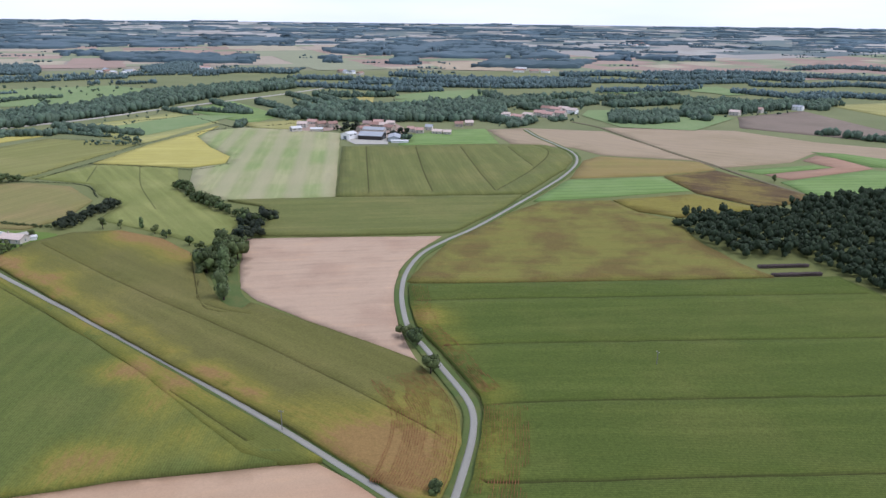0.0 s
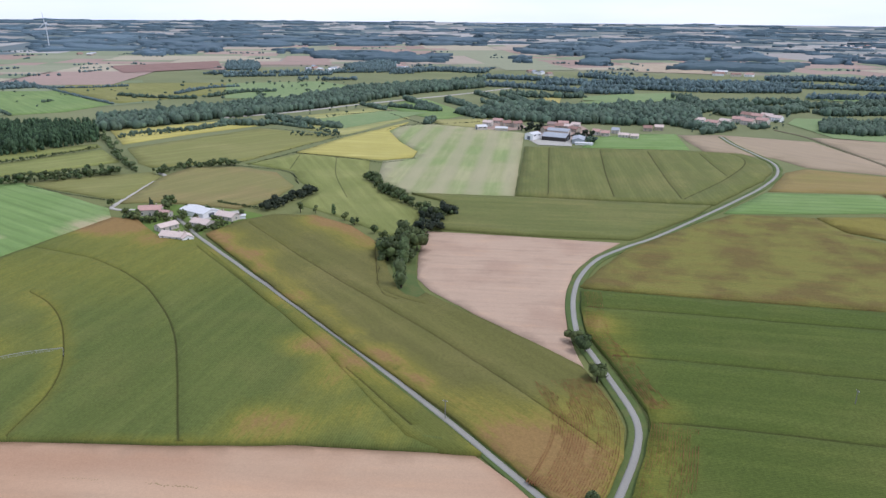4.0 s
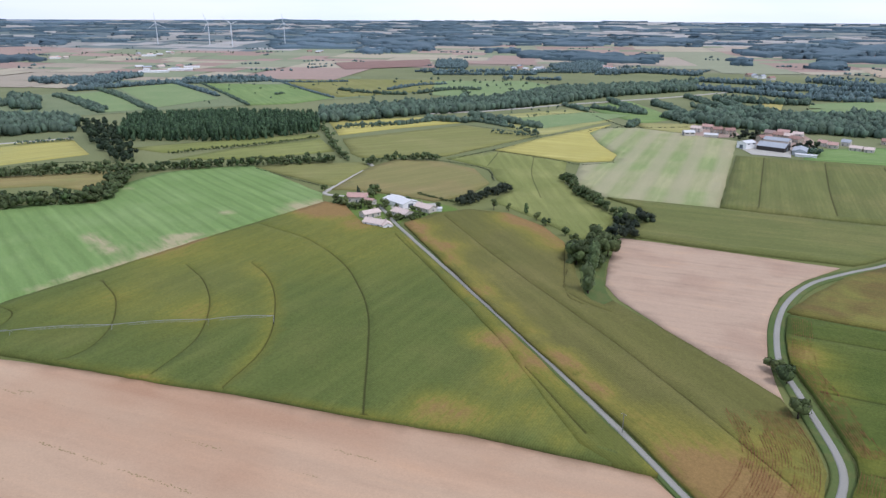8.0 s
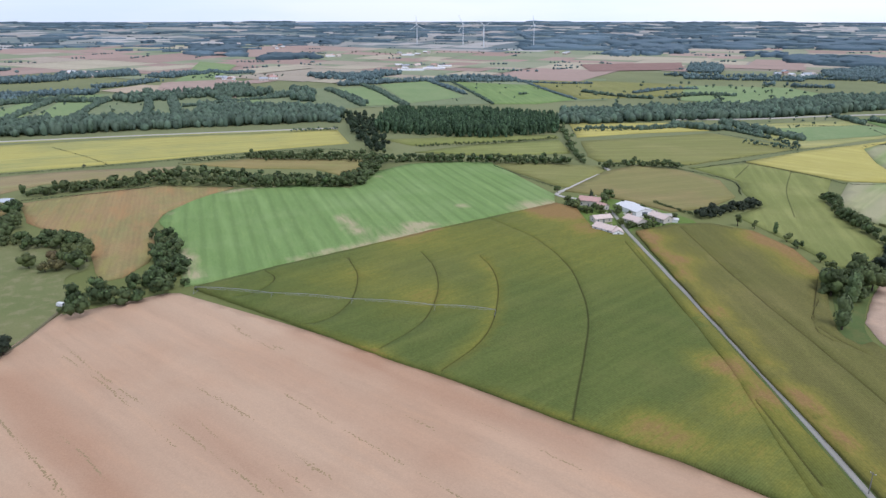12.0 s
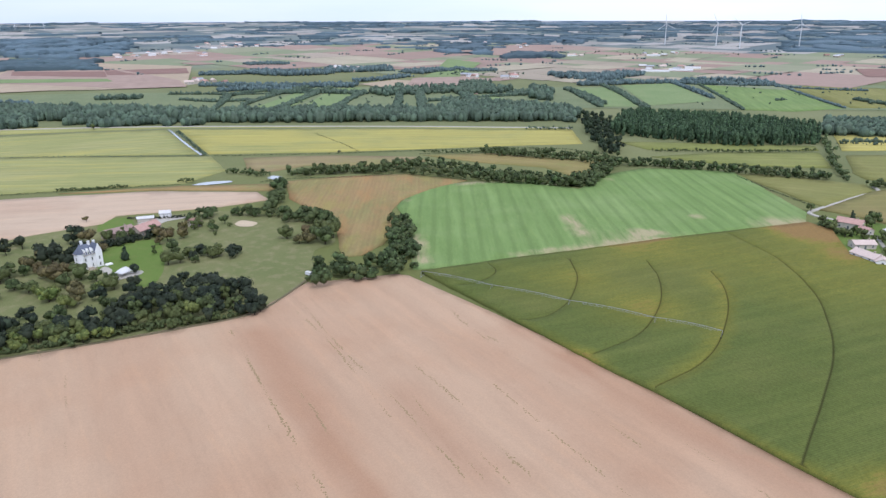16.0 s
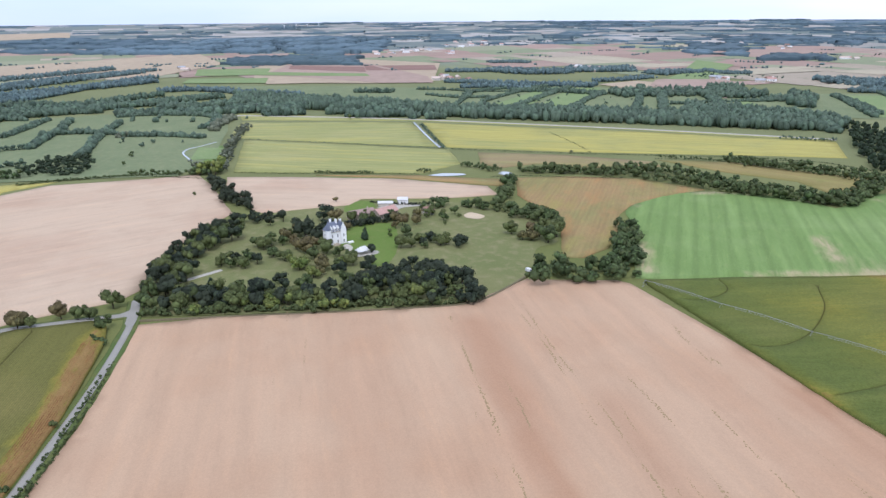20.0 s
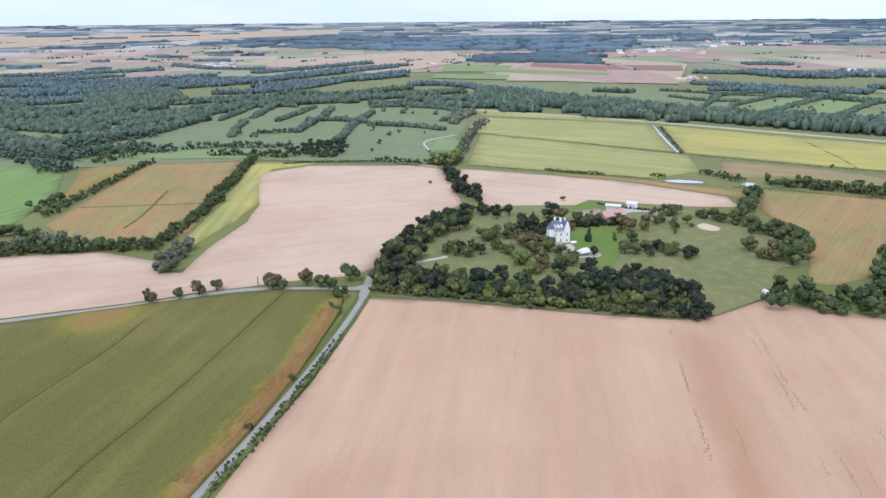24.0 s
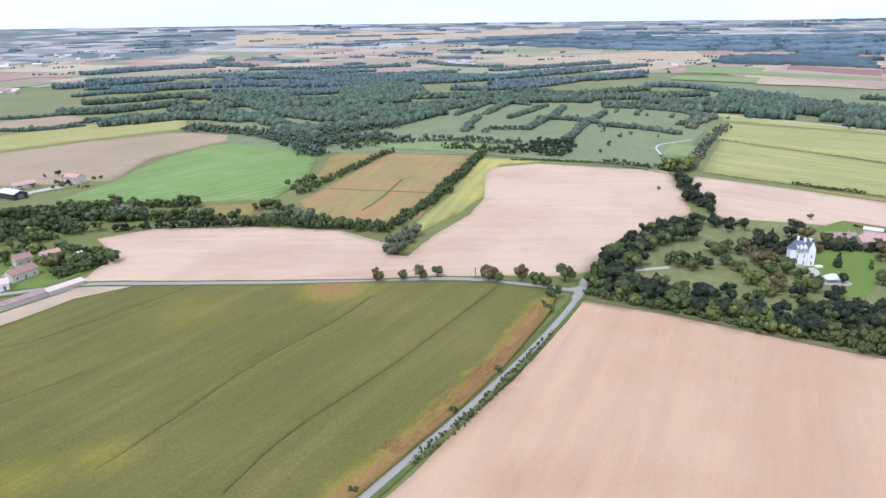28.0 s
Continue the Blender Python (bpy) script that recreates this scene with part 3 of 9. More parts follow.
def field(name, label, kind, high, angle, pts):
    """A field: a sheet of crop or soil of its own height, with a ragged edge and its wheel tracks pressed in."""
    FIELD_COUNT[0] += 1
    seed = FIELD_COUNT[0]
    poly = np.asarray(pts, float)
    if len(poly) > 5:
        dense = []
        for a, b in zip(poly, np.roll(poly, -1, axis=0)):
            n = max(1, int(np.linalg.norm(b - a) / 60))
            dense += [a + (b - a) * k / n for k in range(n)]
        poly = np.array(dense)
    near = np.hypot(*poly.T).min()
    step = float(np.clip(near / 45, 5.0, 45.0))
    lo, hi = poly.min(0), poly.max(0)
    area = np.prod(hi - lo)
    step = max(step, math.sqrt(area / 9000))
    gx, gy = np.meshgrid(np.arange(lo[0], hi[0], step), np.arange(lo[1], hi[1], step))
    q = np.stack([gx.ravel(), gy.ravel()], 1)
    q += rng.uniform(-0.3, 0.3, q.shape) * step
    q = q[inside(q, poly)]
    q = q[gap(q, poly) > step * 0.4]
    edge = []
    for a, b in zip(poly, np.roll(poly, -1, axis=0)):
        n = max(1, int(np.linalg.norm(b - a) / step))
        edge += [a + (b - a) * k / n for k in range(n)]
    edge = np.array(edge)
    edge += rng.uniform(-0.5, 0.5, edge.shape) * min(1.0, near / 400)
    low, sides, extra, chains = [], [], [], []
    if high > 0.15:
        for width, line_pts in TRACKS:
            c = curve(line_pts, max(4.0, step * 0.6))
            nrm = normals2d(c)
            ok = inside(c, poly) & (gap(c, poly) > 1.5)
            if ok.sum() < 3:
                continue
            for off, store in ((0, low), (width * 0.55, sides), (-width * 0.55, sides)):
                row, last = [], None
                for k in np.flatnonzero(ok):
                    store.append(len(extra))
                    extra.append(c[k] + nrm[k] * off)
                    if last is not None and k == last[0] + 1:
                        chains.append((last[1], len(extra) - 1))
                    last = (k, len(extra) - 1)
    if extra:
        ex = np.array(extra)
        keep = np.ones(len(q), bool)
        for i in range(0, len(ex), 400):
            keep &= (np.linalg.norm(q[:, None] - ex[None, i : i + 400], axis=2).min(1) > step * 0.35)
        q = q[keep]
    else:
        ex = np.zeros((0, 2))
    n_e, n_x = len(edge), len(ex)
    points = np.vstack([edge, ex, q])
    flag = np.zeros(len(points))
    flag[[n_e + i for i in low]] = 1
    cons = [(n_e + a, n_e + b) for a, b in chains]
    cons += [(i, (i + 1) % n_e) for i in range(n_e)]
    vs, _, fs, orig, _, _ = delaunay_2d_cdt([Vector(p) for p in points], cons, [], 1, 1e-4)
    vs = np.array([tuple(v) for v in vs])
    fs = [f for f in fs if len(f) == 3]
    tri = np.array(fs)
    mid = vs[tri].mean(1)
    tri = tri[inside(mid, poly) | (gap(mid, poly) < 0.05)]
    soil = np.array([max((flag[i] for i in o), default=0) for o in orig])
    is_edge = np.array([any(i < n_e for i in o) for o in orig])
    top = high + 0.02 * (seed % 9)
    bumpy = (0.16 if high > 0.8 else 0.05) * ripple(vs, step * 7, seed) + (0.04 if high > 0.8 else 0.0) * rng.uniform(-1, 1, len(vs))
    z = rise(vs[:, 0], vs[:, 1]) + top + bumpy * ~is_edge - soil * min(high, 0.9) * 0.8
    if near > 1500:
        z += 0.6
    ripe = np.zeros(len(vs))
    for x, y, radius, amount in RIPE:
        ripe += amount * np.exp(-((vs[:, 0] - x) ** 2 + (vs[:, 1] - y) ** 2) / (2 * (0.62 * radius) ** 2))
    # the standing edge of the crop, toned darker towards its foot
    key = (kind, round(angle / 3))
    if key not in CROP_MATS:
        CROP_MATS[key] = crop_material(kind, angle)
    ends = {}
    for t in tri:
        for a, b in ((t[0], t[1]), (t[1], t[2]), (t[2], t[0])):
            ends[(a, b)] = ends.get((a, b), 0) + 1
    rim = [(a, b) for a, b in ends if (b, a) not in ends]
    verts = np.column_stack([vs, z])
    n0 = len(verts)
    skirt, index = [], {}
    for a, b in rim:
        for i in (a, b):
            if i not in index:
                index[i] = n0 + len(skirt)
                skirt.append((vs[i, 0], vs[i, 1], z[i] - top - 0.4))
    side = [t for a, b in rim for t in ((b, a, index[a]), (b, index[a], index[b]))]
    if skirt:
        verts = np.vstack([verts, skirt])
        tri = np.vstack([tri, np.array(side)])
    pad = len(verts) - n0
    me = mesh_of(name, verts, tri, CROP_MATS[key], ripe=np.r_[np.clip(ripe, 0, 1.3), np.zeros(pad)], soil=np.r_[soil * 0.72, np.full(pad, 0.25)])
    return tagged(new(name, me), label, name.replace("_", " "), kind="stuff" if name in STANDING else "structure")


def ribbon(c, width, z, crown=0.0):
    """Points and triangles of a strip along a line, a little higher in its middle."""
    nrm = normals2d(c)
    ks = (-1, -0.5, 0, 0.5, 1)
    rows = []
    for k in ks:
        p = c + nrm * (k * width / 2)
        rows.append(np.column_stack([p, rise(p[:, 0], p[:, 1]) + z + crown * (1 - k * k)]))
    low = [np.column_stack([r[:, :2], r[:, 2] - z - crown - 0.2]) for r in (rows[0], rows[-1])]
    rows = [low[0]] + rows + [low[1]]
    n = len(c)
    verts = np.vstack(rows)
    tri = []
    for j in range(len(rows) - 1):
        for i in range(n - 1):
            a, b = j * n + i, (j + 1) * n + i
            tri += [(a, a + 1, b), (b, a + 1, b + 1)]
    return verts, tri


LINE_MATS = {"asphalt": ASPHALT, "gravel": GRAVEL, "dirt": DIRT, "water": WATER, "grass": VERGE, "straw": STRAW}
LINE_COUNT = [0]


def line(name, label, kind, width, verge, pts):
    """A road, track or ditch along a smooth line, with grass verges where it has them."""
    LINE_COUNT[0] += 1
    lift = 0.34 + 0.012 * LINE_COUNT[0]
    c = curve(pts, max(4.0, np.hypot(*np.asarray(pts).T).min() / 60))
    c += normals2d(c) * (ripple(c, 40, LINE_COUNT[0])[:, None] * 0.12)
    v, t = ribbon(c, width, lift + (0.3 if np.hypot(*np.asarray(pts).T).min() > 900 else 0), 0.08)
    ob = tagged(new(name, mesh_of(name, v, np.array(t), LINE_MATS[kind])), label, name.replace("_", " "), kind="structure")
    if verge:
        for side in (-1, 1):
            wob = ripple(c, 25, LINE_COUNT[0] * 3 + side)[:, None] * 0.35
            e = c + normals2d(c) * (side * (width / 2 + verge / 2 - 0.15) + wob)
            v, t = ribbon(e, verge + 0.6, lift - 0.07 - 0.01 * (side + 1), 0.05)
            vg = new("grass_verge", mesh_of("grass_verge", v, np.array(t), VERGE))
            vg.parent = ob
    return ob


# ---- foliage: crowns of leaf clumps over a lumpy heart ----
def icosphere(level):
    bm = bmesh.new()
    bmesh.ops.create_icosphere(bm, subdivisions=level, radius=1)
    v = np.array([tuple(p.co) for p in bm.verts])
    bm.verts.index_update()
    f = np.array([[q.index for q in p.verts] for p in bm.faces])
    bm.free()
    return v, f


ICO1, ICO2 = icosphere(1), icosphere(2)


def lump(r, ball, c, size, jag):
    v, f = ball
    v = v * (1 + r.uniform(-jag, jag, (len(v), 1)))
    return v * size + c, f


def crown(seed, shape, lobes, leaves, ball, leaf_size):
    """A crown one unit high and about one wide, standing on z = 0."""
    r = np.random.default_rng(seed)
    vs, fs, n = [], [], 0
    cents = []
    for k in range(lobes):
        if shape == "tall":
            c = np.array([r.uniform(-0.12, 0.12), r.uniform(-0.12, 0.12), 0.22 + 0.62 * k / max(1, lobes - 1)])
            s = np.array([0.2, 0.2, 0.22]) * r.uniform(0.8, 1.15)
        elif shape == "cone":
            h = k / max(1, lobes - 1)
            c = np.array([r.uniform(-0.05, 0.05), r.uniform(-0.05, 0.05), 0.18 + 0.7 * h])
            s = np.array([0.26 * (1.05 - h) + 0.05, 0.26 * (1.05 - h) + 0.05, 0.2]) * r.uniform(0.9, 1.1)
        else:
            a, d = r.uniform(0, 6.28), 0.33 * math.sqrt(r.uniform(0.03, 1))
            c = np.array([d * math.cos(a), d * math.sin(a), 0.48 + r.uniform(-0.24, 0.3) * (1 - d)])
            s = np.array([0.23, 0.23, 0.2]) * r.uniform(0.6, 1.2)
        cents.append((c, s))
        v, f = lump(r, ball, c, s * 0.92, 0.22)
        vs.append(v), fs.append(f + n)
        n += len(v)
    for k in range(leaves):
        c, s = cents[k % lobes]
        d = r.normal(size=3)
        d /= np.linalg.norm(d)
        if d[2] < -0.4:
            d[2] *= -1
        p = c + d * s * r.uniform(0.9, 1.1)
        u = np.cross(d, r.normal(size=3))
        u /= np.linalg.norm(u) + 1e-9
        w = np.cross(d, u) + d * r.uniform(-0.25, 0.25)
        e = leaf_size * r.uniform(0.6, 1.4)
        quad = np.array([p - u * e - w * e * 0.7, p + u * e * 0.9 - w * e * 0.5, p + u * e * 0.6 + w * e, p - u * e * 0.8 + w * e * 0.8]) + d * r.uniform(-0.02, 0.03, (4, 1))
        vs.append(quad)
        fs.append(np.array([[0, 1, 2], [0, 2, 3]]) + n)
        n += 4
    return np.vstack(vs), np.vstack(fs)


def trunk(seed, limbs):
    """A tapered trunk with limbs, for a tree one unit high."""
    r = np.random.default_rng(seed)
    vs, fs, n = [], [], 0

    def limb(a, b, ra, rb):
        nonlocal n
        a, b = np.array(a), np.array(b)
        d = (b - a) / np.linalg.norm(b - a)
        u = np.cross(d, (0.3, 0.9, 0.2))
        u /= np.linalg.norm(u)
        w = np.cross(d, u)
        ang = np.arange(6) * math.pi / 3
        ring = np.cos(ang)[:, None] * u + np.sin(ang)[:, None] * w
        vs.append(np.vstack([a + ring * ra, b + ring * rb]))
        fs.append(np.array([t for i in range(6) for t in ((i, (i + 1) % 6, 6 + i), (6 + i, (i + 1) % 6, 6 + (i + 1) % 6))]) + n)
        n += 12

    limb((0, 0, -0.03), (0.01, 0, 0.25), 0.04, 0.028)
    limb((0.01, 0, 0.25), (0, 0.02, 0.6), 0.028, 0.012)
    for k in range(limbs):
        a = 6.28 * k / limbs + r.uniform(-0.4, 0.4)
        limb((0.005, 0.005, 0.24 + 0.05 * k / limbs), (0.22 * math.cos(a), 0.22 * math.sin(a), 0.5 + r.uniform(-0.06, 0.1)), 0.018, 0.007)
    return np.vstack(vs), np.vstack(fs)


NEAR = {s: [crown(50 + k, s, 10, 280, ICO2 if k < 2 else ICO1, 0.04) for k in range(5)] for s in ("round", "tall", "cone")}
MID = {s: [crown(80 + k, s, 6, 85, ICO1, 0.056) for k in range(5)] for s in ("round", "tall", "cone")}
FAR = {s: [crown(120 + k, s, 3, 20, ICO1, 0.085) for k in range(5)] for s in ("round", "tall", "cone")}


def small_crown(seed, lobes, leaves):
    """A crown for trees far away: one unit high, filled down to the ground."""
    r = np.random.default_rng(seed)
    vs, fs, n = [], [], 0
    for k in range(lobes):
        a = 6.28 * k / lobes + r.uniform(-0.5, 0.5)
        d = 0.2 if lobes > 1 else 0.0
        c = np.array([d * math.cos(a), d * math.sin(a), 0.46 + r.uniform(-0.08, 0.1) * lobes / 2])
        v, f = lump(r, ICO1, c, np.array([r.uniform(0.3, 0.46), r.uniform(0.3, 0.46), r.uniform(0.4, 0.52)]), 0.3)
        vs.append(v), fs.append(f + n)
        n += len(v)
    for k in range(leaves):
        d = r.normal(size=3)
        d /= np.linalg.norm(d)
        d[2] = abs(d[2])
        p = np.array([0, 0, 0.46]) + d * np.array([0.42, 0.42, 0.5]) * r.uniform(0.85, 1.1)
        u = np.cross(d, r.normal(size=3))
        u /= np.linalg.norm(u) + 1e-9
        w = np.cross(d, u)
        e = r.uniform(0.09, 0.17)
        vs.append(np.array([p - u * e, p + u * e * 0.8 - w * e * 0.4, p + w * e]))
        fs.append(np.array([[0, 1, 2]]) + n)
        n += 3
    return np.vstack(vs), np.vstack(fs)


LIGHT = {"round": [small_crown(140 + k, 2, 12) for k in range(5)], "tall": MID["tall"], "cone": FAR["cone"]}
SPECK = {"round": [small_crown(160 + k, 1, 5) for k in range(5)], "tall": FAR["tall"], "cone": FAR["cone"]}


def planted(name, places, sizes, shape, mat, lod):
    """One mesh of many trees or shrubs: each place takes a turned, stretched copy of a crown."""
    vs, fs, tint, n = [], [], [], 0
    for (x, y), (w, h) in zip(places, sizes):
        v, f = lod[shape][rng.integers(5)]
        a = rng.uniform(0, 6.28)
        c, s = math.cos(a), math.sin(a)
        p = np.stack([(v[:, 0] * c - v[:, 1] * s) * w + x, (v[:, 0] * s + v[:, 1] * c) * w + y, (v[:, 2] * 1.06 - 0.1) * h], 1)
        p[:, 2] += rise(x, y)
        vs.append(p), fs.append(f + n), tint.append(np.full(len(p), rng.uniform(0, 1) ** 1.5))
        n += len(p)
    return mesh_of(name, np.vstack(vs), np.vstack(fs), mat, smooth=lod is FAR or lod is MID, tint=np.concatenate(tint))


def level(r):
    return NEAR if r < 300 else MID if r < 520 else FAR if r < 800 else LIGHT if r < 1150 else SPECK


def hedge(name, label, high, wide, pts, mat="hedge", gaps=0.1):
    """A hedgerow: shrubs and small trees of uneven height along a line."""
    pts = np.asarray(pts, float)
    r = np.hypot(*pts.mean(0))
    gap_m = max(high * 0.42, wide * 0.3, 0.9) if r < 700 else max(high * 0.42, 2.4)
    c = curve(pts, gap_m)
    rows = max(1, int(round(wide / (high * 0.75)))) if r < 700 else max(1, int(round(wide / (high * 0.6))))
    nrm = normals2d(c)
    places, sizes = [], []
    for k in range(rows):
        off = (k - (rows - 1) / 2) * wide / rows
        for p, m in zip(c, nrm):
            if rng.uniform() < (gaps if r < 500 else 0):
                continue
            q = p + m * (off + rng.normal() * wide * 0.12) + rng.normal(size=2) * gap_m * 0.25
            h = high * (rng.uniform(0.5, 1.12) if r < 700 else rng.choice((rng.uniform(0.45, 0.8), rng.uniform(0.8, 1.25))))
            places.append(q), sizes.append((h * rng.uniform(0.8, 1.2), h))
    lod = level(max(r, 340 if high > 2 else 600))
    if "willow" in label:
        mat = "willow"
    elif "dark" in label:
        mat = "dark"
    elif "light" in label:
        mat = "poplar"
    elif r > 700:
        # hedges further off take leaf colours with more haze in them
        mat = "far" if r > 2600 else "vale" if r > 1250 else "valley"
    me = planted(name, places, sizes, "round", LEAF[mat], lod)
    return tagged(new(name, me), label, "hedge" if name == "hedge" else name.replace("_", " "), kind="stuff")


def canopy_points(high, spacing, poly):
    """The closed, uneven roof of crowns of a distant wood, with its ragged standing edge: points, triangles and tints."""
    poly = np.asarray(poly, float)
    loop = []
    for a, c in zip(poly, np.roll(poly, -1, axis=0)):
        n = max(1, int(np.linalg.norm(c - a) / (spacing * 1.5)))
        loop += [a + (c - a) * k / n + rng.normal(size=2) * spacing * 0.8 for k in range(n)]
    loop = np.array(loop)
    lo, hi = loop.min(0), loop.max(0)
    gx, gy = np.meshgrid(np.arange(lo[0], hi[0], spacing * 1.3), np.arange(lo[1], hi[1], spacing * 1.3))
    q = np.stack([gx.ravel(), gy.ravel()], 1)
    q += rng.uniform(-0.4, 0.4, q.shape) * spacing
    q = q[inside(q, loop)]
    q = q[gap(q, loop) > spacing * 0.5] if len(q) else q
    n = len(loop)
    vs, _, fs, orig, _, _ = delaunay_2d_cdt([Vector(p) for p in np.vstack([loop, q])], [(i, (i + 1) % n) for i in range(n)], [], 1, 1e-3)
    vs = np.array([tuple(p) for p in vs])
    tri = np.array([f for f in fs if len(f) == 3])
    mid = vs[tri].mean(1)
    tri = tri[(ripple(mid * 0.6, spacing * 5, 21) > (0.06 if np.hypot(*poly.mean(0)) > 2300 else -0.5)) | (rng.uniform(size=len(tri)) < 0.12)] if len(tri) > 60 else tri
    is_edge = np.array([any(i < n for i in o) for o in orig])
    ground_z = rise(vs[:, 0], vs[:, 1])
    z = ground_z + high * np.where(is_edge, rng.uniform(0.45, 0.9, len(vs)), rng.uniform(0.6, 1.2, len(vs)))
    ends = {(a, c) for t in tri for a, c in ((t[0], t[1]), (t[1], t[2]), (t[2], t[0]))}
    m = len(vs)
    side = [t for a, c in ends if (c, a) not in ends for t in ((c, a, m + a), (c, m + a, m + c))]
    verts = np.vstack([np.column_stack([vs, z]), np.column_stack([vs, ground_z - 1])])
    tint = np.clip(0.45 + 0.4 * ripple(verts[:, :2], spacing * 5, 3) + rng.normal(size=len(verts)) * 0.2, 0, 1)
    return verts, np.vstack([tri, np.array(side)]), tint


def canopy(name, label, high, spacing, poly):
    """A distant wood, its leaf colours painted with haze."""
    verts, tri, tint = canopy_points(high, spacing, poly)
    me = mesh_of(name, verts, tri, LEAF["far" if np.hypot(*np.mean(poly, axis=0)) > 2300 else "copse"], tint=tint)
    return tagged(new(name, me), label, "wood", kind="stuff")


def wood(name, label, high, spacing, pts):
    """A wood: a close stand of trees over a patch of land."""
    poly = np.asarray(pts, float)
    r = np.hypot(*poly.mean(0))
    lo, hi = poly.min(0), poly.max(0)
    if 850 < r <= 1900:
        spacing = max(5.5, spacing * 0.8)
    gx, gy = np.meshgrid(np.arange(lo[0], hi[0], spacing), np.arange(lo[1], hi[1], spacing))
    q = np.stack([gx.ravel(), gy.ravel()], 1)
    q += rng.uniform(-0.42, 0.42, q.shape) * spacing
    q = q[inside(q, poly)]
    if r > 1900:
        return canopy(name, label, high, spacing, poly)
    keep = rng.uniform(size=len(q)) > 0.06
    q = q[keep]
    even = 0.3 if "conifer" in label else 1.0
    h = high * (1 + even * (rng.uniform(-0.28, 0.15, len(q)) + 0.18 * ripple(q, spacing * 9, len(q))))
    w = spacing * (rng.uniform(1.5, 2.1, len(q)) if "dense" in label else rng.uniform(1.2, 1.75, len(q)))
    shape = "tall" if "conifer" in label else "round"
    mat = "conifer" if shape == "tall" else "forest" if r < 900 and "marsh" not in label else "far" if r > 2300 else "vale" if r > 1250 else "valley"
    me = planted(name, q, np.stack([w, h], 1), shape, LEAF[mat], level(max(r, 560)))
    return tagged(new(name, me), label, "wood", kind="stuff")


TREE_MESH = {}
TREE_WORDS = {
    "oak": "green broadleaf tree with a rounded uneven crown",
    "dark": "dark green evergreen oak with a dense crown",
    "autumn": "tree with russet early autumn leaves",
    "lime": "yellow-green lime tree with a rounded crown",
    "poplar": "tall light green poplar by the creek",
    "conifer": "tall dark green conifer with a pointed crown",
    "willow": "silvery grey willow tree in the hedge",
}


def trees(kind, high, pts):
    """Single trees, each with trunk and crown."""
    shape = {"poplar": "tall", "conifer": "cone"}.get(kind, "round")
    for x, y in pts:
        near = math.hypot(x, y) < 420
        k = int(rng.integers(5))
        key = (kind, near, k)
        if key not in TREE_MESH:
            v, f = (NEAR if near else MID)[shape][k]
            TREE_MESH[key] = (
                mesh_of("crown", v, f, LEAF["cedar" if kind == "conifer" else kind]),
                mesh_of("trunk", *trunk(k, 5), BARK, smooth=True),
            )
        root = new("tree")
        root.empty_display_size = 0.5
        h = 1.0 * high * rng.uniform(0.82, 1.18)
        w = h * rng.uniform(0.8, 1.08)
        for name, me in zip(("crown", "trunk"), TREE_MESH[key]):
            ob = new(name, me)
            ob.parent = root
        root.matrix_world = Matrix.LocRotScale((x, y, float(rise(x, y))), Euler((0, 0, rng.uniform(0, 6.28))), (w, w, h))
        tagged(root, TREE_WORDS[kind], "tree", group="trees of the park and lanes")


def ground():
    """One sheet of land out to the horizon."""
    radii = np.r_[0, np.arange(60, 1800, 120), np.arange(1800, 5000, 60), 4990]
    turns = np.arange(240) * 2 * math.pi / 240
    verts, tri = [(0, 0, -0.15)], []
    for rad in radii[1:]:
        for a in turns:
            x, y = rad * math.cos(a), rad * math.sin(a)
            verts.append((x, y, float(rise(x, y)) - 0.15))
    n = len(turns)
    for i in range(n):
        tri.append((0, 1 + i, 1 + (i + 1) % n))
    for k in range(len(radii) - 2):
        for i in range(n):
            a, b = 1 + k * n + i, 1 + k * n + (i + 1) % n
            tri += [(a, a + n, b), (b, a + n, b + n)]
    return tagged(new("ground", mesh_of("ground", verts, tri, LAND, smooth=True)), "farmland of meadows and far field patches, raised towards its rim", "ground", kind="structure")

# ---- the land and its fields ----
ground()
field("maize_field", "green irrigated maize field crossed by curved wheel tracks", "maize", 1.5, 93,
      [(-306, 101), (-307.8, 148), (-307.2, 194), (-308, 245), (-306.5, 289), (-304.5, 347), (-287, 347), (-253, 321), (-231, 325), (-159, 270), (-94, 218), (-57, 187), (-46, 172), (-46, 166.8), (-60, 164.4), (-88, 159.2), (-96, 156.3), (-122, 149), (-154, 142), (-194, 130), (-242, 118)])
field("maize_field", "ripening yellow-green maize strip beside the lane", "maize_ripe", 1.58, 141,
      [(-225, 318), (-159, 270), (-94, 218), (-52, 184), (-33.6, 168.9), (-45, 166.6), (-57, 171), (-111, 223), (-156, 260)])
field("maize_field", "green maize field browning along its headland", "maize_olive", 1.5, 141,
      [(-230.3, 333.3), (-226, 362), (-213, 382), (-187, 387), (-157, 372), (-133, 348), (-124.2, 334.4), (-108.1, 301.9), (-97.6, 283.2), (-92.3, 277.7), (-85.5, 275.5), (-84, 282), (-50, 259), (-24, 241), (-10, 230), (-7, 225), (2, 207), (6, 193), (6, 178), (3, 162), (-1, 149), (-7.5, 151), (-28, 169.6), (-48.8, 187.6), (-74.3, 207.6), (-99.3, 226.4), (-168, 281.6)])
field("bare_field", "pale tan harrowed triangular field", "soil_pale", 0.1, 10,
      [(-114, 378), (-60, 383), (-1, 387), (-15, 357), (-22, 328), (-21, 284), (-18, 261), (-12, 240), (-9, 231), (-31, 248), (-57, 267), (-82, 287), (-94, 302), (-103, 333), (-109, 361)])
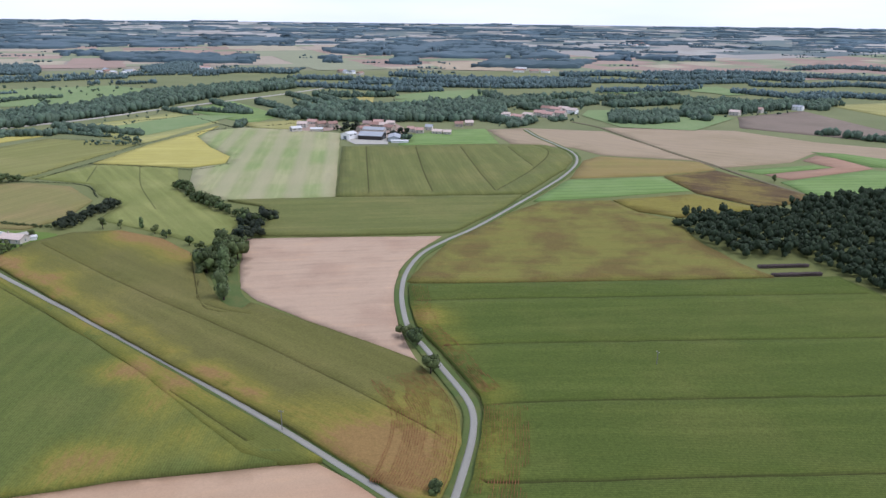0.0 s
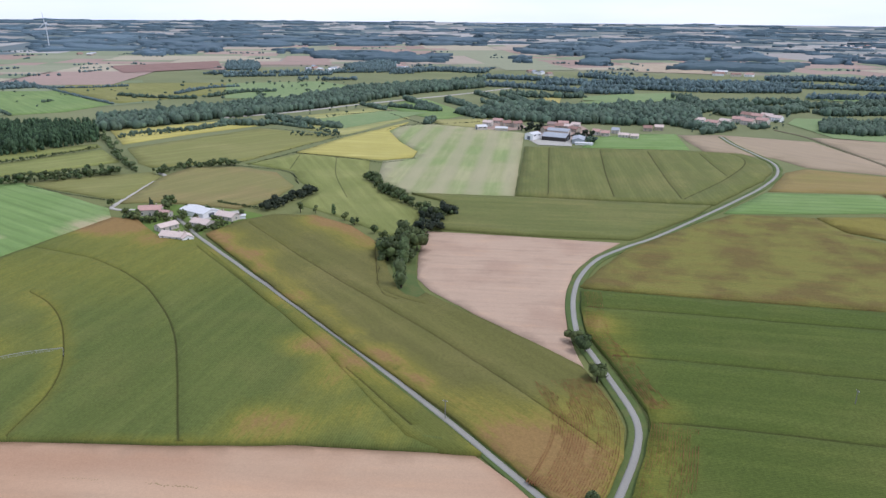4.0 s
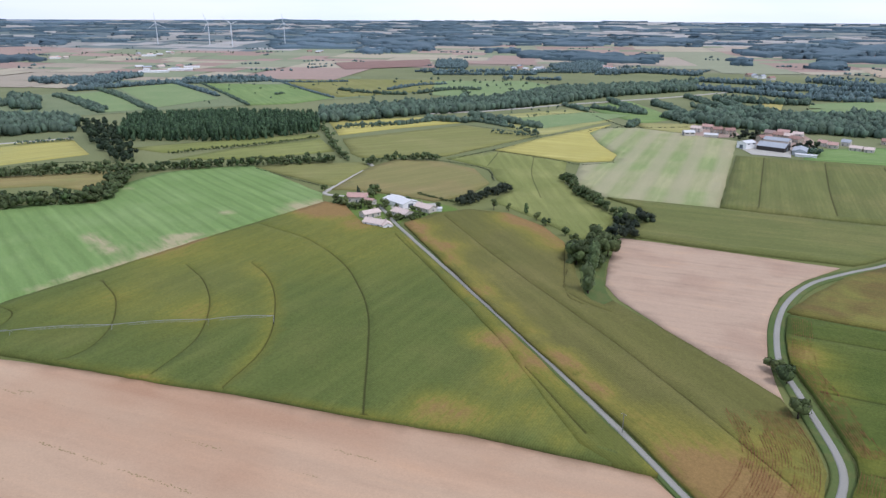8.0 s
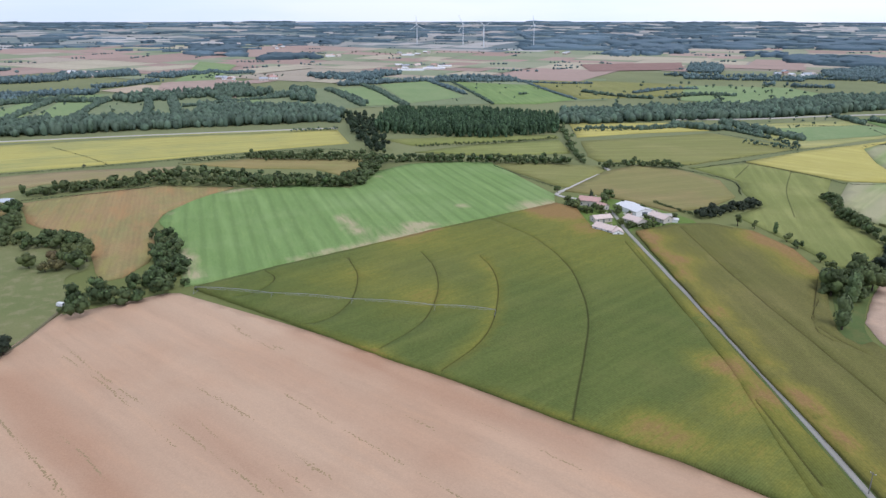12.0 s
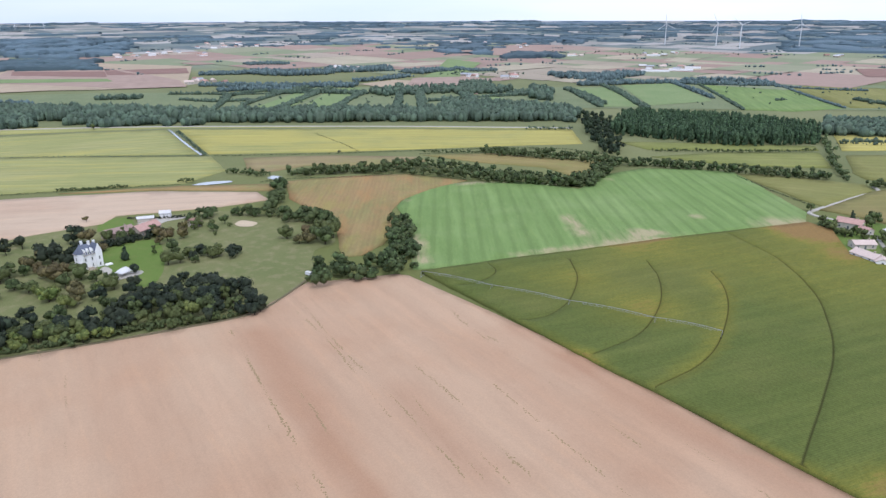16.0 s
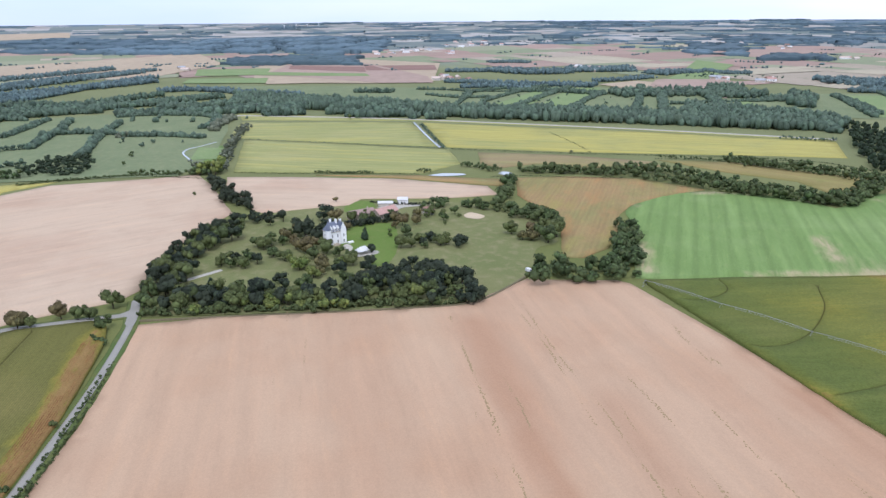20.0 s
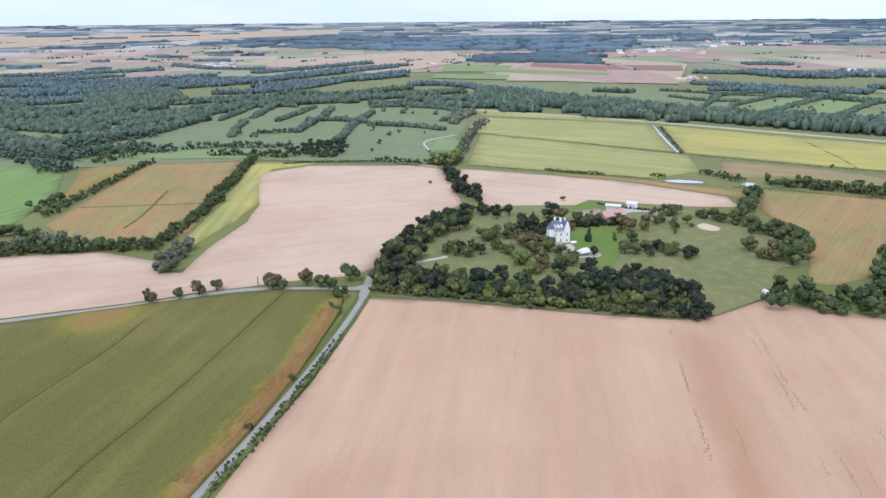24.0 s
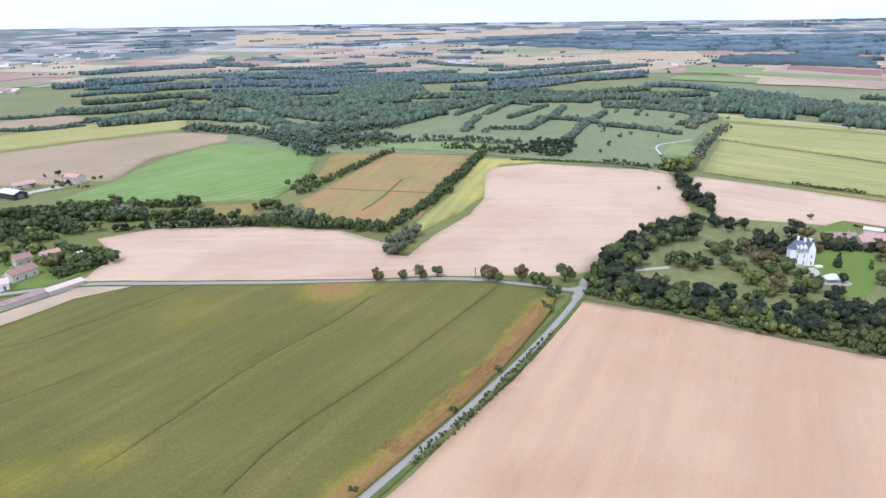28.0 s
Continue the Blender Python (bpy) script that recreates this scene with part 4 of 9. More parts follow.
field("maize_field", "dark green maize field with straight sprayer tracks", "maize_far", 1.4, 98,
      [(-99, 674), (48, 699), (101, 696), (116, 663), (115, 621), (103, 583), (76, 528), (58, 491), (-10, 482), (-75, 476)])
field("maize_field", "olive green crop strip below the tracked field", "maize_far", 1.2, 8,
      [(-113, 383), (-107, 426), (-124, 451), (-148, 462), (-75, 473), (-10, 479), (56, 487), (40, 451), (5, 394), (-60, 385)])
field("cereal_field", "pale green striped young crop field", "pale_green", 0.15, 98,
      [(-259, 727), (-261, 774), (-230, 797), (-172, 784), (-114, 764), (-76, 476), (-149, 463), (-186, 496), (-208, 570), (-186, 591), (-195, 626), (-223, 665)])
field("mustard_field", "bright yellow-green flowering field", "yellow", 0.5, 6,
      [(-298, 584), (-289, 674), (-270, 757), (-259, 804), (-260, 731), (-224, 665), (-193, 621), (-188, 593), (-212, 572), (-255, 579)])
field("meadow", "olive green meadow with worn tracks", "meadow_y", 0.2, 125,
      [(-318, 526), (-294, 581), (-222, 573), (-191, 490), (-155, 448), (-128, 419), (-124, 392), (-127, 360), (-150, 377), (-178, 394), (-214, 414), (-214, 447), (-238, 471), (-264, 509), (-288, 516)])
field("cereal_field", "brown-olive ripe crop field behind the hamlet", "olive_brown", 0.6, 70,
      [(-326, 380), (-350, 457), (-350, 494), (-312, 509), (-273, 498), (-239, 459), (-233, 416), (-245, 391), (-278, 392), (-306, 389)])
field("cereal_field", "yellow-olive crop wedge beside the farm track", "olive", 0.5, 41,
      [(-431, 407), (-412, 433), (-368, 470), (-352, 458), (-331, 389), (-350, 390)])
field("winter_crop_field", "bright green sown field with darker tramlines", "bright_green", 0.2, 160,
      [(-312, 99), (-345, 106), (-395, 121), (-433, 126), (-467, 148), (-482, 170), (-482, 203), (-460, 252), (-432, 264), (-467, 308), (-477, 350), (-461, 386), (-437, 411), (-324, 367), (-307, 349), (-309.6, 292), (-310.2, 197), (-310.6, 149), (-309.5, 112)])
field("stubble_field", "orange-brown stubble field beside the park", "orange", 0.2, 161,
      [(-534, 68), (-537, 110), (-526, 162), (-488, 199), (-470, 162), (-447, 134), (-425, 121), (-390, 111), (-358, 97), (-343, 80), (-344, 69), (-391, 77), (-431, 74), (-480, 62)])
field("bare_field", "broad tan harrowed field with faint green drill lines", "soil_tan", 0.12, 11,
      [(-266, -122), (-274, -85), (-278, -35), (-283, 11), (-292, 25), (-314, 47), (-312, 47), (-309, 89), (-305, 94), (-247, 115), (-197, 131), (-160, 140), (-122, 149), (-88, 159), (-60, 164), (-36, 169), (-13, 152), (-6, 44), (-95, -104), (-126, -105), (-151, -108), (-193, -110), (-248, -121)])
field("maize_field", "wide green maize field reddening along the lane", "maize_olive", 1.5, 7,
      [(-162, -301), (-202, -246), (-236, -204), (-260, -168), (-268, -141), (-262, -132), (-247, -126.8), (-196, -117.6), (-160, -113.7), (-129, -112), (-102, -110.6), (-51, -106), (15, -197), (2, -349), (-102, -304), (-135, -309)])
field("bare_field", "beige bare field between hedges beyond the road", "soil_grey", 0.1, 127,
      [(-150, -332), (-182, -357), (-192, -394), (-222, -385), (-261, -338), (-285, -289), (-281, -247), (-268, -232), (-270, -224), (-305, -235), (-358, -244), (-401, -261), (-460, -299), (-491, -312), (-526, -289), (-546, -220), (-559, -187), (-518, -164), (-439, -128), (-422, -133), (-395, -139), (-342, -141), (-306, -136), (-293, -140), (-270, -175), (-233, -219), (-192, -274)])
field("stubble_field", "orange-brown fallow field with a green path", "orange", 0.2, 26,
      [(-319, -361), (-496, -430), (-529, -357), (-331, -265), (-314, -270), (-294, -322)])
field("meadow", "yellow-green grass strip along the hedge", "meadow_yy", 0.2, 22,
      [(-522, -343), (-532, -318), (-538, -290), (-505, -313), (-474, -304), (-408, -265), (-360, -253), (-311, -247), (-323, -261), (-394, -286)])
field("stubble_field", "small ochre field between hedges", "ochre", 0.2, 19,
      [(-375, -405), (-453, -465), (-486, -472), (-500, -439), (-406, -408)])
field("winter_crop_field", "rounded bright green crop field", "bright_green", 0.2, 179,
      [(-225, -509), (-280, -534), (-370, -594), (-432, -610), (-481, -599), (-470, -521), (-436, -465), (-372, -409), (-313, -383), (-279, -420), (-245, -471)])
field("stubble_field", "ochre strip below the green field", "ochre", 0.2, 136,
      [(-275, -411), (-311, -381), (-277, -357), (-260, -387)])
field("bare_field", "grey-brown tilled field", "soil_brown", 0.15, 167,
      [(-195, -752), (-286, -750), (-367, -744), (-469, -713), (-491, -625), (-436, -616), (-356, -600), (-283, -538), (-250, -562), (-222, -594), (-158, -625)])
field("mustard_field", "pale yellow ripe field", "yellow_pale", 0.3, 165,
      [(-188, -886), (-336, -871), (-433, -871), (-533, -806), (-487, -733), (-373, -755), (-292, -764), (-202, -777)])
field("bare_field", "pinkish tilled field", "soil_brown", 0.2, 176,
      [(-222, -1023), (-387, -994), (-464, -1005), (-483, -908), (-344, -889), (-195, -914)])
field("bare_field", "pale beige field behind the park", "soil_grey", 0.1, 82,
      [(-549, -161), (-547, -117), (-536, -27), (-507, 43), (-481, 49), (-474, 16), (-473, -24), (-474, -48), (-456.7, -53.9), (-445.1, -90.5), (-437.4, -105.9), (-450, -120.3), (-484.6, -138.5), (-520.8, -154.4)])
field("stubble_field", "orange stubble strip", "orange", 0.2, 82,
      [(-552, -91), (-547, -9), (-529, 57), (-507, 56), (-511, 43), (-540, -27)])
field("meadow", "light green mown marsh meadow", "meadow_l", 0.2, 92,
      [(-760, -215), (-859, -227), (-855, -109), (-844, -21), (-677, 8), (-705, -91), (-736, -194)])
field("meadow", "yellow ripe marsh meadow with dark wheel marks", "meadow_yy", 0.2, 74,
      [(-843, -7), (-804, 92), (-763, 211), (-718, 317), (-681, 403), (-598, 367), (-613, 299), (-625, 227), (-643, 127), (-673, 17)])
field("meadow", "pale green marsh meadow", "meadow_l", 0.2, 75,
      [(-568, -161), (-729, -192), (-699, -90), (-661, 19), (-593, 27), (-555, -5), (-561, -74)])
field("stubble_field", "ochre rough meadow by the pond", "ochre_p", 0.2, 77,
      [(-644, 45), (-626, 123), (-591, 195), (-571, 194), (-562, 158), (-589, 92), (-572, 57), (-597, 44)])
field("stubble_field", "tan-yellow field between two hedges", "ochre_y", 0.2, 45,
      [(-598, 200), (-584, 261), (-550, 293), (-515, 341), (-461, 284), (-510, 277), (-547, 236)])
field("meadow", "pale strip of grass beyond the marsh", "meadow_l", 0.2, 72,
      [(-945, -255), (-880, -41), (-787, 218), (-698, 407), (-685, 400), (-775, 215), (-858, -13), (-878, -231)])
field("meadow", "long yellow-green meadow between hedges", "meadow_y", 0.2, 55,
      [(-595, 407), (-554, 487), (-504, 567), (-486, 552), (-520, 470), (-547, 407)])
field("meadow", "long yellow-green meadow between hedges", "meadow_y", 0.2, 62,
      [(-517, 389), (-511, 462), (-478, 544), (-422, 498), (-457, 431)])
field("mustard_field", "narrow yellow strip between rows of small trees", "yellow", 0.3, 65,
      [(-550, 642), (-471, 747), (-415, 720), (-454, 642), (-477, 571)])
field("meadow", "wide dull green field", "olive", 0.3, 57,
      [(-460, 556), (-403, 706), (-354, 697), (-300, 682), (-322, 534), (-381, 486), (-402, 498)])
field("meadow", "green meadow by the river road", "meadow_l", 0.2, 43,
      [(-421, 774), (-354, 927), (-269, 839), (-296, 689), (-341, 706)])
field("meadow", "bright meadow beside the river belt", "meadow_g", 0.2, 46,
      [(-349, 945), (-321, 1063), (-207, 903), (-228, 831), (-260, 856)])
field("mustard_field", "small yellow strip by the farm", "yellow_pale", 0.3, 9,
      [(-242, 833), (-175, 867), (-171, 788), (-218, 796)])
field("cereal_field", "wide olive and ochre mottled bean field", "mottled", 0.8, 4,
      [(-17, 311), (-10, 336), (3, 374), (42, 436), (68, 468), (117, 474), (128, 443), (147, 425), (146, 380), (155, 342), (164, 324), (115, 319), (32, 313)])
field("maize_field", "broad green maize field with straight wheel tracks", "maize_green", 1.5, 4,
      [(-16, 306), (31, 309), (162, 319), (195, 323), (203, 296), (216, 237), (234, 191), (176, 133), (83, 109), (-2, 138), (7, 154), (9, 162), (12, 181), (14, 198), (13, 206), (-1, 240), (-10, 260), (-14, 281)])
field("winter_crop_field", "bright green field", "bright_green", 0.2, 9,
      [(62, 471), (98, 541), (176, 556), (184, 509), (119, 487)])
field("stubble_field", "dark brown withered field", "dark_brown", 0.4, 151,
      [(179, 558), (231, 583), (266, 497), (255, 478), (218, 461), (186, 500)])
field("mustard_field", "yellow-olive field patch", "mottled_y", 0.4, 173,
      [(119, 477), (183, 497), (215, 457), (153, 433), (129, 447)])
field("stubble_field", "ochre stubble strip", "ochre", 0.2, 3,
      [(125, 621), (145, 644), (230, 622), (233, 588), (178, 562), (101, 547)])
field("bare_field", "light brown tilled field near the village", "soil_brown", 0.15, 139,
      [(49, 801), (95, 817), (183, 798), (231, 628), (147, 650), (128, 688), (68, 707)])
field("bare_field", "wide tan-brown tilled plain", "soil_brown", 0.15, 151,
      [(187, 829), (337, 814), (392, 739), (500, 672), (452, 602), (396, 643), (358, 672), (314, 625), (238, 595), (215, 669)])
field("winter_crop_field", "green crop strip", "bright_green", 0.2, 14,
      [(251, 586), (328, 613), (340, 603), (263, 571)])
field("bare_field", "pinkish bare strip", "soil_pink", 0.15, 15,
      [(265, 569), (343, 603), (328, 633), (355, 660), (366, 646), (374, 600), (279, 551)])
field("winter_crop_field", "green crop field by the wood", "bright_green", 0.2, 6,
      [(267, 542), (367, 593), (435, 578), (378, 497), (269, 494)])
field("winter_crop_field", "narrow green crop strip", "bright_green", 0.2, 119,
      [(359, 678), (385, 671), (452, 602), (441, 588), (378, 608)])
field("bare_field", "grey tilled field", "soil_dark", 0.15, 138,
      [(390, 936), (513, 1013), (519, 823), (561, 758), (523, 704), (416, 786), (353, 837)])
field("mustard_field", "pale yellow field", "yellow_pale", 0.2, 128,
      [(586, 1089), (703, 1130), (791, 1086), (638, 868), (601, 960)])
field("meadow", "green pasture in front of the farm", "bright_green", 0.2, 13,
      [(-46, 710), (-45, 753), (9, 798), (47, 809), (56, 706), (-46, 690)])
field("meadow", "bright green pasture between hedges", "bright_green", 0.2, 109,
      [(-515, -485), (-547, -485), (-569, -433), (-587, -379), (-555, -361), (-534, -420)])
field("meadow", "bright green pasture by the creek", "bright_green", 0.2, 164,
      [(-618, -208), (-670, -229), (-700, -216), (-693, -204), (-624, -189), (-604, -194)])
field("meadow", "light pasture strip of the valley", "meadow_g", 0.4, 147,
      [(-1088, 904), (-1105, 936), (-1010, 1017), (-709, 840), (-709, 752), (-747, 703)])
field("meadow", "dull pasture of the valley", "olive", 0.4, 148,
      [(-1007, 1019), (-902, 1123), (-724, 1200), (-636, 1034), (-707, 850)])

# ---- roads, tracks and ditches ----
line("lane", "narrow grey asphalt lane to the hamlet", "asphalt", 2.2, 1.2,
      [(-273.1, 364.0), (-254.8, 348.9), (-231.7, 329.1), (-162.5, 275.7), (-93.1, 221.7), (-48.7, 185.0), (-24.6, 164.0), (-2.6, 144.6)])
line("lane", "winding grey asphalt lane between crops", "asphalt", 2.3, 2.2,
      [(-1.0, 128.6), (1.6, 143.6), (3.9, 154.0), (8.2, 173.5), (10.0, 186.7), (10.0, 196.4), (7.7, 206.3), (1.7, 221.8), (-6.5, 241.8), (-12.8, 256.3), (-16.8, 278.0), (-18.9, 301.0), (-17.9, 326.1), (-11.5, 354.5), (1.9, 379.1), (19.0, 404.7), (43.3, 449.2), (73.6, 507.3), (101.1, 564.6), (118.6, 615.8), (122.8, 660.3), (113.7, 703.6), (100.3, 756.1), (93.2, 804.3)])
line("lane", "straight asphalt lane lined by low bushes", "asphalt", 2.8, 1.8,
      [(-95.0, -108.7), (-125.9, -110.1), (-153.3, -111.4), (-193.7, -114.3), (-229.2, -118.3), (-263.7, -123.9), (-292.5, -132.5)])
line("road", "country road past the park gate", "asphalt", 4.0, 1.5,
      [(-276.6, -128.5), (-273.3, -139.6), (-267.2, -159.9), (-259.9, -179.5), (-247.1, -198.1), (-230.8, -215.6), (-173.6, -293.6), (-157.8, -316.3), (-145.6, -330.1), (-131.4, -339.0), (-100.8, -358.8)])
line("track", "white gravel drive through the park", "gravel", 2.6, 0,
      [(-287.9, -130.8), (-299.8, -129.9), (-311.7, -124.2), (-319.6, -116.1), (-331.1, -105.1)])
line("track", "narrow dirt track beside the tan field", "dirt", 1.3, 0,
      [(-270.1, -122.4), (-273.4, -87.1), (-276.4, -39.6), (-280.0, -3.2), (-285.4, 19.3), (-303.2, 36.3), (-325.6, 52.9)])
line("farm_track", "pale gravel farm track", "gravel", 2.8, 0,
      [(-293.4, 373.0), (-309.7, 368.3), (-322.7, 367.8), (-329.5, 385.9), (-344.4, 431.6), (-347.5, 458.2), (-364.4, 472.7)])
line("farm_track", "grassy farm track across the plain", "dirt", 3.5, 0,
      [(158.6, 874.4), (182.8, 828.7), (195.6, 770.7), (222.2, 657.6), (234.7, 617.4), (249.3, 555.3), (265.1, 498.9)])
line("farm_track", "pale river embankment track", "gravel", 4.5, 0,
      [(-488.4, 767.3), (-430.9, 846.5), (-378.5, 956.9), (-267.9, 1155.6), (-187.1, 1339.4)])
line("farm_track", "pale lane along the marsh", "gravel", 6, 0,
      [(-921.8, -249.1), (-874.9, -41.3), (-778.7, 215.7), (-690.8, 409.1)])
line("ditch", "dark drainage ditch across the yellow marsh", "water", 2.4, 0,
      [(-843.8, -17.5), (-745.8, -2.5), (-670.2, 11.2)])
line("ditch", "narrow winding stream", "water", 1.8, 0,
      [(-715.5, -217.4), (-693.2, -225.9), (-675.7, -233.5), (-655.2, -231.2), (-632.4, -219.6), (-616.6, -210.7)])

line("field_edge", "pale worn edge between the green field and maize", "straw", 1.5, 0,
      [(-308.0, 103.0), (-309.2, 149.0), (-308.7, 196.0), (-309.2, 245.0), (-308.0, 290.0), (-305.8, 345.0)])
line("grass_path", "green grassy path across the fallow field", "grass", 1.8, 0,
      [(-325.1, -308.1), (-353.0, -317.8), (-413.7, -346.5)])
line("grass_path", "green grassy path across the fallow field", "grass", 1.3, 0,
      [(-358.0, -371.6), (-375.6, -332.2), (-393.5, -292.8)])

# ---- yards, lawns, ponds and pastures ----
def patch(name, label, mat, high, pts):
    """A sheet of grass, gravel, soil or water with a soft outline."""
    p = np.asarray(pts, float)
    soft = name in ("lawn", "park_lawn", "pond", "sand_arena", "creek_bank", "terrace", "garden", "road_junction")
    loop = curve(np.vstack([p, p[:1]]), max(3.0, np.hypot(*p.T).min() / 60))[:-1] if soft else p
    lo, hi = loop.min(0), loop.max(0)
    step = max(np.hypot(*p.T).min() / 30, math.sqrt(np.prod(hi - lo) / 2500))
    gx, gy = np.meshgrid(np.arange(lo[0], hi[0], step), np.arange(lo[1], hi[1], step))
    q = np.stack([gx.ravel(), gy.ravel()], 1)
    q = q[inside(q, loop)]
    q = q[gap(q, loop) > step * 0.3]
    n = len(loop)
    vs, _, fs, _, _, _ = delaunay_2d_cdt([Vector(v) for v in np.vstack([loop, q])], [(i, (i + 1) % n) for i in range(n)], [], 1, 1e-4)
    vs = np.array([tuple(v) for v in vs])
    tri = np.array([f for f in fs if len(f) == 3])
    z = rise(vs[:, 0], vs[:, 1]) + high
    me = mesh_of(name, np.column_stack([vs, z]), tri, mat)
    ob = tagged(new(name, me), label, name.replace("_", " "), kind="structure")
    return ob


def crop_rows(pts, count, spacing, side):
    """Withered maize rows along a headland, each a rough standing strip."""
    c = curve(pts, 1.6)
    nrm = normals2d(c)
    vs, fs, n = [], [], 0
    for k in range(count):
        p = c + nrm * side * (0.4 + k * spacing)
        m = len(p)
        top = 1.62 + rng.uniform(-0.2, 0.18, m)
        w = 0.24 * rng.uniform(0.7, 1.2, m)[:, None]
        rows = [np.column_stack([p - nrm * w, np.full(m, 0.9)]), np.column_stack([p + rng.normal(size=p.shape) * 0.05, top + 0.16]), np.column_stack([p + nrm * w, np.full(m, 0.9)])]
        vs += rows
        for j in range(2):
            for i in range(m - 1):
                if ripple(p[i:i + 1], 26, k // 3)[0] < -0.75 + 0.35 * k / count:
                    continue
                a, b = n + j * m + i, n + (j + 1) * m + i
                fs += [(a, a + 1, b), (b, a + 1, b + 1)]
        n += 3 * m
    me = mesh_of("maize_rows", np.vstack(vs), np.array(fs), WITHERED)
    return tagged(new("maize_rows", me), "withered brown maize rows along the headland", "maize", kind="stuff")


def weeds(pts, width=0.5, share=0.75):
    """Weeds in a broken line along a drill row: low tufts of leaves."""
    c = curve(pts, 0.55)
    vs, fs, n = [], [], 0
    thin = ripple(c, 16, len(pts) + int(abs(c[0, 1])))
    for p, m in zip(c, thin):
        if m < 0.9 - 1.6 * share or rng.uniform() < 0.12:
            continue
        x, y = p + rng.normal(size=2) * width * 0.32
        k = 6
        a = np.arange(k) * 6.2832 / k + rng.uniform(0, 1)
        e = rng.uniform(0.16, 0.42, k) * width * 1.15
        ring = np.column_stack([x + np.cos(a) * e * 1.5, y + np.sin(a) * e, np.full(k, 0.2)])
        vs.append(np.vstack([ring, [(x, y, 0.23 + rng.uniform(0, 0.04))]]))
        fs += [(n + i, n + (i + 1) % k, n + k) for i in range(k)]
        n += k + 1
    me = mesh_of("weeds", np.vstack(vs), np.array(fs), WEED)
    return tagged(new("weeds", me), "broken line of green weeds across bare soil", "weeds", kind="stuff")


# ---- far country ----
def bocage(name, label, high, spacing, row_gap, cover, lean, pts):
    """Wooded meadows: rows of hedge trees one behind the other, with gaps."""
    poly = np.asarray(pts, float)
    c = poly.mean(0)
    r = np.hypot(*c)
    a = math.atan2(c[1], c[0]) + math.pi / 2 + radians(lean)
    u, v = np.array((math.cos(a), math.sin(a))), np.array((-math.sin(a), math.cos(a)))
    s, t = (poly - c) @ u, (poly - c) @ v
    places = []
    k = t.min()
    while k < t.max():
        for x in np.arange(s.min(), s.max(), spacing * 0.42):
            places.append(c + u * x + v * (k + rng.normal() * spacing * 0.16 + 8 * math.sin(x / 120 + k)))
        k += row_gap * rng.uniform(0.55, 1.5)
    k = s.min()
    while k < s.max():
        for y in np.arange(t.min(), t.max(), spacing * 0.42):
            places.append(c + v * y + u * (k + rng.normal() * spacing * 0.25 + y * 0.5))
        k += row_gap * rng.uniform(1.4, 3.0) if row_gap > 100 else row_gap * rng.uniform(3.5, 7.0)
    q = np.array(places)
    q = q[inside(q, poly)]
    keep = ripple(q, row_gap * 5, len(q)) > np.quantile(ripple(q, row_gap * 5, len(q)), 1 - cover)
    q = q[keep & (rng.uniform(size=len(q)) > 0.05)]
    h = high * rng.uniform(0.5, 1.1, len(q))
    w = np.maximum(h, spacing * 0.8) * rng.uniform(0.8, 1.2, len(q))
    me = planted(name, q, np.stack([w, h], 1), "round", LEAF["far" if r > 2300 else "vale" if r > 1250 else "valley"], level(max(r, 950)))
    return tagged(new(name, me), label, "woodland", kind="stuff")


def far_woods():
    """Woods and hedges of the plain, band behind band to the rim, sector by sector."""
    for sector in range(14):
        vs, fs, tints, n = [], [], [], 0
        for k in range(92):
            deg = -42 + 15 * (sector + rng.uniform())
            az, r = radians(deg), 1950 + 2960 * rng.uniform() ** 0.7
            c = np.array((-math.sin(az), math.cos(az))) * r
            open_land = ripple(c[None], 1500, 5)[0]
            if r < 2900 and open_land < 0.3:
                continue
            if deg > 80 and r > 3500 and rng.uniform() < 0.6:
                continue
            if deg > 108 and (r > 3300 or open_land < 0.5) and rng.uniform() < 0.62:
                continue
            long = rng.uniform(40, 190) * (0.5 + (r - 1900) / 1700)
            deep = rng.uniform(8, 28) * (0.5 + (r - 1900) / 1700)
            turn = az + rng.normal() * 0.2
            u, v = np.array((math.cos(turn), math.sin(turn))), np.array((-math.sin(turn), math.cos(turn)))
            ring = []
            for i in range(10):
                a = 6.2832 * i / 10
                ring.append(c + u * math.cos(a) * long / 2 * rng.uniform(0.6, 1.2) + v * math.sin(a) * deep / 2 * rng.uniform(0.5, 1.4))
            ring = np.array(ring)
            if np.hypot(*ring.T).max() > 4940:
                continue
            verts, tri, tint = canopy_points(rng.uniform(6, 12), 11 + (r - 1900) / 260, ring)
            vs.append(verts), fs.append(tri + n), tints.append(tint)
            n += len(verts)
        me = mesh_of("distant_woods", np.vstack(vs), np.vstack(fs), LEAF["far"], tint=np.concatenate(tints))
        tagged(new("distant_woods", me), "distant woods of the plain with blue haze in their colour", "wood", kind="stuff")
    # hedge trees of the plain, in short rows
    p = []
    for k in range(330):
        az, r = radians(rng.uniform(-42, 165)), rng.uniform(1650, 3600)
        c, turn = np.array((-math.sin(az), math.cos(az))) * r, az + rng.normal() * 0.5 + (1.3 if rng.uniform() < 0.25 else 0)
        for i in range(int(rng.integers(1, 12))):
            p.append(c + np.array((math.cos(turn), math.sin(turn))) * i * rng.uniform(7, 12))
    p = np.array(p)
    size = np.stack([rng.uniform(6, 13, len(p)), rng.uniform(3, 8, len(p))], 1)
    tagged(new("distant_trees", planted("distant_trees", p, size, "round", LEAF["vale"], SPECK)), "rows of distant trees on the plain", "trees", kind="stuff")


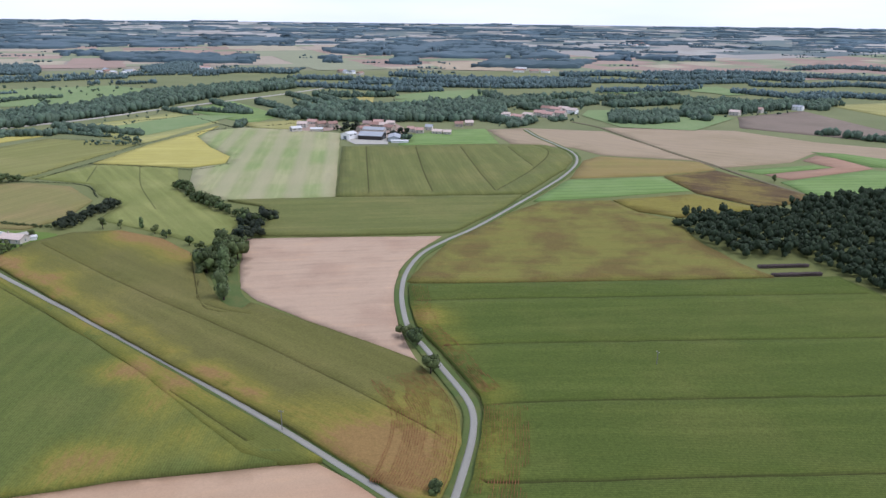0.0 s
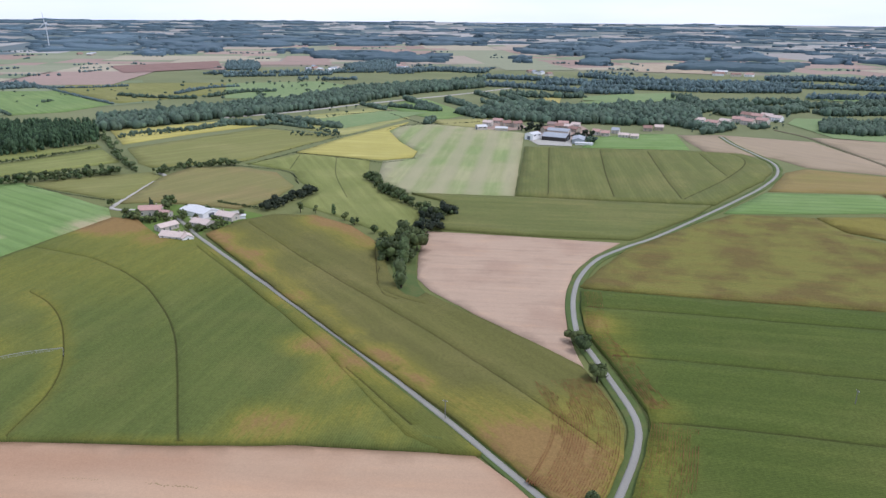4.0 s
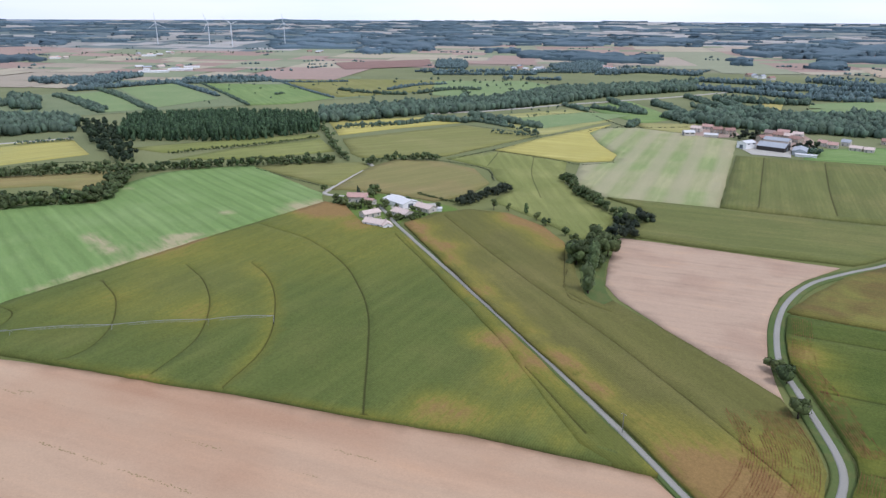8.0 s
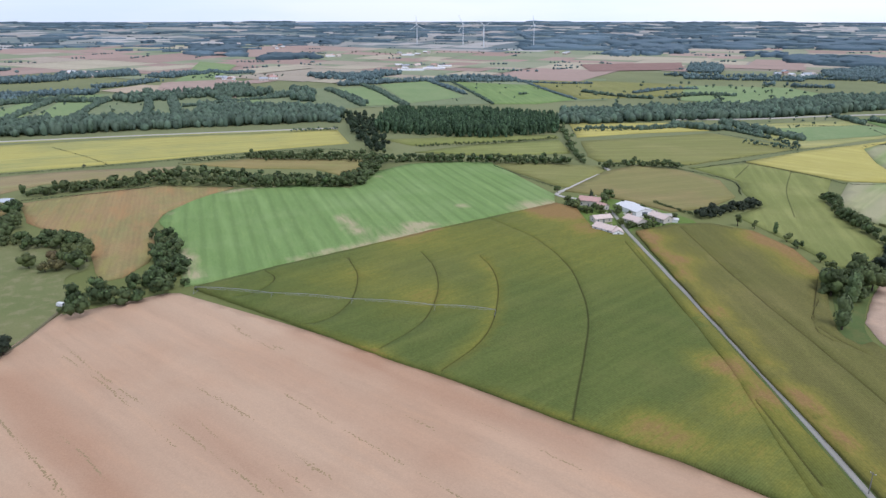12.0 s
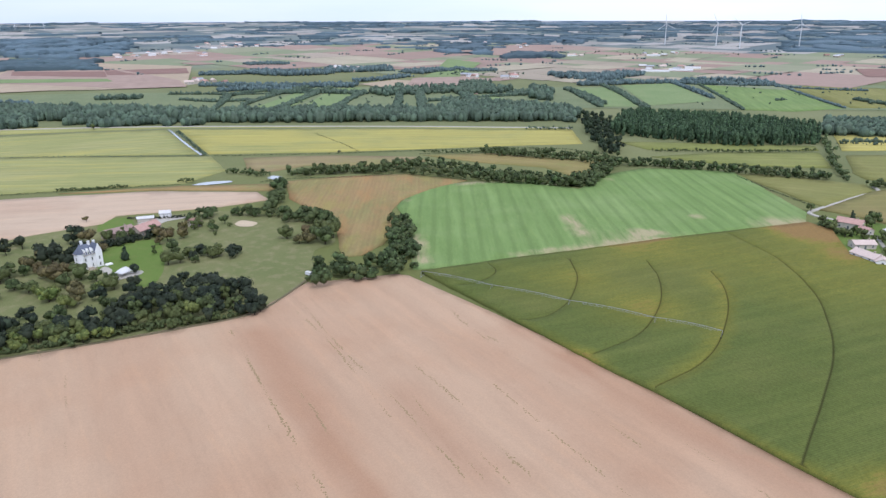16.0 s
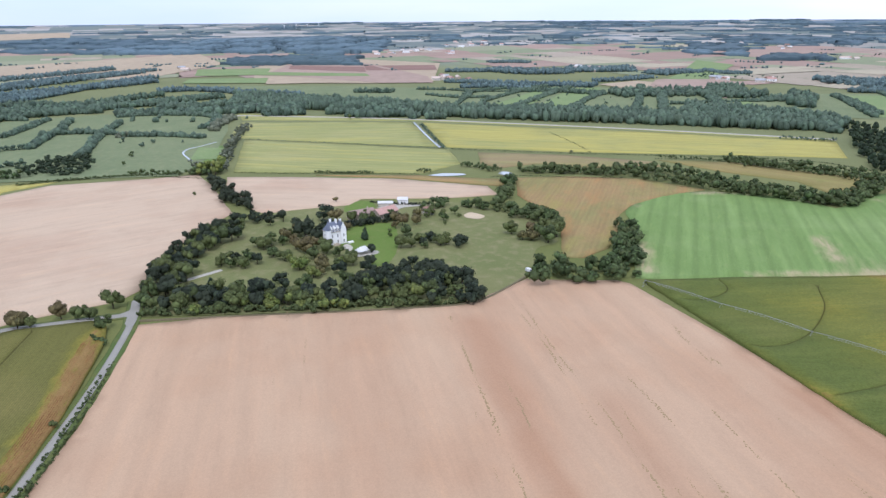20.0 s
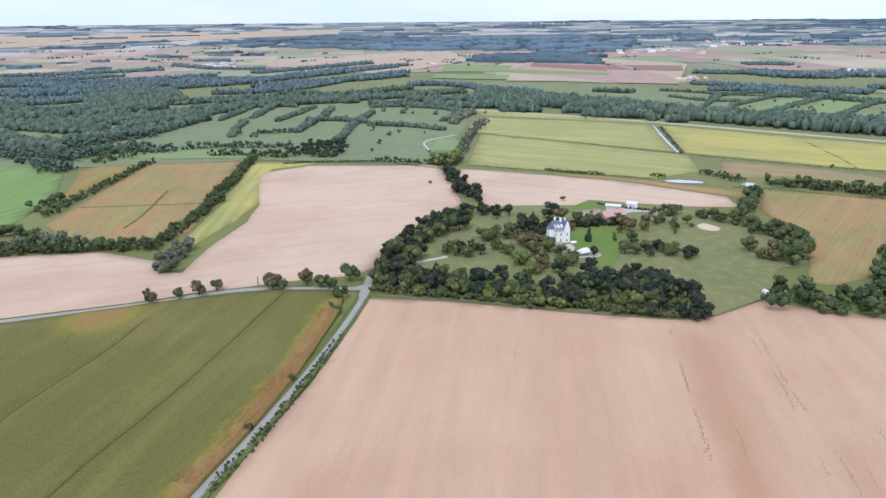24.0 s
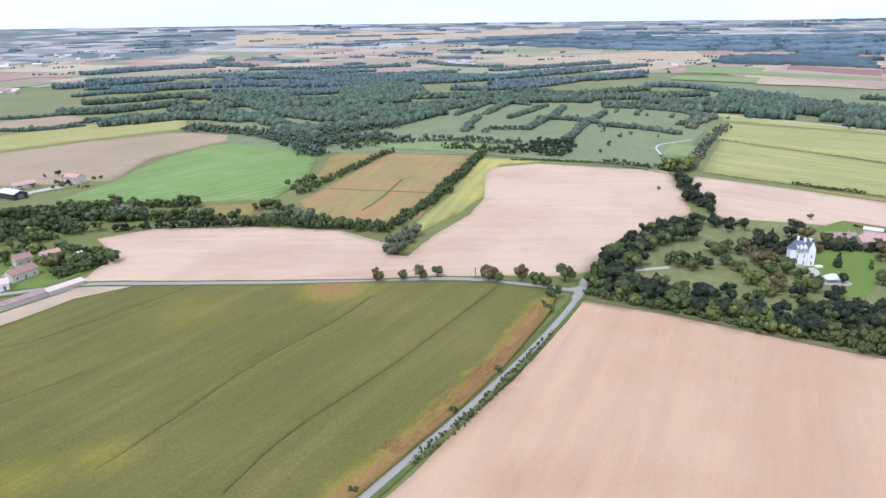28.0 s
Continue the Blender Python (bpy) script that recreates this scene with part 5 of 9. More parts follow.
def parcels():
    """The far fields of the plain: strips of plough land, stubble and grass side by side."""
    out, tones = [], []

    def split(x0, x1, y0, y1, turn, base):
        w, h = x1 - x0, y1 - y0
        if max(w, h) > 330 or (max(w, h) > 130 and rng.uniform() < 0.72):
            k = rng.uniform(0.3, 0.7)
            if w * rng.uniform(0.6, 1.4) > h:
                split(x0, x0 + w * k, y0, y1, turn, base), split(x0 + w * k, x1, y0, y1, turn, base)
            else:
                split(x0, x1, y0, y0 + h * k, turn, base), split(x0, x1, y0 + h * k, y1, turn, base)
            return
        c, sn = math.cos(turn), math.sin(turn)
        quad = np.array([(x * c - y * sn, x * sn + y * c) for x, y in ((x0, y0), (x1, y0), (x1, y1), (x0, y1))])
        quad = quad + rng.normal(size=quad.shape) * 4
        r = np.hypot(*quad.T)
        deg = math.degrees(math.atan2(-quad[:, 0].mean(), quad[:, 1].mean()))
        edge = 1330 if 40 < deg < 74 else 1720 if deg < 95 else 1560
        if r.min() < edge or r.max() > 4930 or not -48 < deg < 175:
            return
        out.append(quad)
        # parcels past about 2700 m use the tones with painted haze
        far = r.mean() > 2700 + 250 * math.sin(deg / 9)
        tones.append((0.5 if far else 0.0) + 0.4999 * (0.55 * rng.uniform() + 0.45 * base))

    for i in range(-9, 9):
        for j in range(-9, 9):
            split(i * 600, i * 600 + 600, j * 560, j * 560 + 560, 0.42, rng.uniform())
    # each parcel is cut into a small grid so that it lies on the slope
    s = np.linspace(0, 1, 4)
    vs, fs = [], []
    for k, quad in enumerate(out):
        for a in s:
            for b in s:
                vs.append(quad[0] * (1 - a) * (1 - b) + quad[1] * a * (1 - b) + quad[2] * a * b + quad[3] * (1 - a) * b)
        for a in range(3):
            for b in range(3):
                o = k * 16 + a * 4 + b
                fs += [(o, o + 4, o + 5), (o, o + 5, o + 1)]
    vs = np.array(vs)
    z = rise(vs[:, 0], vs[:, 1]) + 0.75
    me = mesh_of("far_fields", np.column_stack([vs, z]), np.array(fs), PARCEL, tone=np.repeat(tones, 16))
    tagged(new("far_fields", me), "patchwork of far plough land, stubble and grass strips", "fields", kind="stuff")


def scattered(label, high, count, pts):
    """Single pasture trees, strewn over a meadow."""
    poly = np.asarray(pts, float)
    lo, hi = poly.min(0), poly.max(0)
    q = rng.uniform(lo, hi, (count * 6, 2))
    q = q[inside(q, poly)][:count]
    h = high * rng.uniform(0.5, 1.15, len(q))
    me = planted("pasture_trees", q, np.stack([h * rng.uniform(0.9, 1.3, len(q)), h], 1), "round", LEAF["valley"], FAR)
    return tagged(new("pasture_trees", me), label, "trees", kind="stuff")


# ---- buildings ----
def box(bm, x0, x1, y0, y1, z0, z1):
    v = [bm.verts.new(p) for p in ((x0, y0, z0), (x1, y0, z0), (x1, y1, z0), (x0, y1, z0), (x0, y0, z1), (x1, y0, z1), (x1, y1, z1), (x0, y1, z1))]
    for f in ((3, 2, 1, 0), (4, 5, 6, 7), (0, 1, 5, 4), (1, 2, 6, 5), (2, 3, 7, 6), (3, 0, 4, 7)):
        bm.faces.new([v[i] for i in f])
    return v


def prism(bm, ring, top):
    """Walls or a roof between two rings of points."""
    a, b = [bm.verts.new(p) for p in ring], [bm.verts.new(p) for p in top]
    n = len(a)
    for i in range(n):
        bm.faces.new((a[i], a[(i + 1) % n], b[(i + 1) % n], b[i]))
    bm.faces.new(list(reversed(a)))
    bm.faces.new(b)


def cylinder(bm, base, tip, r0, r1, sides=10):
    base, tip = Vector(base), Vector(tip)
    d = (tip - base).normalized()
    u = d.orthogonal().normalized()
    w = d.cross(u)
    ring = [u * math.cos(6.2832 * i / sides) + w * math.sin(6.2832 * i / sides) for i in range(sides)]
    prism(bm, [base + p * r0 for p in ring], [tip + p * r1 for p in ring])


WINDOW_MESH = {}


def window(parent, x, y, z, facing, wide=1.1, tall=1.3):
    """A window of frame and pane in a wall that looks along +x, -x, +y or -y."""
    key = (wide, tall)
    if key not in WINDOW_MESH:
        bm = bmesh.new()
        for s in (-1, 1):
            box(bm, s * wide / 2 - 0.07, s * wide / 2 + 0.07, -0.06, 0.08, -0.07, tall + 0.07)
        box(bm, -wide / 2, wide / 2, -0.06, 0.08, tall - 0.07, tall + 0.07)
        box(bm, -wide / 2 - 0.12, wide / 2 + 0.12, -0.14, 0.08, -0.14, 0)
        box(bm, -0.04, 0.04, -0.05, 0.06, 0, tall)
        me = bpy.data.meshes.new("window")
        bm.to_mesh(me), bm.free()
        me.materials.append(FRAME)
        bm = bmesh.new()
        box(bm, -wide / 2, wide / 2, -0.02, 0.05, 0, tall)
        pane = bpy.data.meshes.new("pane")
        bm.to_mesh(pane), bm.free()
        pane.materials.append(GLASS)
        WINDOW_MESH[key] = (me, pane)
    me, pane = WINDOW_MESH[key]
    ob = new("window", me)
    ob.parent = parent
    ob.matrix_local = pose(x, y, z, 0, 0, {"-y": 0, "+x": 90, "+y": 180, "-x": -90}[facing])
    glass = new("pane", pane)
    glass.parent = ob
    return ob


def house(name, label, x, y, angle, long, wide, eave, ridge, roof, wall):
    """A gabled house or barn: walls, two roof slopes with eaves, windows, doors and a chimney."""
    long, wide, eave, ridge = long * 0.88, wide * 0.86, eave * 0.94, ridge * 0.92
    root = new(name)
    root.matrix_world = pose(x, y, float(rise(x, y)) + 0.1, 0, 0, angle)
    tagged(root, label, name, group="houses of the hamlets" if name == "house" else "")
    L, W = long / 2, wide / 2
    bm = bmesh.new()
    a = [(-L, -W, -0.4), (L, -W, -0.4), (L, W, -0.4), (-L, W, -0.4), (-L, -W, eave), (L, -W, eave), (L, W, eave), (-L, W, eave), (-L, 0, ridge - 0.1), (L, 0, ridge - 0.1)]
    v = [bm.verts.new(p) for p in a]
    for f in ((0, 1, 5, 4), (2, 3, 7, 6), (1, 2, 6, 9, 5), (3, 0, 4, 8, 7), (3, 2, 1, 0)):
        bm.faces.new([v[i] for i in f])
    part("wall", bm, WALL[wall], root)
    slope = (ridge - eave) / W
    for side in (-1, 1):
        bm = bmesh.new()
        o, e = 0.45, 0.4
        lo_y, lo_z = side * (W + o), eave - slope * o
        ring = [(-L - e, lo_y, lo_z), (L + e, lo_y, lo_z), (L + e, 0, ridge), (-L - e, 0, ridge)]
        if side > 0:
            ring.reverse()
        prism(bm, ring, [(p[0], p[1], p[2] + 0.22) for p in ring])
        part("roof", bm, ROOF[roof], root)
    if name == "house":
        bm = bmesh.new()
        box(bm, L * 0.55 - 0.4, L * 0.55 + 0.4, -0.3, 0.3, ridge - 0.6, ridge + 0.9)
        box(bm, L * 0.55 - 0.5, L * 0.55 + 0.5, -0.4, 0.4, ridge + 0.9, ridge + 1.02)
        part("chimney", bm, WALL["stone"], root)
        count = max(2, int(long / 3.6))
        for s, facing in ((-1, "-y"), (1, "+y")):
            for k in range(count):
                wx = -L + (k + 0.5) * long / count
                if k == count // 2:
                    bm = bmesh.new()
                    box(bm, wx - 0.5, wx + 0.5, s * W - 0.05, s * W + 0.06 * s + (0.05 if s < 0 else 0.0), 0, 2.1)
                    part("door", bm, DOOR, root)
                else:
                    window(root, wx, s * W, 0.95, facing)
                if eave > 4.5:
                    window(root, wx, s * W, 3.3, facing)
        for s, facing in ((1, "+x"), (-1, "-x")):
            window(root, s * L, 0, 1.0, facing)
    elif name != "greenhouse":
        bm = bmesh.new()
        dw, dh = min(4.0, long * 0.3), min(3.6, eave - 0.4)
        bm.free()
        for s in (-1, 1):
            bm = bmesh.new()
            box(bm, s * L - 0.08, s * L + 0.08, -dw / 2, dw / 2, 0, dh)
            part("door", bm, DOOR, root)
        if eave > 3:
            for k in range(max(2, int(long / 7))):
                bm = bmesh.new()
                px = -L + (k + 0.5) * long / max(2, int(long / 7))
                box(bm, px - 1.6, px + 1.6, -W - 0.06, -W + 0.06, eave - 1.5, eave - 0.6)
                part("window", bm, GLASS, root)
    else:
        for k in range(int(long / 2.5) + 1):
            px = -L + k * 2.5
            for s in (-1, 1):
                bm = bmesh.new()
                box(bm, px - 0.06, px + 0.06, s * W - 0.06, s * W + 0.06, -0.1, eave)
                part("rib", bm, STEEL, root)
    return root


FAR_HOUSE = {}


def far_house(label, x, y, angle, long, roof, wall):
    """A house of the far villages: walls under a pitched roof, with its row of windows."""
    root = tagged(new("house"), label, "house", group="houses of the far villages")
    root.matrix_world = pose(x, y, float(rise(x, y)) + 0.4, 0, 0, angle)
    L, W, eave, ridge = long / 2, 4.5, 4.2, 7.2
    key = (long, roof, wall)
    if key not in FAR_HOUSE:
        meshes = []
        bm = bmesh.new()
        ring = [(-L, -W, -0.6), (L, -W, -0.6), (L, W, -0.6), (-L, W, -0.6)]
        prism(bm, ring, [(p[0], p[1], eave) for p in ring])
        meshes.append(("wall", bm, WALL[wall]))
        bm = bmesh.new()
        prism(bm, [(-L - 0.4, -W - 0.4, eave), (L + 0.4, -W - 0.4, eave), (L + 0.4, W + 0.4, eave), (-L - 0.4, W + 0.4, eave)], [(-L - 0.4, -0.1, ridge), (L + 0.4, -0.1, ridge), (L + 0.4, 0.1, ridge), (-L - 0.4, 0.1, ridge)])
        meshes.append(("roof", bm, ROOF[roof]))
        made = []
        for name, bm, mat in meshes:
            me = bpy.data.meshes.new(name)
            bm.to_mesh(me), bm.free()
            me.materials.append(mat)
            made.append((name, me))
        FAR_HOUSE[key] = made
    for name, me in FAR_HOUSE[key]:
        new(name, me).parent = root
    for k in range(3):
        for s, facing in ((-1, "-y"), (1, "+y")):
            window(root, -L + (k + 0.5) * long / 3, s * W, 1.2, facing)
    return root


def chateau(x, y, angle):
    """A small white manor with a steep slate roof, a round turret and a gabled pavilion."""
    root = tagged(new("manor"), "white stone manor with steep blue-grey slate roofs", "castle")
    root.matrix_world = pose(x, y, 0.15, 0, 0, angle) @ Matrix.Diagonal((0.76, 0.84, 0.92, 1))
    white, slate = WALL["white"], ROOF["slate"]
    bm = bmesh.new()
    box(bm, -5.8, 4.4, -4.2, 4.2, -0.5, 8.2)
    part("wall", bm, white, root)
    bm = bmesh.new()
    prism(bm, [(-6.1, -4.5, 8.2), (4.5, -4.5, 8.2), (4.5, 4.5, 8.2), (-6.1, 4.5, 8.2)], [(-3.6, -0.5, 13.2), (2.6, -0.5, 13.2), (2.6, 0.5, 13.2), (-3.6, 0.5, 13.2)])
    part("roof", bm, slate, root)
    bm = bmesh.new()
    box(bm, -6.3, 4.5, -4.7, 4.7, 7.85, 8.2)
    part("cornice", bm, WALL["stone"], root)
    # gabled pavilion
    bm = bmesh.new()
    a = [(3.6, -5.2, -0.5), (8.0, -5.2, -0.5), (8.0, 3.2, -0.5), (3.6, 3.2, -0.5)]
    prism(bm, a, [(p[0], p[1], 9.2) for p in a])
    prism(bm, [(3.6, -5.2, 9.2), (8.0, -5.2, 9.2), (8.0, -4.7, 9.2), (3.6, -4.7, 9.2)], [(5.7, -5.2, 13.4), (5.9, -5.2, 13.4), (5.9, -4.7, 13.4), (5.7, -4.7, 13.4)])
    part("pavilion", bm, white, root)
    bm = bmesh.new()
    prism(bm, [(3.3, -4.7, 9.2), (8.3, -4.7, 9.2), (8.3, 3.5, 9.2), (3.3, 3.5, 9.2)], [(5.6, -4.7, 13.1), (6.0, -4.7, 13.1), (6.0, 1.2, 13.1), (5.6, 1.2, 13.1)])
    part("pavilion_roof", bm, slate, root)
    # round turret
    bm = bmesh.new()
    cylinder(bm, (-5.8, -3.6, -0.5), (-5.8, -3.6, 9.6), 1.9, 1.9, 16)
    part("turret", bm, white, root)
    bm = bmesh.new()
    cylinder(bm, (-5.8, -3.6, 9.6), (-5.8, -3.6, 15.2), 2.2, 0.05, 16)
    cap = part("turret_roof", bm, slate, root)
    bm = bmesh.new()
    cylinder(bm, (-5.8, -3.6, 15.1), (-5.8, -3.6, 16.4), 0.07, 0.03, 6)
    part("finial", bm, STEEL, cap)
    for cx, cy, top in ((-1.0, 1.6, 14.8), (2.4, -0.6, 14.6), (7.2, 1.6, 13.6)):
        bm = bmesh.new()
        box(bm, cx - 0.7, cx + 0.7, cy - 0.45, cy + 0.45, 10.5, top)
        box(bm, cx - 0.85, cx + 0.85, cy - 0.6, cy + 0.6, top, top + 0.2)
        part("chimney", bm, white, root)
    for dx in (-3.2, -0.6, 2.0):
        bm = bmesh.new()
        box(bm, dx - 0.7, dx + 0.7, -4.4, -2.6, 8.2, 10.2)
        prism(bm, [(dx - 0.85, -4.5, 10.2), (dx + 0.85, -4.5, 10.2), (dx + 0.85, -2.2, 10.2), (dx - 0.85, -2.2, 10.2)], [(dx - 0.05, -4.5, 11.5), (dx + 0.05, -4.5, 11.5), (dx + 0.05, -1.8, 11.5), (dx - 0.05, -1.8, 11.5)])
        part("dormer", bm, white, root)
        window(root, dx, -4.4, 8.6, "-y", 0.8, 1.2)
    for z in (1.0, 4.6):
        for wx in (-3.0, 1.4):
            window(root, wx, -4.2, z, "-y", 0.9, 1.7)
            window(root, wx, 4.2, z, "+y", 0.9, 1.7)
        window(root, 5.8, -5.2, z, "-y", 0.9, 1.7)
        window(root, 8.0, -2.4, z, "+x", 0.9, 1.7)
        window(root, 8.0, 1.0, z, "+x", 0.9, 1.7)
        window(root, -5.8, 1.6, z, "-x", 0.9, 1.7)
    for k in range(5):
        bm = bmesh.new()
        box(bm, -2.2 - 0.3 * k, 1.0 + 0.3 * k, -5.4 - 0.4 * k, -5.0 - 0.4 * k + 0.1, -0.3, 0.9 - 0.18 * k)
        part("step", bm, WALL["stone"], root)
    bm = bmesh.new()
    box(bm, -2.2, 1.0, -5.1, -4.25, -0.3, 0.95)
    part("landing", bm, WALL["stone"], root)
    bm = bmesh.new()
    box(bm, 8.2, 12.5, -8.0, -5.4, -0.2, 0.8)
    part("terrace_wall", bm, white, root)
    return root


def marquee(x, y, angle):
    """A white party tent with a peaked canvas roof."""
    root = tagged(new("marquee"), "white canvas marquee on the gravel terrace", "tent")
    root.matrix_world = pose(x, y, 0.25, 0, 0, angle) @ Matrix.Diagonal((0.74, 0.8, 0.9, 1))
    bm = bmesh.new()
    prism(bm, [(-4.5, -3, 2.3), (4.5, -3, 2.3), (4.5, 3, 2.3), (-4.5, 3, 2.3)], [(-2.2, -0.05, 4.4), (2.2, -0.05, 4.4), (2.2, 0.05, 4.4), (-2.2, 0.05, 4.4)])
    roof = part("canopy", bm, CANVAS, root)
    bm = bmesh.new()
    for a, b in (((-4.5, -3), (4.5, -3)), ((4.5, -3), (4.5, 3)), ((4.5, 3), (-4.5, 3)), ((-4.5, 3), (-4.5, -3))):
        box(bm, min(a[0], b[0]) - 0.03, max(a[0], b[0]) + 0.03, min(a[1], b[1]) - 0.03, max(a[1], b[1]) + 0.03, 1.95, 2.35)
    part("valance", bm, CANVAS, roof)
    for px in (-4.4, 0, 4.4):
        for py in (-2.9, 2.9):
            bm = bmesh.new()
            cylinder(bm, (px, py, -0.1), (px, py, 2.3), 0.06, 0.06, 6)
            part("pole", bm, STEEL, root)
    return root


def van(x, y, angle):
    """A small white van parked on the grass."""
    root = tagged(new("van"), "small white van parked on the grass track", "van")
    root.matrix_world = pose(x, y, 0.12, 0, 0, angle)
    bm = bmesh.new()
    prism(bm, [(-2.3, -0.9, 0.35), (2.3, -0.9, 0.35), (2.3, 0.9, 0.35), (-2.3, 0.9, 0.35)], [(-2.25, -0.88, 1.0), (2.25, -0.88, 1.0), (2.25, 0.88, 1.0), (-2.25, 0.88, 1.0)])
    prism(bm, [(-2.25, -0.88, 1.0), (1.6, -0.88, 1.0), (1.6, 0.88, 1.0), (-2.25, 0.88, 1.0)], [(-2.15, -0.78, 1.85), (0.9, -0.78, 1.85), (0.9, 0.78, 1.85), (-2.15, 0.78, 1.85)])
    part("body", bm, CANVAS, root)
    bm = bmesh.new()
    prism(bm, [(1.3, -0.8, 1.05), (1.64, -0.8, 1.05), (1.64, 0.8, 1.05), (1.3, 0.8, 1.05)], [(0.8, -0.74, 1.75), (0.98, -0.74, 1.75), (0.98, 0.74, 1.75), (0.8, 0.74, 1.75)])
    part("windscreen", bm, GLASS, root)
    for px in (-1.4, 1.4):
        for s in (-1, 1):
            bm = bmesh.new()
            cylinder(bm, (px, s * 0.92, 0.33), (px, s * 0.72, 0.33), 0.33, 0.33, 12)
            wheel = part("wheel", bm, RUBBER, root)
            bm = bmesh.new()
            cylinder(bm, (px, s * 0.94, 0.33), (px, s * 0.9, 0.33), 0.19, 0.19, 10)
            part("rim", bm, STEEL, wheel)
    return root


def turbine(x, y, hub):
    """A wind turbine: tapered tower, nacelle and three blades."""
    z = float(rise(x, y))
    root = tagged(new("wind_turbine"), "white wind turbine on the distant plain", "wind turbine", group="wind turbines")
    facing = math.degrees(math.atan2(-y, -x)) + rng.uniform(-35, 35)
    root.matrix_world = pose(x, y, z, 0, 0, facing)
    bm = bmesh.new()
    cylinder(bm, (0, 0, -1), (0, 0, hub), hub * 0.022, hub * 0.013, 12)
    part("tower", bm, TURBINE, root)
    bm = bmesh.new()
    prism(bm, [(-5, -1.8, hub - 1.6), (4, -1.8, hub - 1.6), (4, 1.8, hub - 1.6), (-5, 1.8, hub - 1.6)], [(-4.6, -1.5, hub + 2), (3.6, -1.5, hub + 2), (3.6, 1.5, hub + 2), (-4.6, 1.5, hub + 2)])
    part("nacelle", bm, TURBINE, root)
    bm = bmesh.new()
    cylinder(bm, (4, 0, hub), (6.6, 0, hub), 1.7, 0.5, 10)
    nose = part("hub", bm, TURBINE, root)
    start = rng.uniform(0, 120)
    for k in range(3):
        a = radians(start + 120 * k)
        d, s = Vector((0, math.sin(a), math.cos(a))), Vector((0, math.cos(a), -math.sin(a)))
        c = Vector((5.2, 0, hub))
        bm = bmesh.new()
        l = hub * 0.5
        ring = lambda t, w, th: [c + d * t + s * w * p + Vector((1, 0, 0)) * th * q for p, q in ((-0.3, -1), (0.7, -0.4), (0.7, 0.4), (-0.3, 1))]
        prism(bm, ring(0.5, 1.3, 0.6), ring(l * 0.22, 2.3, 0.5))
        prism(bm, ring(l * 0.22, 2.3, 0.5), ring(l, 0.6, 0.15))
        part("blade", bm, TURBINE, nose)
    return root


def pole(x, y, high):
    """A wooden line pole with a cross arm and insulators."""
    root = tagged(new("utility_pole"), "slim grey wooden utility pole", "pole", group="utility poles")
    z = float(rise(x, y))
    root.matrix_world = pose(x, y, z, 0, 0, rng.uniform(0, 180))
    bm = bmesh.new()
    cylinder(bm, (0, 0, -0.3), (0, 0, high), 0.16, 0.11, 8)
    part("post", bm, POLEWOOD, root)
    bm = bmesh.new()
    box(bm, -0.8, 0.8, -0.06, 0.06, high - 0.5, high - 0.36)
    arm = part("cross_arm", bm, POLEWOOD, root)
    for px in (-0.7, 0, 0.7):
        bm = bmesh.new()
        cylinder(bm, (px, 0, high - 0.36), (px, 0, high - 0.1), 0.07, 0.05, 6)
        part("insulator", bm, FRAME, arm)
    return root


def irrigator(a, b):
    """A centre-pivot irrigator: trussed pipe spans on wheeled towers."""
    root = tagged(new("pivot_irrigator"), "long galvanised centre-pivot irrigator over the maize", "irrigator")
    a, b = Vector((*a, 0)), Vector((*b, 0))
    d = (b - a).normalized()
    total = (b - a).length
    root.matrix_world = pose(a.x, a.y, 0, 0, 0, math.degrees(math.atan2(d.y, d.x)))
    posts = [0.0] + [total * k for k in (0.272, 0.544, 0.812, 1.0)]
    for i, (p, q) in enumerate(zip(posts, posts[1:])):
        bm = bmesh.new()
        n = 6
        arc = lambda t: 3.3 + 0.7 * math.sin(math.pi * t)
        rings = []
        for k in range(n + 1):
            x, z = p + (q - p) * k / n, arc(k / n)
            rings.append([bm.verts.new((x, 0.11 * math.cos(j * math.pi / 3), z + 0.11 * math.sin(j * math.pi / 3))) for j in range(6)])
        for r0, r1 in zip(rings, rings[1:]):
            for j in range(6):
                bm.faces.new((r0[j], r0[(j + 1) % 6], r1[(j + 1) % 6], r1[j]))
        bm.faces.new(rings[0][::-1])
        bm.faces.new(rings[-1])
        span = part("pipe", bm, STEEL, root)
        bm = bmesh.new()
        for s in (-0.45, 0.45):
            for k in range(n):
                t0, t1 = k / n, (k + 1) / n
                if 0 < k:
                    cylinder(bm, (p + (q - p) * t0, s, arc(t0) - 0.75), (p + (q - p) * t1, s if k < n - 1 else 0, arc(t1) - (0.75 if k < n - 1 else 0)), 0.05, 0.05, 4)
                if k:
                    cylinder(bm, (p + (q - p) * t0, 0, arc(t0)), (p + (q - p) * t0, s, arc(t0) - 0.75), 0.05, 0.05, 4)
        part("truss", bm, STEEL, span)
    for i, p in enumerate(posts):
        bm = bmesh.new()
        for s in (-1, 1):
            cylinder(bm, (p, 0, 3.4), (p, s * 2.0, 0.7), 0.07, 0.07, 5)
        cylinder(bm, (p, -2.1, 0.7), (p, 2.1, 0.7), 0.08, 0.08, 5)
        tower = part("tower", bm, STEEL, root)
        if i:
            for s in (-1, 1):
                bm = bmesh.new()
                cylinder(bm, (p - 0.18, s * 2.0, 0.6), (p + 0.18, s * 2.0, 0.6), 0.6, 0.6, 12)
                part("wheel", bm, RUBBER, tower)
    return root


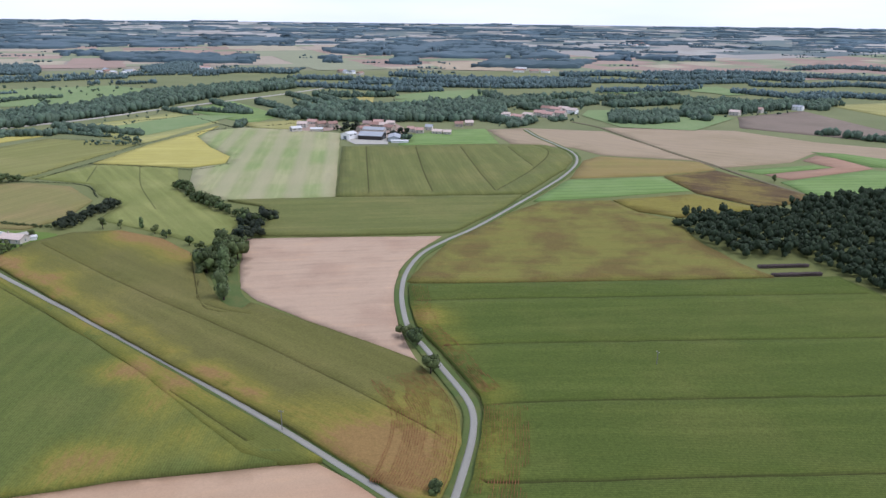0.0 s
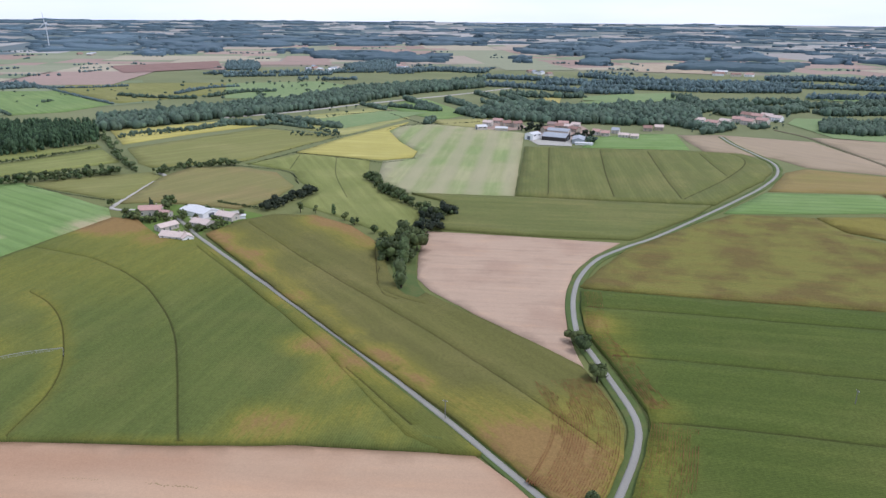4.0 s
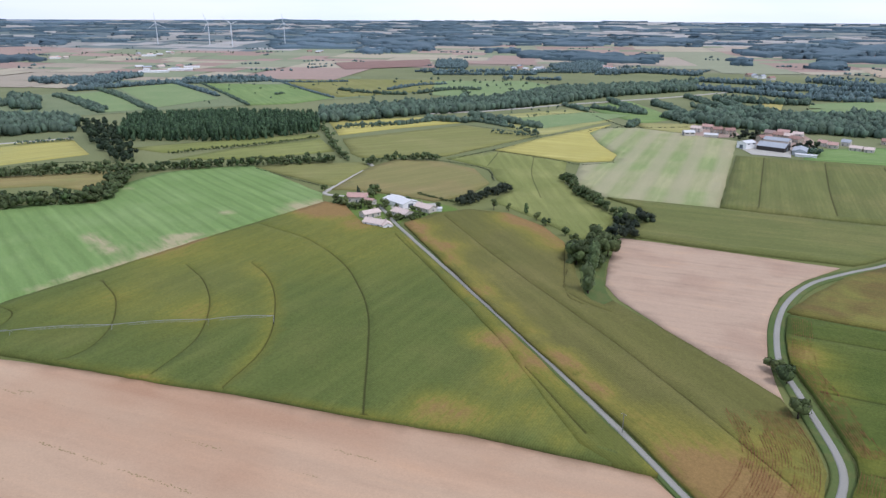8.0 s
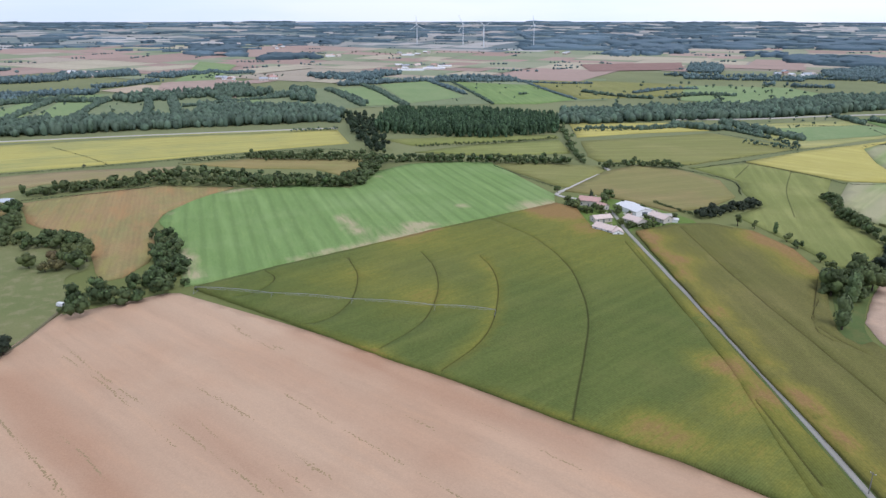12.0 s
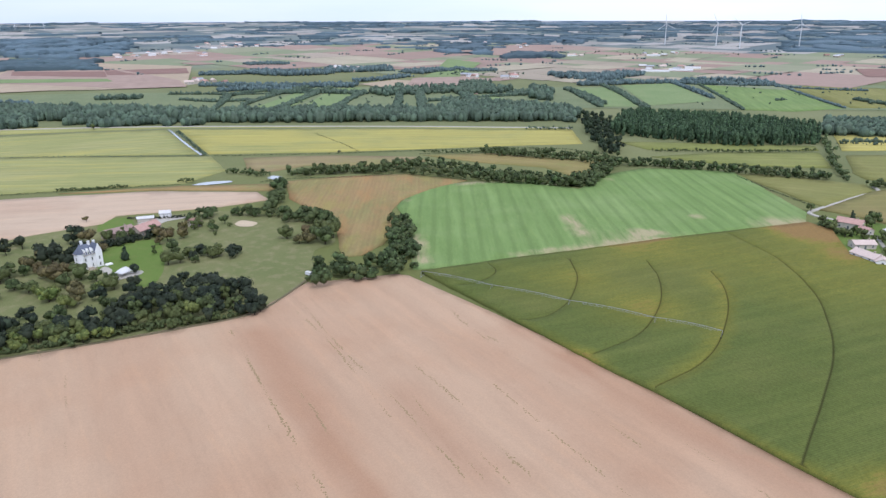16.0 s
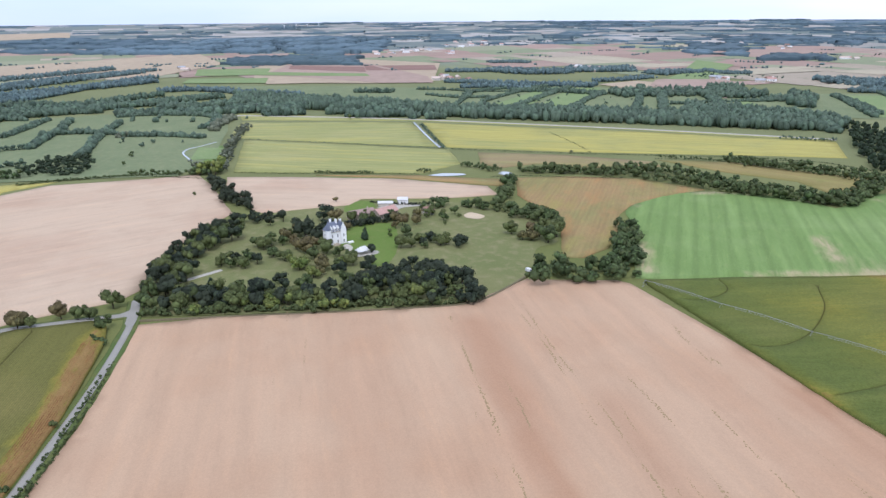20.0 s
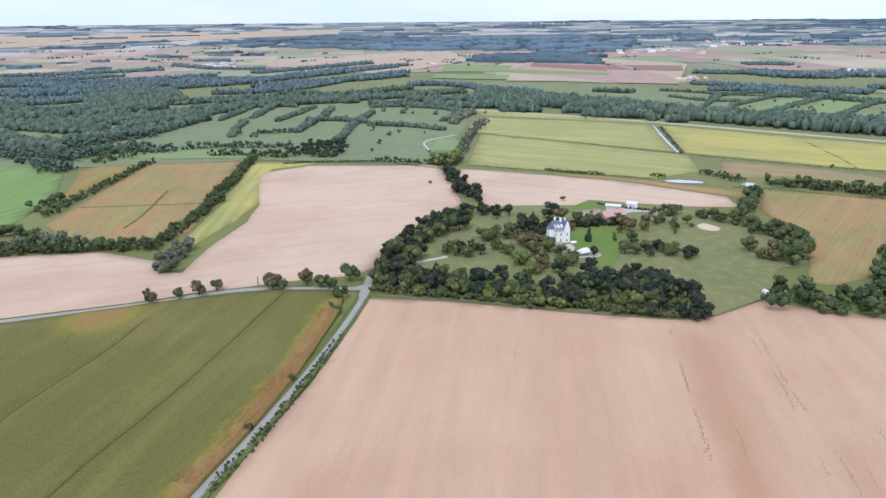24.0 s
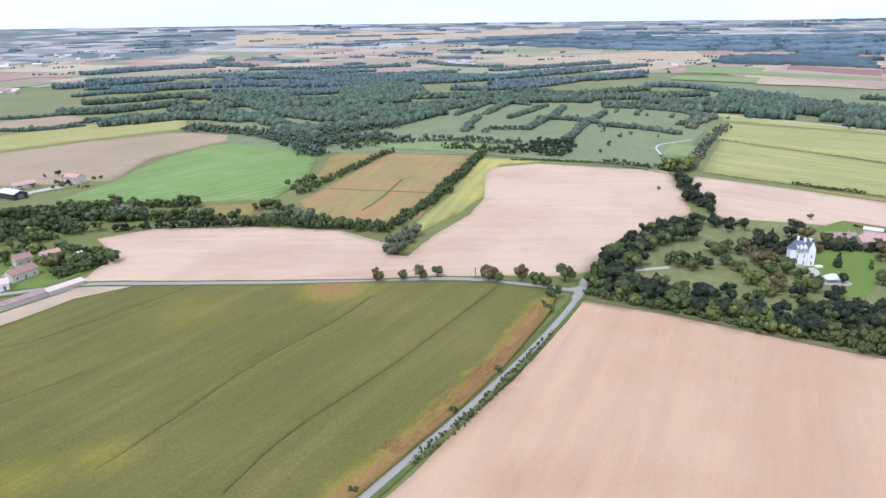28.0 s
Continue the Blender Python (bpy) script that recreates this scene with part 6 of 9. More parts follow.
def log_pile(pts):
    """A long stack of logs at the wood's edge."""
    (x0, y0), (x1, y1) = pts
    long = math.hypot(x1 - x0, y1 - y0)
    root = tagged(new("log_pile"), "long dark stack of logs beside the wood", "logs", group="log piles")
    root.matrix_world = pose((x0 + x1) / 2, (y0 + y1) / 2, 0.05, 0, 0, math.degrees(math.atan2(y1 - y0, x1 - x0)))
    bm = bmesh.new()
    k = -long / 2
    while k < long / 2:
        for row in range(3):
            r = rng.uniform(0.2, 0.32)
            cylinder(bm, (k + row * 0.2, -1.3 + rng.uniform(-0.2, 0.2), 0.25 + row * 0.45), (k + row * 0.2 + rng.uniform(-0.2, 0.2), 1.3 + rng.uniform(-0.2, 0.2), 0.25 + row * 0.45), r, r * 0.9, 6)
        k += 0.62
    part("logs", bm, LOGS, root)
    return root


patch("creek_bank", "rough green grass along the creek", VERGE, 0.18, [(-128.1, 345.8), (-112.8, 316.7), (-100.1, 289.7), (-93.2, 280.2), (-82.0, 280.5), (-91.5, 295.4), (-101.7, 325.1), (-108.3, 355.9), (-114.1, 381.3), (-126.0, 386.3), (-130.5, 370.0)])
patch("park_lawn", "wide park grass with dry patches", PARK, 0.1, [(-274.2, -124.0), (-275.8, -87.7), (-278.2, -39.8), (-281.1, -0.8), (-289.9, 22.1), (-304.6, 36.4), (-324.0, 50.4), (-359.4, 57.9), (-368.9, 70.4), (-396.0, 75.2), (-417.1, 70.1), (-439.8, 44.0), (-461.7, 15.2), (-464.7, -46.7), (-446.5, -97.2), (-408.5, -123.9), (-367.7, -137.5), (-323.6, -138.0)])
patch("lawn", "bright green mown lawn beside the castle", LAWN, 0.2, [(-379.3, -51.3), (-405.0, -46.5), (-411.3, -24.7), (-383.3, -18.4), (-353.0, -18.7), (-335.4, -23.7), (-335.9, -35.2), (-353.6, -30.8), (-363.8, -47.0)])
patch("lawn", "oval green lawn of the walled garden", LAWN, 0.22, [(-440.7, -56.2), (-458.7, -56.0), (-467.3, -47.7), (-463.4, -39.7), (-449.4, -36.1), (-439.4, -40.9), (-435.5, -49.3)])
patch("terrace", "pale gravel terrace", GRAVEL, 0.24, [(-366.9, -48.9), (-371.8, -46.5), (-364.7, -42.4), (-358.2, -43.9)])
patch("terrace", "pale gravel terrace under the marquee", GRAVEL, 0.24, [(-348.1, -39.0), (-353.1, -28.5), (-358.8, -28.5), (-358.8, -35.0), (-355.1, -41.1)])
patch("sand_arena", "round pale sand arena", SAND, 0.24, [(-428.3, 21.5), (-434.5, 25.5), (-431.0, 30.8), (-424.9, 34.9), (-419.0, 31.2), (-419.9, 26.0), (-423.6, 22.3)])
patch("road_junction", "pale worn asphalt where the lanes meet", ASPHALT, 0.56, [(-272.2, -136.4), (-278.6, -131.8), (-283.0, -130.6), (-295.3, -133.3), (-296.7, -131.8), (-283.5, -127.2), (-269.7, -123.2), (-262.7, -122.8), (-266.8, -126.9), (-273.6, -128.6), (-274.5, -132.3)])
patch("yard", "pale gravel yard of the stables", GRAVEL, 0.22, [(-449.6, -35.4), (-463.6, -17.7), (-453.6, -1.3), (-449.1, -16.9), (-441.6, -23.4)])
patch("yard", "pale yard of the hamlet", GRAVEL, 0.22, [(-247.6, 320.5), (-232.5, 327.3), (-222.5, 320.0), (-225.2, 316.9), (-242.5, 312.7)])
patch("yard", "pale yard beside the white barn", GRAVEL, 0.22, [(-262.7, 363.8), (-242.1, 387.3), (-235.8, 380.8), (-253.1, 356.5)])
patch("yard", "pinkish gravel yard among the old barns", PINKP, 0.22, [(-172.6, 778.5), (-164.0, 831.9), (-128.2, 835.6), (-117.4, 805.6), (-124.8, 783.2), (-165.1, 757.0)])
patch("yard", "pinkish gravel yard of the farm", PINKP, 0.22, [(-102.3, 781.1), (-99.0, 835.8), (-61.4, 851.2), (-46.9, 808.9), (-42.2, 751.2), (-55.4, 735.7), (-96.8, 745.1)])
patch("yard", "concrete yard of the farm", GRAVEL, 0.3, [(-102.1, 719.6), (-96.8, 745.1), (-62.1, 752.7), (-56.0, 695.7), (-89.0, 693.6)])
patch("yard", "bare yard by the poultry house", TANP, 0.2, [(-96.6, -311.9), (-103.8, -308.4), (-135.8, -310.7), (-163.6, -301.4), (-146.4, -326.3), (-137.3, -324.2), (-109.7, -322.5), (-100.8, -322.7)])
patch("garden", "green gardens of the hamlet", LAWN, 0.16, [(-311.8, 370.8), (-303.5, 386.0), (-284.9, 388.0), (-237.3, 386.8), (-220.5, 380.5), (-222.7, 363.0), (-236.4, 345.1), (-233.9, 329.2), (-254.8, 323.1), (-286.1, 345.5)])
patch("garden", "grass and yard of the outlying farm", PARK, 0.16, [(-183.9, -556.2), (-217.9, -547.1), (-259.3, -537.4), (-284.1, -528.3), (-290.9, -588.6), (-265.0, -603.3), (-221.8, -594.0), (-198.6, -595.3)])
patch("yard", "pale drive of the outlying farm", GRAVEL, 0.22, [(-207.6, -550.3), (-229.5, -555.2), (-251.3, -556.4), (-264.1, -566.0), (-264.0, -558.7), (-248.9, -546.2), (-226.5, -546.8), (-205.4, -541.6)])
patch("garden", "green gardens by the road", LAWN, 0.16, [(-108.1, -366.4), (-121.7, -351.7), (-144.7, -339.3), (-181.4, -358.3), (-171.5, -393.8), (-146.8, -412.3), (-124.6, -412.0)])
patch("pond", "shallow grey pond", WATER, 0.3, [(-546.6, -1.3), (-543.0, 9.8), (-545.9, 28.0), (-552.1, 26.8), (-553.5, 10.3)])
patch("pond", "small pond", WATER, 0.3, [(-549.7, 55.0), (-541.5, 63.4), (-552.8, 66.7), (-558.2, 59.8)])
patch("pasture", "green riverside pastures", PASTURE, 0.3, [(-1128.2, -305.1), (-1345.4, -359.3), (-1310.0, -108.0), (-1231.5, 87.2), (-1312.3, 234.3), (-1141.4, 436.2), (-1113.0, 640.2), (-1062.0, 970.1), (-925.7, 1186.7), (-674.8, 873.8), (-851.9, 491.7), (-919.4, 191.8), (-1002.3, -18.0)])
patch("pasture", "lush green pasture strip", GREENP, 0.7, [(-1010.2, 92.2), (-1254.5, 208.8), (-1250.8, 245.0), (-969.3, 129.0)])
patch("pasture", "lush green pasture strip", GREENP, 0.7, [(-957.6, 142.4), (-1238.4, 248.5), (-1239.0, 301.4), (-941.9, 198.2)])
patch("pasture", "lush green pasture strip", GREENP, 0.7, [(-1049.5, 469.4), (-871.9, 441.3), (-863.9, 411.9), (-1000.4, 438.1)])
patch("pasture", "lush green pasture strip", GREENP, 0.7, [(-1103.5, 748.8), (-1105.3, 863.8), (-842.8, 732.2), (-830.6, 614.5)])
patch("pasture", "lush green pasture strip", GREENP, 0.7, [(-1082.6, 634.0), (-1074.3, 708.4), (-825.6, 592.3), (-844.3, 545.2)])
patch("pasture", "tan field strip", TANP, 0.9, [(-1304.9, 312.3), (-1373.0, 403.8), (-1235.4, 483.3), (-1129.5, 439.9), (-1196.8, 351.6)])
patch("plain", "dark red tilled field", REDP, 1.5, [(-1238.4, 1473.3), (-1101.3, 1730.6), (-961.9, 1524.7), (-1066.7, 1308.5)])
patch("plain", "pale plough land", TANP, 0.9, [(-1403.9, -341.4), (-1370.0, -130.2), (-1368.6, 9.3), (-1946.1, 32.7), (-2158.3, -236.4), (-1869.9, -447.1)])
patch("plain", "dark brown plough strip", REDP, 1.5, [(-1769.1, -340.5), (-1656.3, -143.0), (-1832.5, -162.4), (-1888.1, -361.9)])
patch("plain", "dark brown plough strip", REDP, 1.5, [(-1705.4, -146.8), (-1703.9, 20.9), (-1873.7, 17.8), (-1868.7, -165.3)])
patch("plain", "pale green strip", GREENP, 1.5, [(-1587.7, -383.1), (-1548.5, -224.3), (-1533.7, -123.6), (-1609.9, -139.5), (-1690.5, -406.5)])
patch("plain", "pale plough land", TANP, 0.9, [(-1829.5, -1183.3), (-2128.2, -957.6), (-2447.1, -773.1), (-1968.9, -555.0), (-1518.9, -601.4), (-1617.5, -852.9), (-1661.1, -1007.6)])
patch("plain", "brown striped plough land", PINKP, 1.3, [(-1602.5, -358.0), (-1370.0, -90.4), (-1368.9, 9.9), (-1519.0, -1.1), (-1951.6, -161.6), (-1957.8, -374.7)])
patch("plain", "pale tan fields", TANP, 0.9, [(-1868.6, -2425.4), (-2474.4, -2244.4), (-2874.3, -1967.0), (-3354.3, -1628.8), (-3737.9, -1813.6), (-2429.8, -3135.3)])
patch("plain", "yellow-green strip field", GREENP, 1.2, [(-1397.4, -478.5), (-1393.1, -315.8), (-1513.7, -335.1), (-1503.1, -498.3)])
patch("plain", "pale green strip field", GREENP, 1.4, [(-1577.1, -509.9), (-1591.3, -359.2), (-1806.0, -392.2), (-1785.9, -568.6)])
patch("plain", "pinkish tilled strip", PINKP, 1.4, [(-1692.4, -368.2), (-1570.0, -170.0), (-1780.3, -164.1), (-1822.3, -367.2)])
patch("plain", "pale plough land", TANP, 1.2, [(-1368.7, -310.4), (-1398.8, -130.1), (-1535.8, -136.3), (-1527.9, -333.4)])
patch("plain", "ochre strip field", TANP, 1.2, [(-0.6, 1770.8), (181.9, 1756.0), (91.0, 2082.4), (-48.7, 2041.7)])
patch("plain", "pinkish tilled plain", PINKP, 1.1, [(-1256.2, 391.7), (-1148.2, 441.7), (-1055.3, 447.1), (-1285.8, 580.3), (-1468.2, 569.3), (-1385.5, 443.7)])
patch("plain", "pale green plain", GREENP, 1.35, [(-1394.5, 466.7), (-1383.5, 546.3), (-1779.0, 764.2), (-1954.8, 733.8), (-1507.7, 528.0)])
patch("marsh_pasture", "dull green marsh pastures", PASTURE, 0.3, [(-447.4, -611.3), (-455.3, -492.1), (-489.7, -439.8), (-536.7, -345.0), (-549.0, -262.2), (-555.5, -201.6), (-647.3, -199.3), (-796.4, -227.0), (-917.5, -261.6), (-942.5, -427.5), (-842.2, -588.2), (-653.8, -875.8)])
patch("pasture", "bright green strip pasture", GREENP, 0.6, [(-513.6, -488.4), (-548.5, -498.3), (-579.5, -372.7), (-542.9, -351.0), (-514.9, -438.7)])
patch("pasture", "bright green pasture by the stream", GREENP, 0.6, [(-621.1, -214.0), (-684.7, -225.6), (-677.5, -195.9), (-625.5, -182.4)])
patch("pasture", "green pasture in the valley", GREENP, 0.6, [(-83.2, 1075.1), (12.4, 1213.3), (78.4, 1270.6), (67.1, 1155.7), (-2.5, 1053.3)])
patch("pasture", "green pasture in the valley", GREENP, 0.8, [(441.9, 1334.9), (531.7, 1391.7), (535.8, 1242.8), (487.0, 1218.7)])
patch("pasture", "green pasture with single trees", GREENP, 0.6, [(-602.1, 954.7), (-535.7, 973.9), (-451.5, 1052.8), (-420.4, 1155.5), (-594.3, 1275.3), (-736.0, 1175.4)])
patch("pasture", "green pasture beside the copse", GREENP, 0.5, [(200.8, 991.0), (317.0, 1008.0), (380.7, 924.2), (290.2, 810.4), (210.0, 830.8), (182.5, 935.2)])
patch("pasture", "meadow beside the river road", GREENP, 0.5, [(-391.4, 759.7), (-327.2, 891.3), (-264.2, 896.7), (-282.1, 819.8), (-313.4, 734.2)])
crop_rows([(-6.4, 222.4), (1.7, 205.4), (4.9, 193.0), (5.0, 177.6), (2.6, 161.6), (0.4, 153.5)], 26, 0.8, -1)
crop_rows([(13.8, 199.3), (12.3, 180.7), (9.7, 161.7), (7.8, 150.1)], 18, 0.8, 1)
crop_rows([(-14.8, 303.3), (-9.3, 260.8), (-1.1, 240.5), (13.4, 205.7)], 10, 0.8, 1)
crop_rows([(-249.9, -128.4), (-196.8, -118.6), (-161.1, -114.6), (-129.2, -112.8)], 9, 0.8, -1)
weeds([(-282.2, 35.4), (-244.6, 43.3), (-185.8, 50.4)], 0.9, 0.88)
weeds([(-269.2, 8.4), (-221.3, 14.5), (-187.8, 19.4), (-154.6, 24.0), (-120, 29)], 0.98, 0.83)
weeds([(-221.5, 23.9), (-199.1, 28.3), (-172, 31.6)], 0.75, 0.83)
weeds([(-195, 13.7), (-156.2, 18.1)], 0.6, 0.53)
weeds([(-290.1, 39.1), (-233.4, 47), (-199.3, 54.1), (-150, 61)], 0.9, 0.83)
weeds([(-218, 67.7), (-186.2, 74.1), (-161.6, 75.5), (-138.2, 79.5), (-110, 84)], 0.98, 0.9)
weeds([(-193.3, 89.3), (-164.8, 93.2), (-139, 97), (-105, 102)], 0.83, 0.88)
weeds([(-274.2, 94.8), (-228.2, 101.1), (-178.5, 109.8), (-143.3, 115.1), (-112, 120)], 0.83, 0.83)
weeds([(-161.5, 68.9), (-138.7, 72.1)], 0.68, 0.78)
weeds([(-217.3, 59.6), (-180, 62), (-144.3, 66)], 0.6, 0.58)
weeds([(-254.4, -49.9), (-179.4, -40.4)], 0.6, 0.48)
weeds([(-230.5, -56.2), (-208.7, -54.7)], 0.6, 0.43)
weeds([(-270, 7.6), (-250, 10.5)], 1.2, 0.88)
weeds([(-154.6, 125.4), (-124.8, 131), (-98, 135)], 0.68, 0.68)
weeds([(-277, -62), (-268, -60)], 1.4, 0.88)
weeds([(-231, 103), (-222, 104.5)], 1.5, 0.88)
weeds([(-258, 98), (-251, 99)], 1.2, 0.78)
parcels()
far_woods()
scattered("scattered trees in the green pasture", 10, 46, [(-637, 753), (-520, 847), (-441, 1111), (-521, 1310), (-754, 1226), (-844, 1017)])
scattered("scattered trees in the green pasture", 9, 26, [(-602, 955), (-536, 974), (-428, 1103), (-456, 1228), (-594, 1275), (-736, 1175)])
scattered("scattered trees between the meadows", 6, 20, [(-425, 759), (-340, 697), (-339, 879), (-369, 932), (-426, 836)])
scattered("scattered pasture trees by the river", 6, 24, [(-806, 643), (-720, 858), (-871, 1107), (-1027, 938)])
scattered("scattered pasture trees by the river", 6, 26, [(-1000, 69), (-892, 341), (-1124, 429), (-1249, 223)])
scattered("garden trees among the village houses", 8, 44, [(52, 819), (173, 886), (198, 1017), (74, 992)])
scattered("garden trees among the village houses", 8, 26, [(312, 908), (469, 954), (499, 1018), (335, 978)])
scattered("garden trees of the farm", 7, 16, [(-191, 827), (9, 872), (10, 926), (-202, 908)])
scattered("trees of the valley villages", 8, 40, [(-743, 1475), (-463, 1596), (-524, 1812), (-842, 1676)])
scattered("trees around the plain hamlets", 8, 40, [(-1434, 507), (-1313, 657), (-1445, 724), (-1577, 560)])
scattered("trees around the plain hamlets", 8, 50, [(-1962, 987), (-1681, 1547), (-1840, 1693), (-2164, 1089)])

# ---- houses, manor and farm buildings ----
house("house", "pink-roofed farmhouse with pale walls", -289.0, 362.9, 27, 15.5, 8, 4.2, 6.6, "pink", "render")
house("house", "low pink-roofed wing of the farmhouse", -277.3, 361.4, 178, 8, 6, 3, 4.6, "pink", "render")
house("barn", "long white sheet-metal barn", -260.1, 372.4, 162, 25, 15, 3.3, 5.2, "white", "white")
house("house", "bungalow with a pale tiled roof", -243.2, 350.0, 167, 14.8, 9, 2.9, 5, "pale", "render")
house("house", "bungalow with a pale tiled roof and garage", -237.4, 368.1, 167, 15.6, 9, 2.9, 5, "pale", "render")
house("house", "low house with a flat pale roof", -259.6, 338.0, 69, 13.3, 8, 2.9, 4.6, "pale", "render")
house("house", "white villa with a pale hipped roof", -243.9, 322.8, 0, 15.6, 9, 2.9, 5, "pale", "white")
house("house", "low white wing of the villa", -235.7, 322.5, 139, 9, 7, 2.7, 4.4, "pale", "white")
house("shed", "small white garden shed by the lawn", -229.3, 371.6, 32, 4, 3, 2.2, 2.9, "white", "white")
house("barn", "white metal barn of the farm", -99.4, 728.5, 57, 15.2, 13, 6, 8, "white", "white")
house("barn", "large grey cattle barn with an open side", -75.4, 729.8, 168, 28.9, 20, 4.5, 8, "grey", "dark")
house("barn", "white-roofed cattle barn behind", -76.3, 766.0, 168, 27.1, 12, 5, 7.5, "grey", "render")
house("greenhouse", "pale grey glasshouse shed", -51.9, 724.3, 92, 26, 14, 4, 6, "grey", "grey")
house("house", "old stone farmhouse with a tile roof", -89.8, 776.9, 45, 16.6, 9, 5, 7.5, "tile", "stone")
house("house", "old stone house with a tile roof", -79.4, 804.3, 0, 13.0, 9, 5, 7.5, "tile", "stone")
house("house", "stone house with a pale tile roof", -69.5, 802.4, 173, 10.9, 9, 5, 7.5, "pale", "stone")
house("house", "stone barn with a brown roof", -62.0, 791.0, 143, 14.2, 9, 4, 6.5, "tile", "stone")
house("shed", "low white polytunnel behind the barns", -45.3, 708.9, 1, 20, 5, 2, 2.8, "white", "white")
house("barn", "pale barn at the field edge", -164.6, 774.8, 33, 12.9, 10, 4, 6, "white", "render")
house("house", "house with a pale roof", -162.7, 803.5, 174, 12.4, 9, 5, 7.5, "pale", "render")
house("shed", "long low pale shed of the farm", -141.7, 776.5, 5, 15.3, 8, 3, 4.5, "white", "render")
house("house", "stone house with a tile roof", -142.1, 807.6, 33, 12.5, 9, 5, 7.5, "tile", "stone")
house("house", "stone house with a tile roof", -129.1, 807.0, 33, 12.4, 9, 5, 7.5, "tile", "stone")
house("house", "pink-roofed house beyond the farm", -37.1, 780.1, 170, 9.2, 9, 4, 6.5, "pink", "render")
house("house", "pink-roofed house beyond the farm", -27.4, 775.2, 174, 9.9, 9, 3.5, 6, "pink", "render")
house("house", "grey-roofed house among trees", -17.3, 796.7, 169, 9.1, 9, 4, 6.5, "grey", "render")
house("house", "long beige bungalow beside the green pasture", -7.5, 770.2, 168, 12.6, 9, 3, 5, "pale", "render")
house("house", "beige bungalow with a pale tiled roof", 3.3, 766.8, 175, 9.3, 9, 3, 5, "pale", "render")
house("house", "village house with a white gable", 77.7, 909.5, 165, 16.3, 10, 5, 7.5, "pale", "white")
house("house", "village house with a pink roof", 91.8, 889.4, 148, 17.5, 10, 5, 7.5, "pink", "render")
house("house", "village house with a pale roof", 108.0, 906.7, 141, 15.5, 10, 5, 7.5, "pale", "render")
house("house", "village house with a pink roof", 125.6, 930.3, 165, 16.5, 10, 5, 8, "pink", "render")
house("house", "village house with a pink roof", 134.6, 914.4, 144, 16.5, 10, 5, 8, "pink", "render")
house("house", "village house with a red tile roof", 142.1, 979.3, 142, 18.0, 10, 5, 8, "tile", "render")
house("house", "village house with a pink roof", 152.9, 968.0, 142, 17.7, 10, 5, 8, "pink", "render")
house("house", "village house with a pale roof", 164.9, 975.2, 141, 17.7, 10, 5, 8, "pale", "render")
house("house", "village house with a pink roof", 152.7, 927.0, 143, 16.7, 10, 5, 8, "pink", "render")
house("house", "village house with a pale roof", 172.9, 957.7, 142, 17.3, 10, 5, 8, "pale", "white")
house("house", "old stone cottage beside the green pasture", 29.3, 835.1, 4, 10.8, 9, 4, 6.5, "pale", "stone")
house("house", "old stone cottage beside the green pasture", 17.0, 825.0, 4, 10.7, 9, 4, 6.5, "tile", "stone")
house("house", "rendered house with a pale roof in the copse", 394.6, 959.3, 136, 15.5, 10, 5, 7.5, "pale", "render")
house("house", "rendered house with a pink roof in the copse", 421.7, 992.0, 134, 16.0, 10, 5, 7.5, "pink", "render")
house("house", "rendered house with a pink roof in the copse", 439.9, 993.6, 134, 15.9, 10, 5, 7.5, "pink", "render")
house("house", "white house with a grey roof in the copse", 512.6, 1025.9, 131, 16.2, 10, 5, 7.5, "grey", "white")
house("barn", "long shed with a faded pink roof", -229.6, -571.9, 177, 18.8, 10, 3.5, 5.5, "pink", "render")
house("barn", "open-sided barn with a white roof", -210.9, -545.4, 98, 22, 12, 4.5, 6.5, "white", "dark")
house("house", "salmon house with white shutters", -261.4, -555.4, 100, 17, 10, 5.5, 8, "pink", "render")
house("house", "red-roofed house among garden trees", -146.0, -383.9, 176, 9.1, 8, 4, 6.3, "tile", "render")
house("house", "small salmon-roofed house among garden trees", -157.3, -377.0, 2, 10.8, 9, 4, 6.5, "pink", "render")
house("house", "long red-roofed house among garden trees", -136.2, -362.7, 12, 15.6, 9, 4, 6.3, "tile", "render")
house("house", "white-walled house beneath a pale tiled roof by the road", -123.3, -354.4, 158, 8.1, 8, 3.5, 5.5, "pale", "white")
house("shed", "small white garden house under trees", -168.7, -370.3, 171, 5.2, 4, 2.4, 3.4, "white", "white")
house("barn", "very long low poultry house with a faded roof", -121.7, -328.7, 3, 58, 6.5, 2.2, 3.3, "rose", "render")
house("barn", "low shed with a long pale roof", -140.8, -329.2, 4, 20, 6.5, 2.2, 3.3, "pale", "render")
house("house", "stable wing with a pink tile roof", -426.6, -28.5, 136, 18.0, 9, 4, 7, "pink", "stone")
house("house", "long stable range with faded roof", -424.9, -43.4, 122, 19.0, 8, 3.6, 6, "rose", "stone")
house("house", "small stone house with a tile roof", -431.8, -1.4, 117, 6.6, 7, 3.5, 5.5, "tile", "stone")
house("greenhouse", "white orangery with a rounded roof", -460.4, -18.2, 83, 7.3, 6, 3.2, 4.6, "white", "white")
house("shed", "low pale garden building with white roof", -454.1, -29.7, 91, 10.8, 4, 2.4, 3.4, "white", "render")
house("house", "old stone farmhouse with a weathered rose roof", -90.0, 819.0, 173, 11.4, 8, 4, 6.8, "rose", "stone")
house("house", "old farm building with a faded pink roof", -78.6, 835.4, 179, 13.4, 8, 3.6, 6, "pink", "stone")
house("house", "farm outbuilding with a pale roof", -63.9, 831.6, 172, 11.2, 8, 3.2, 5.4, "pale", "render")
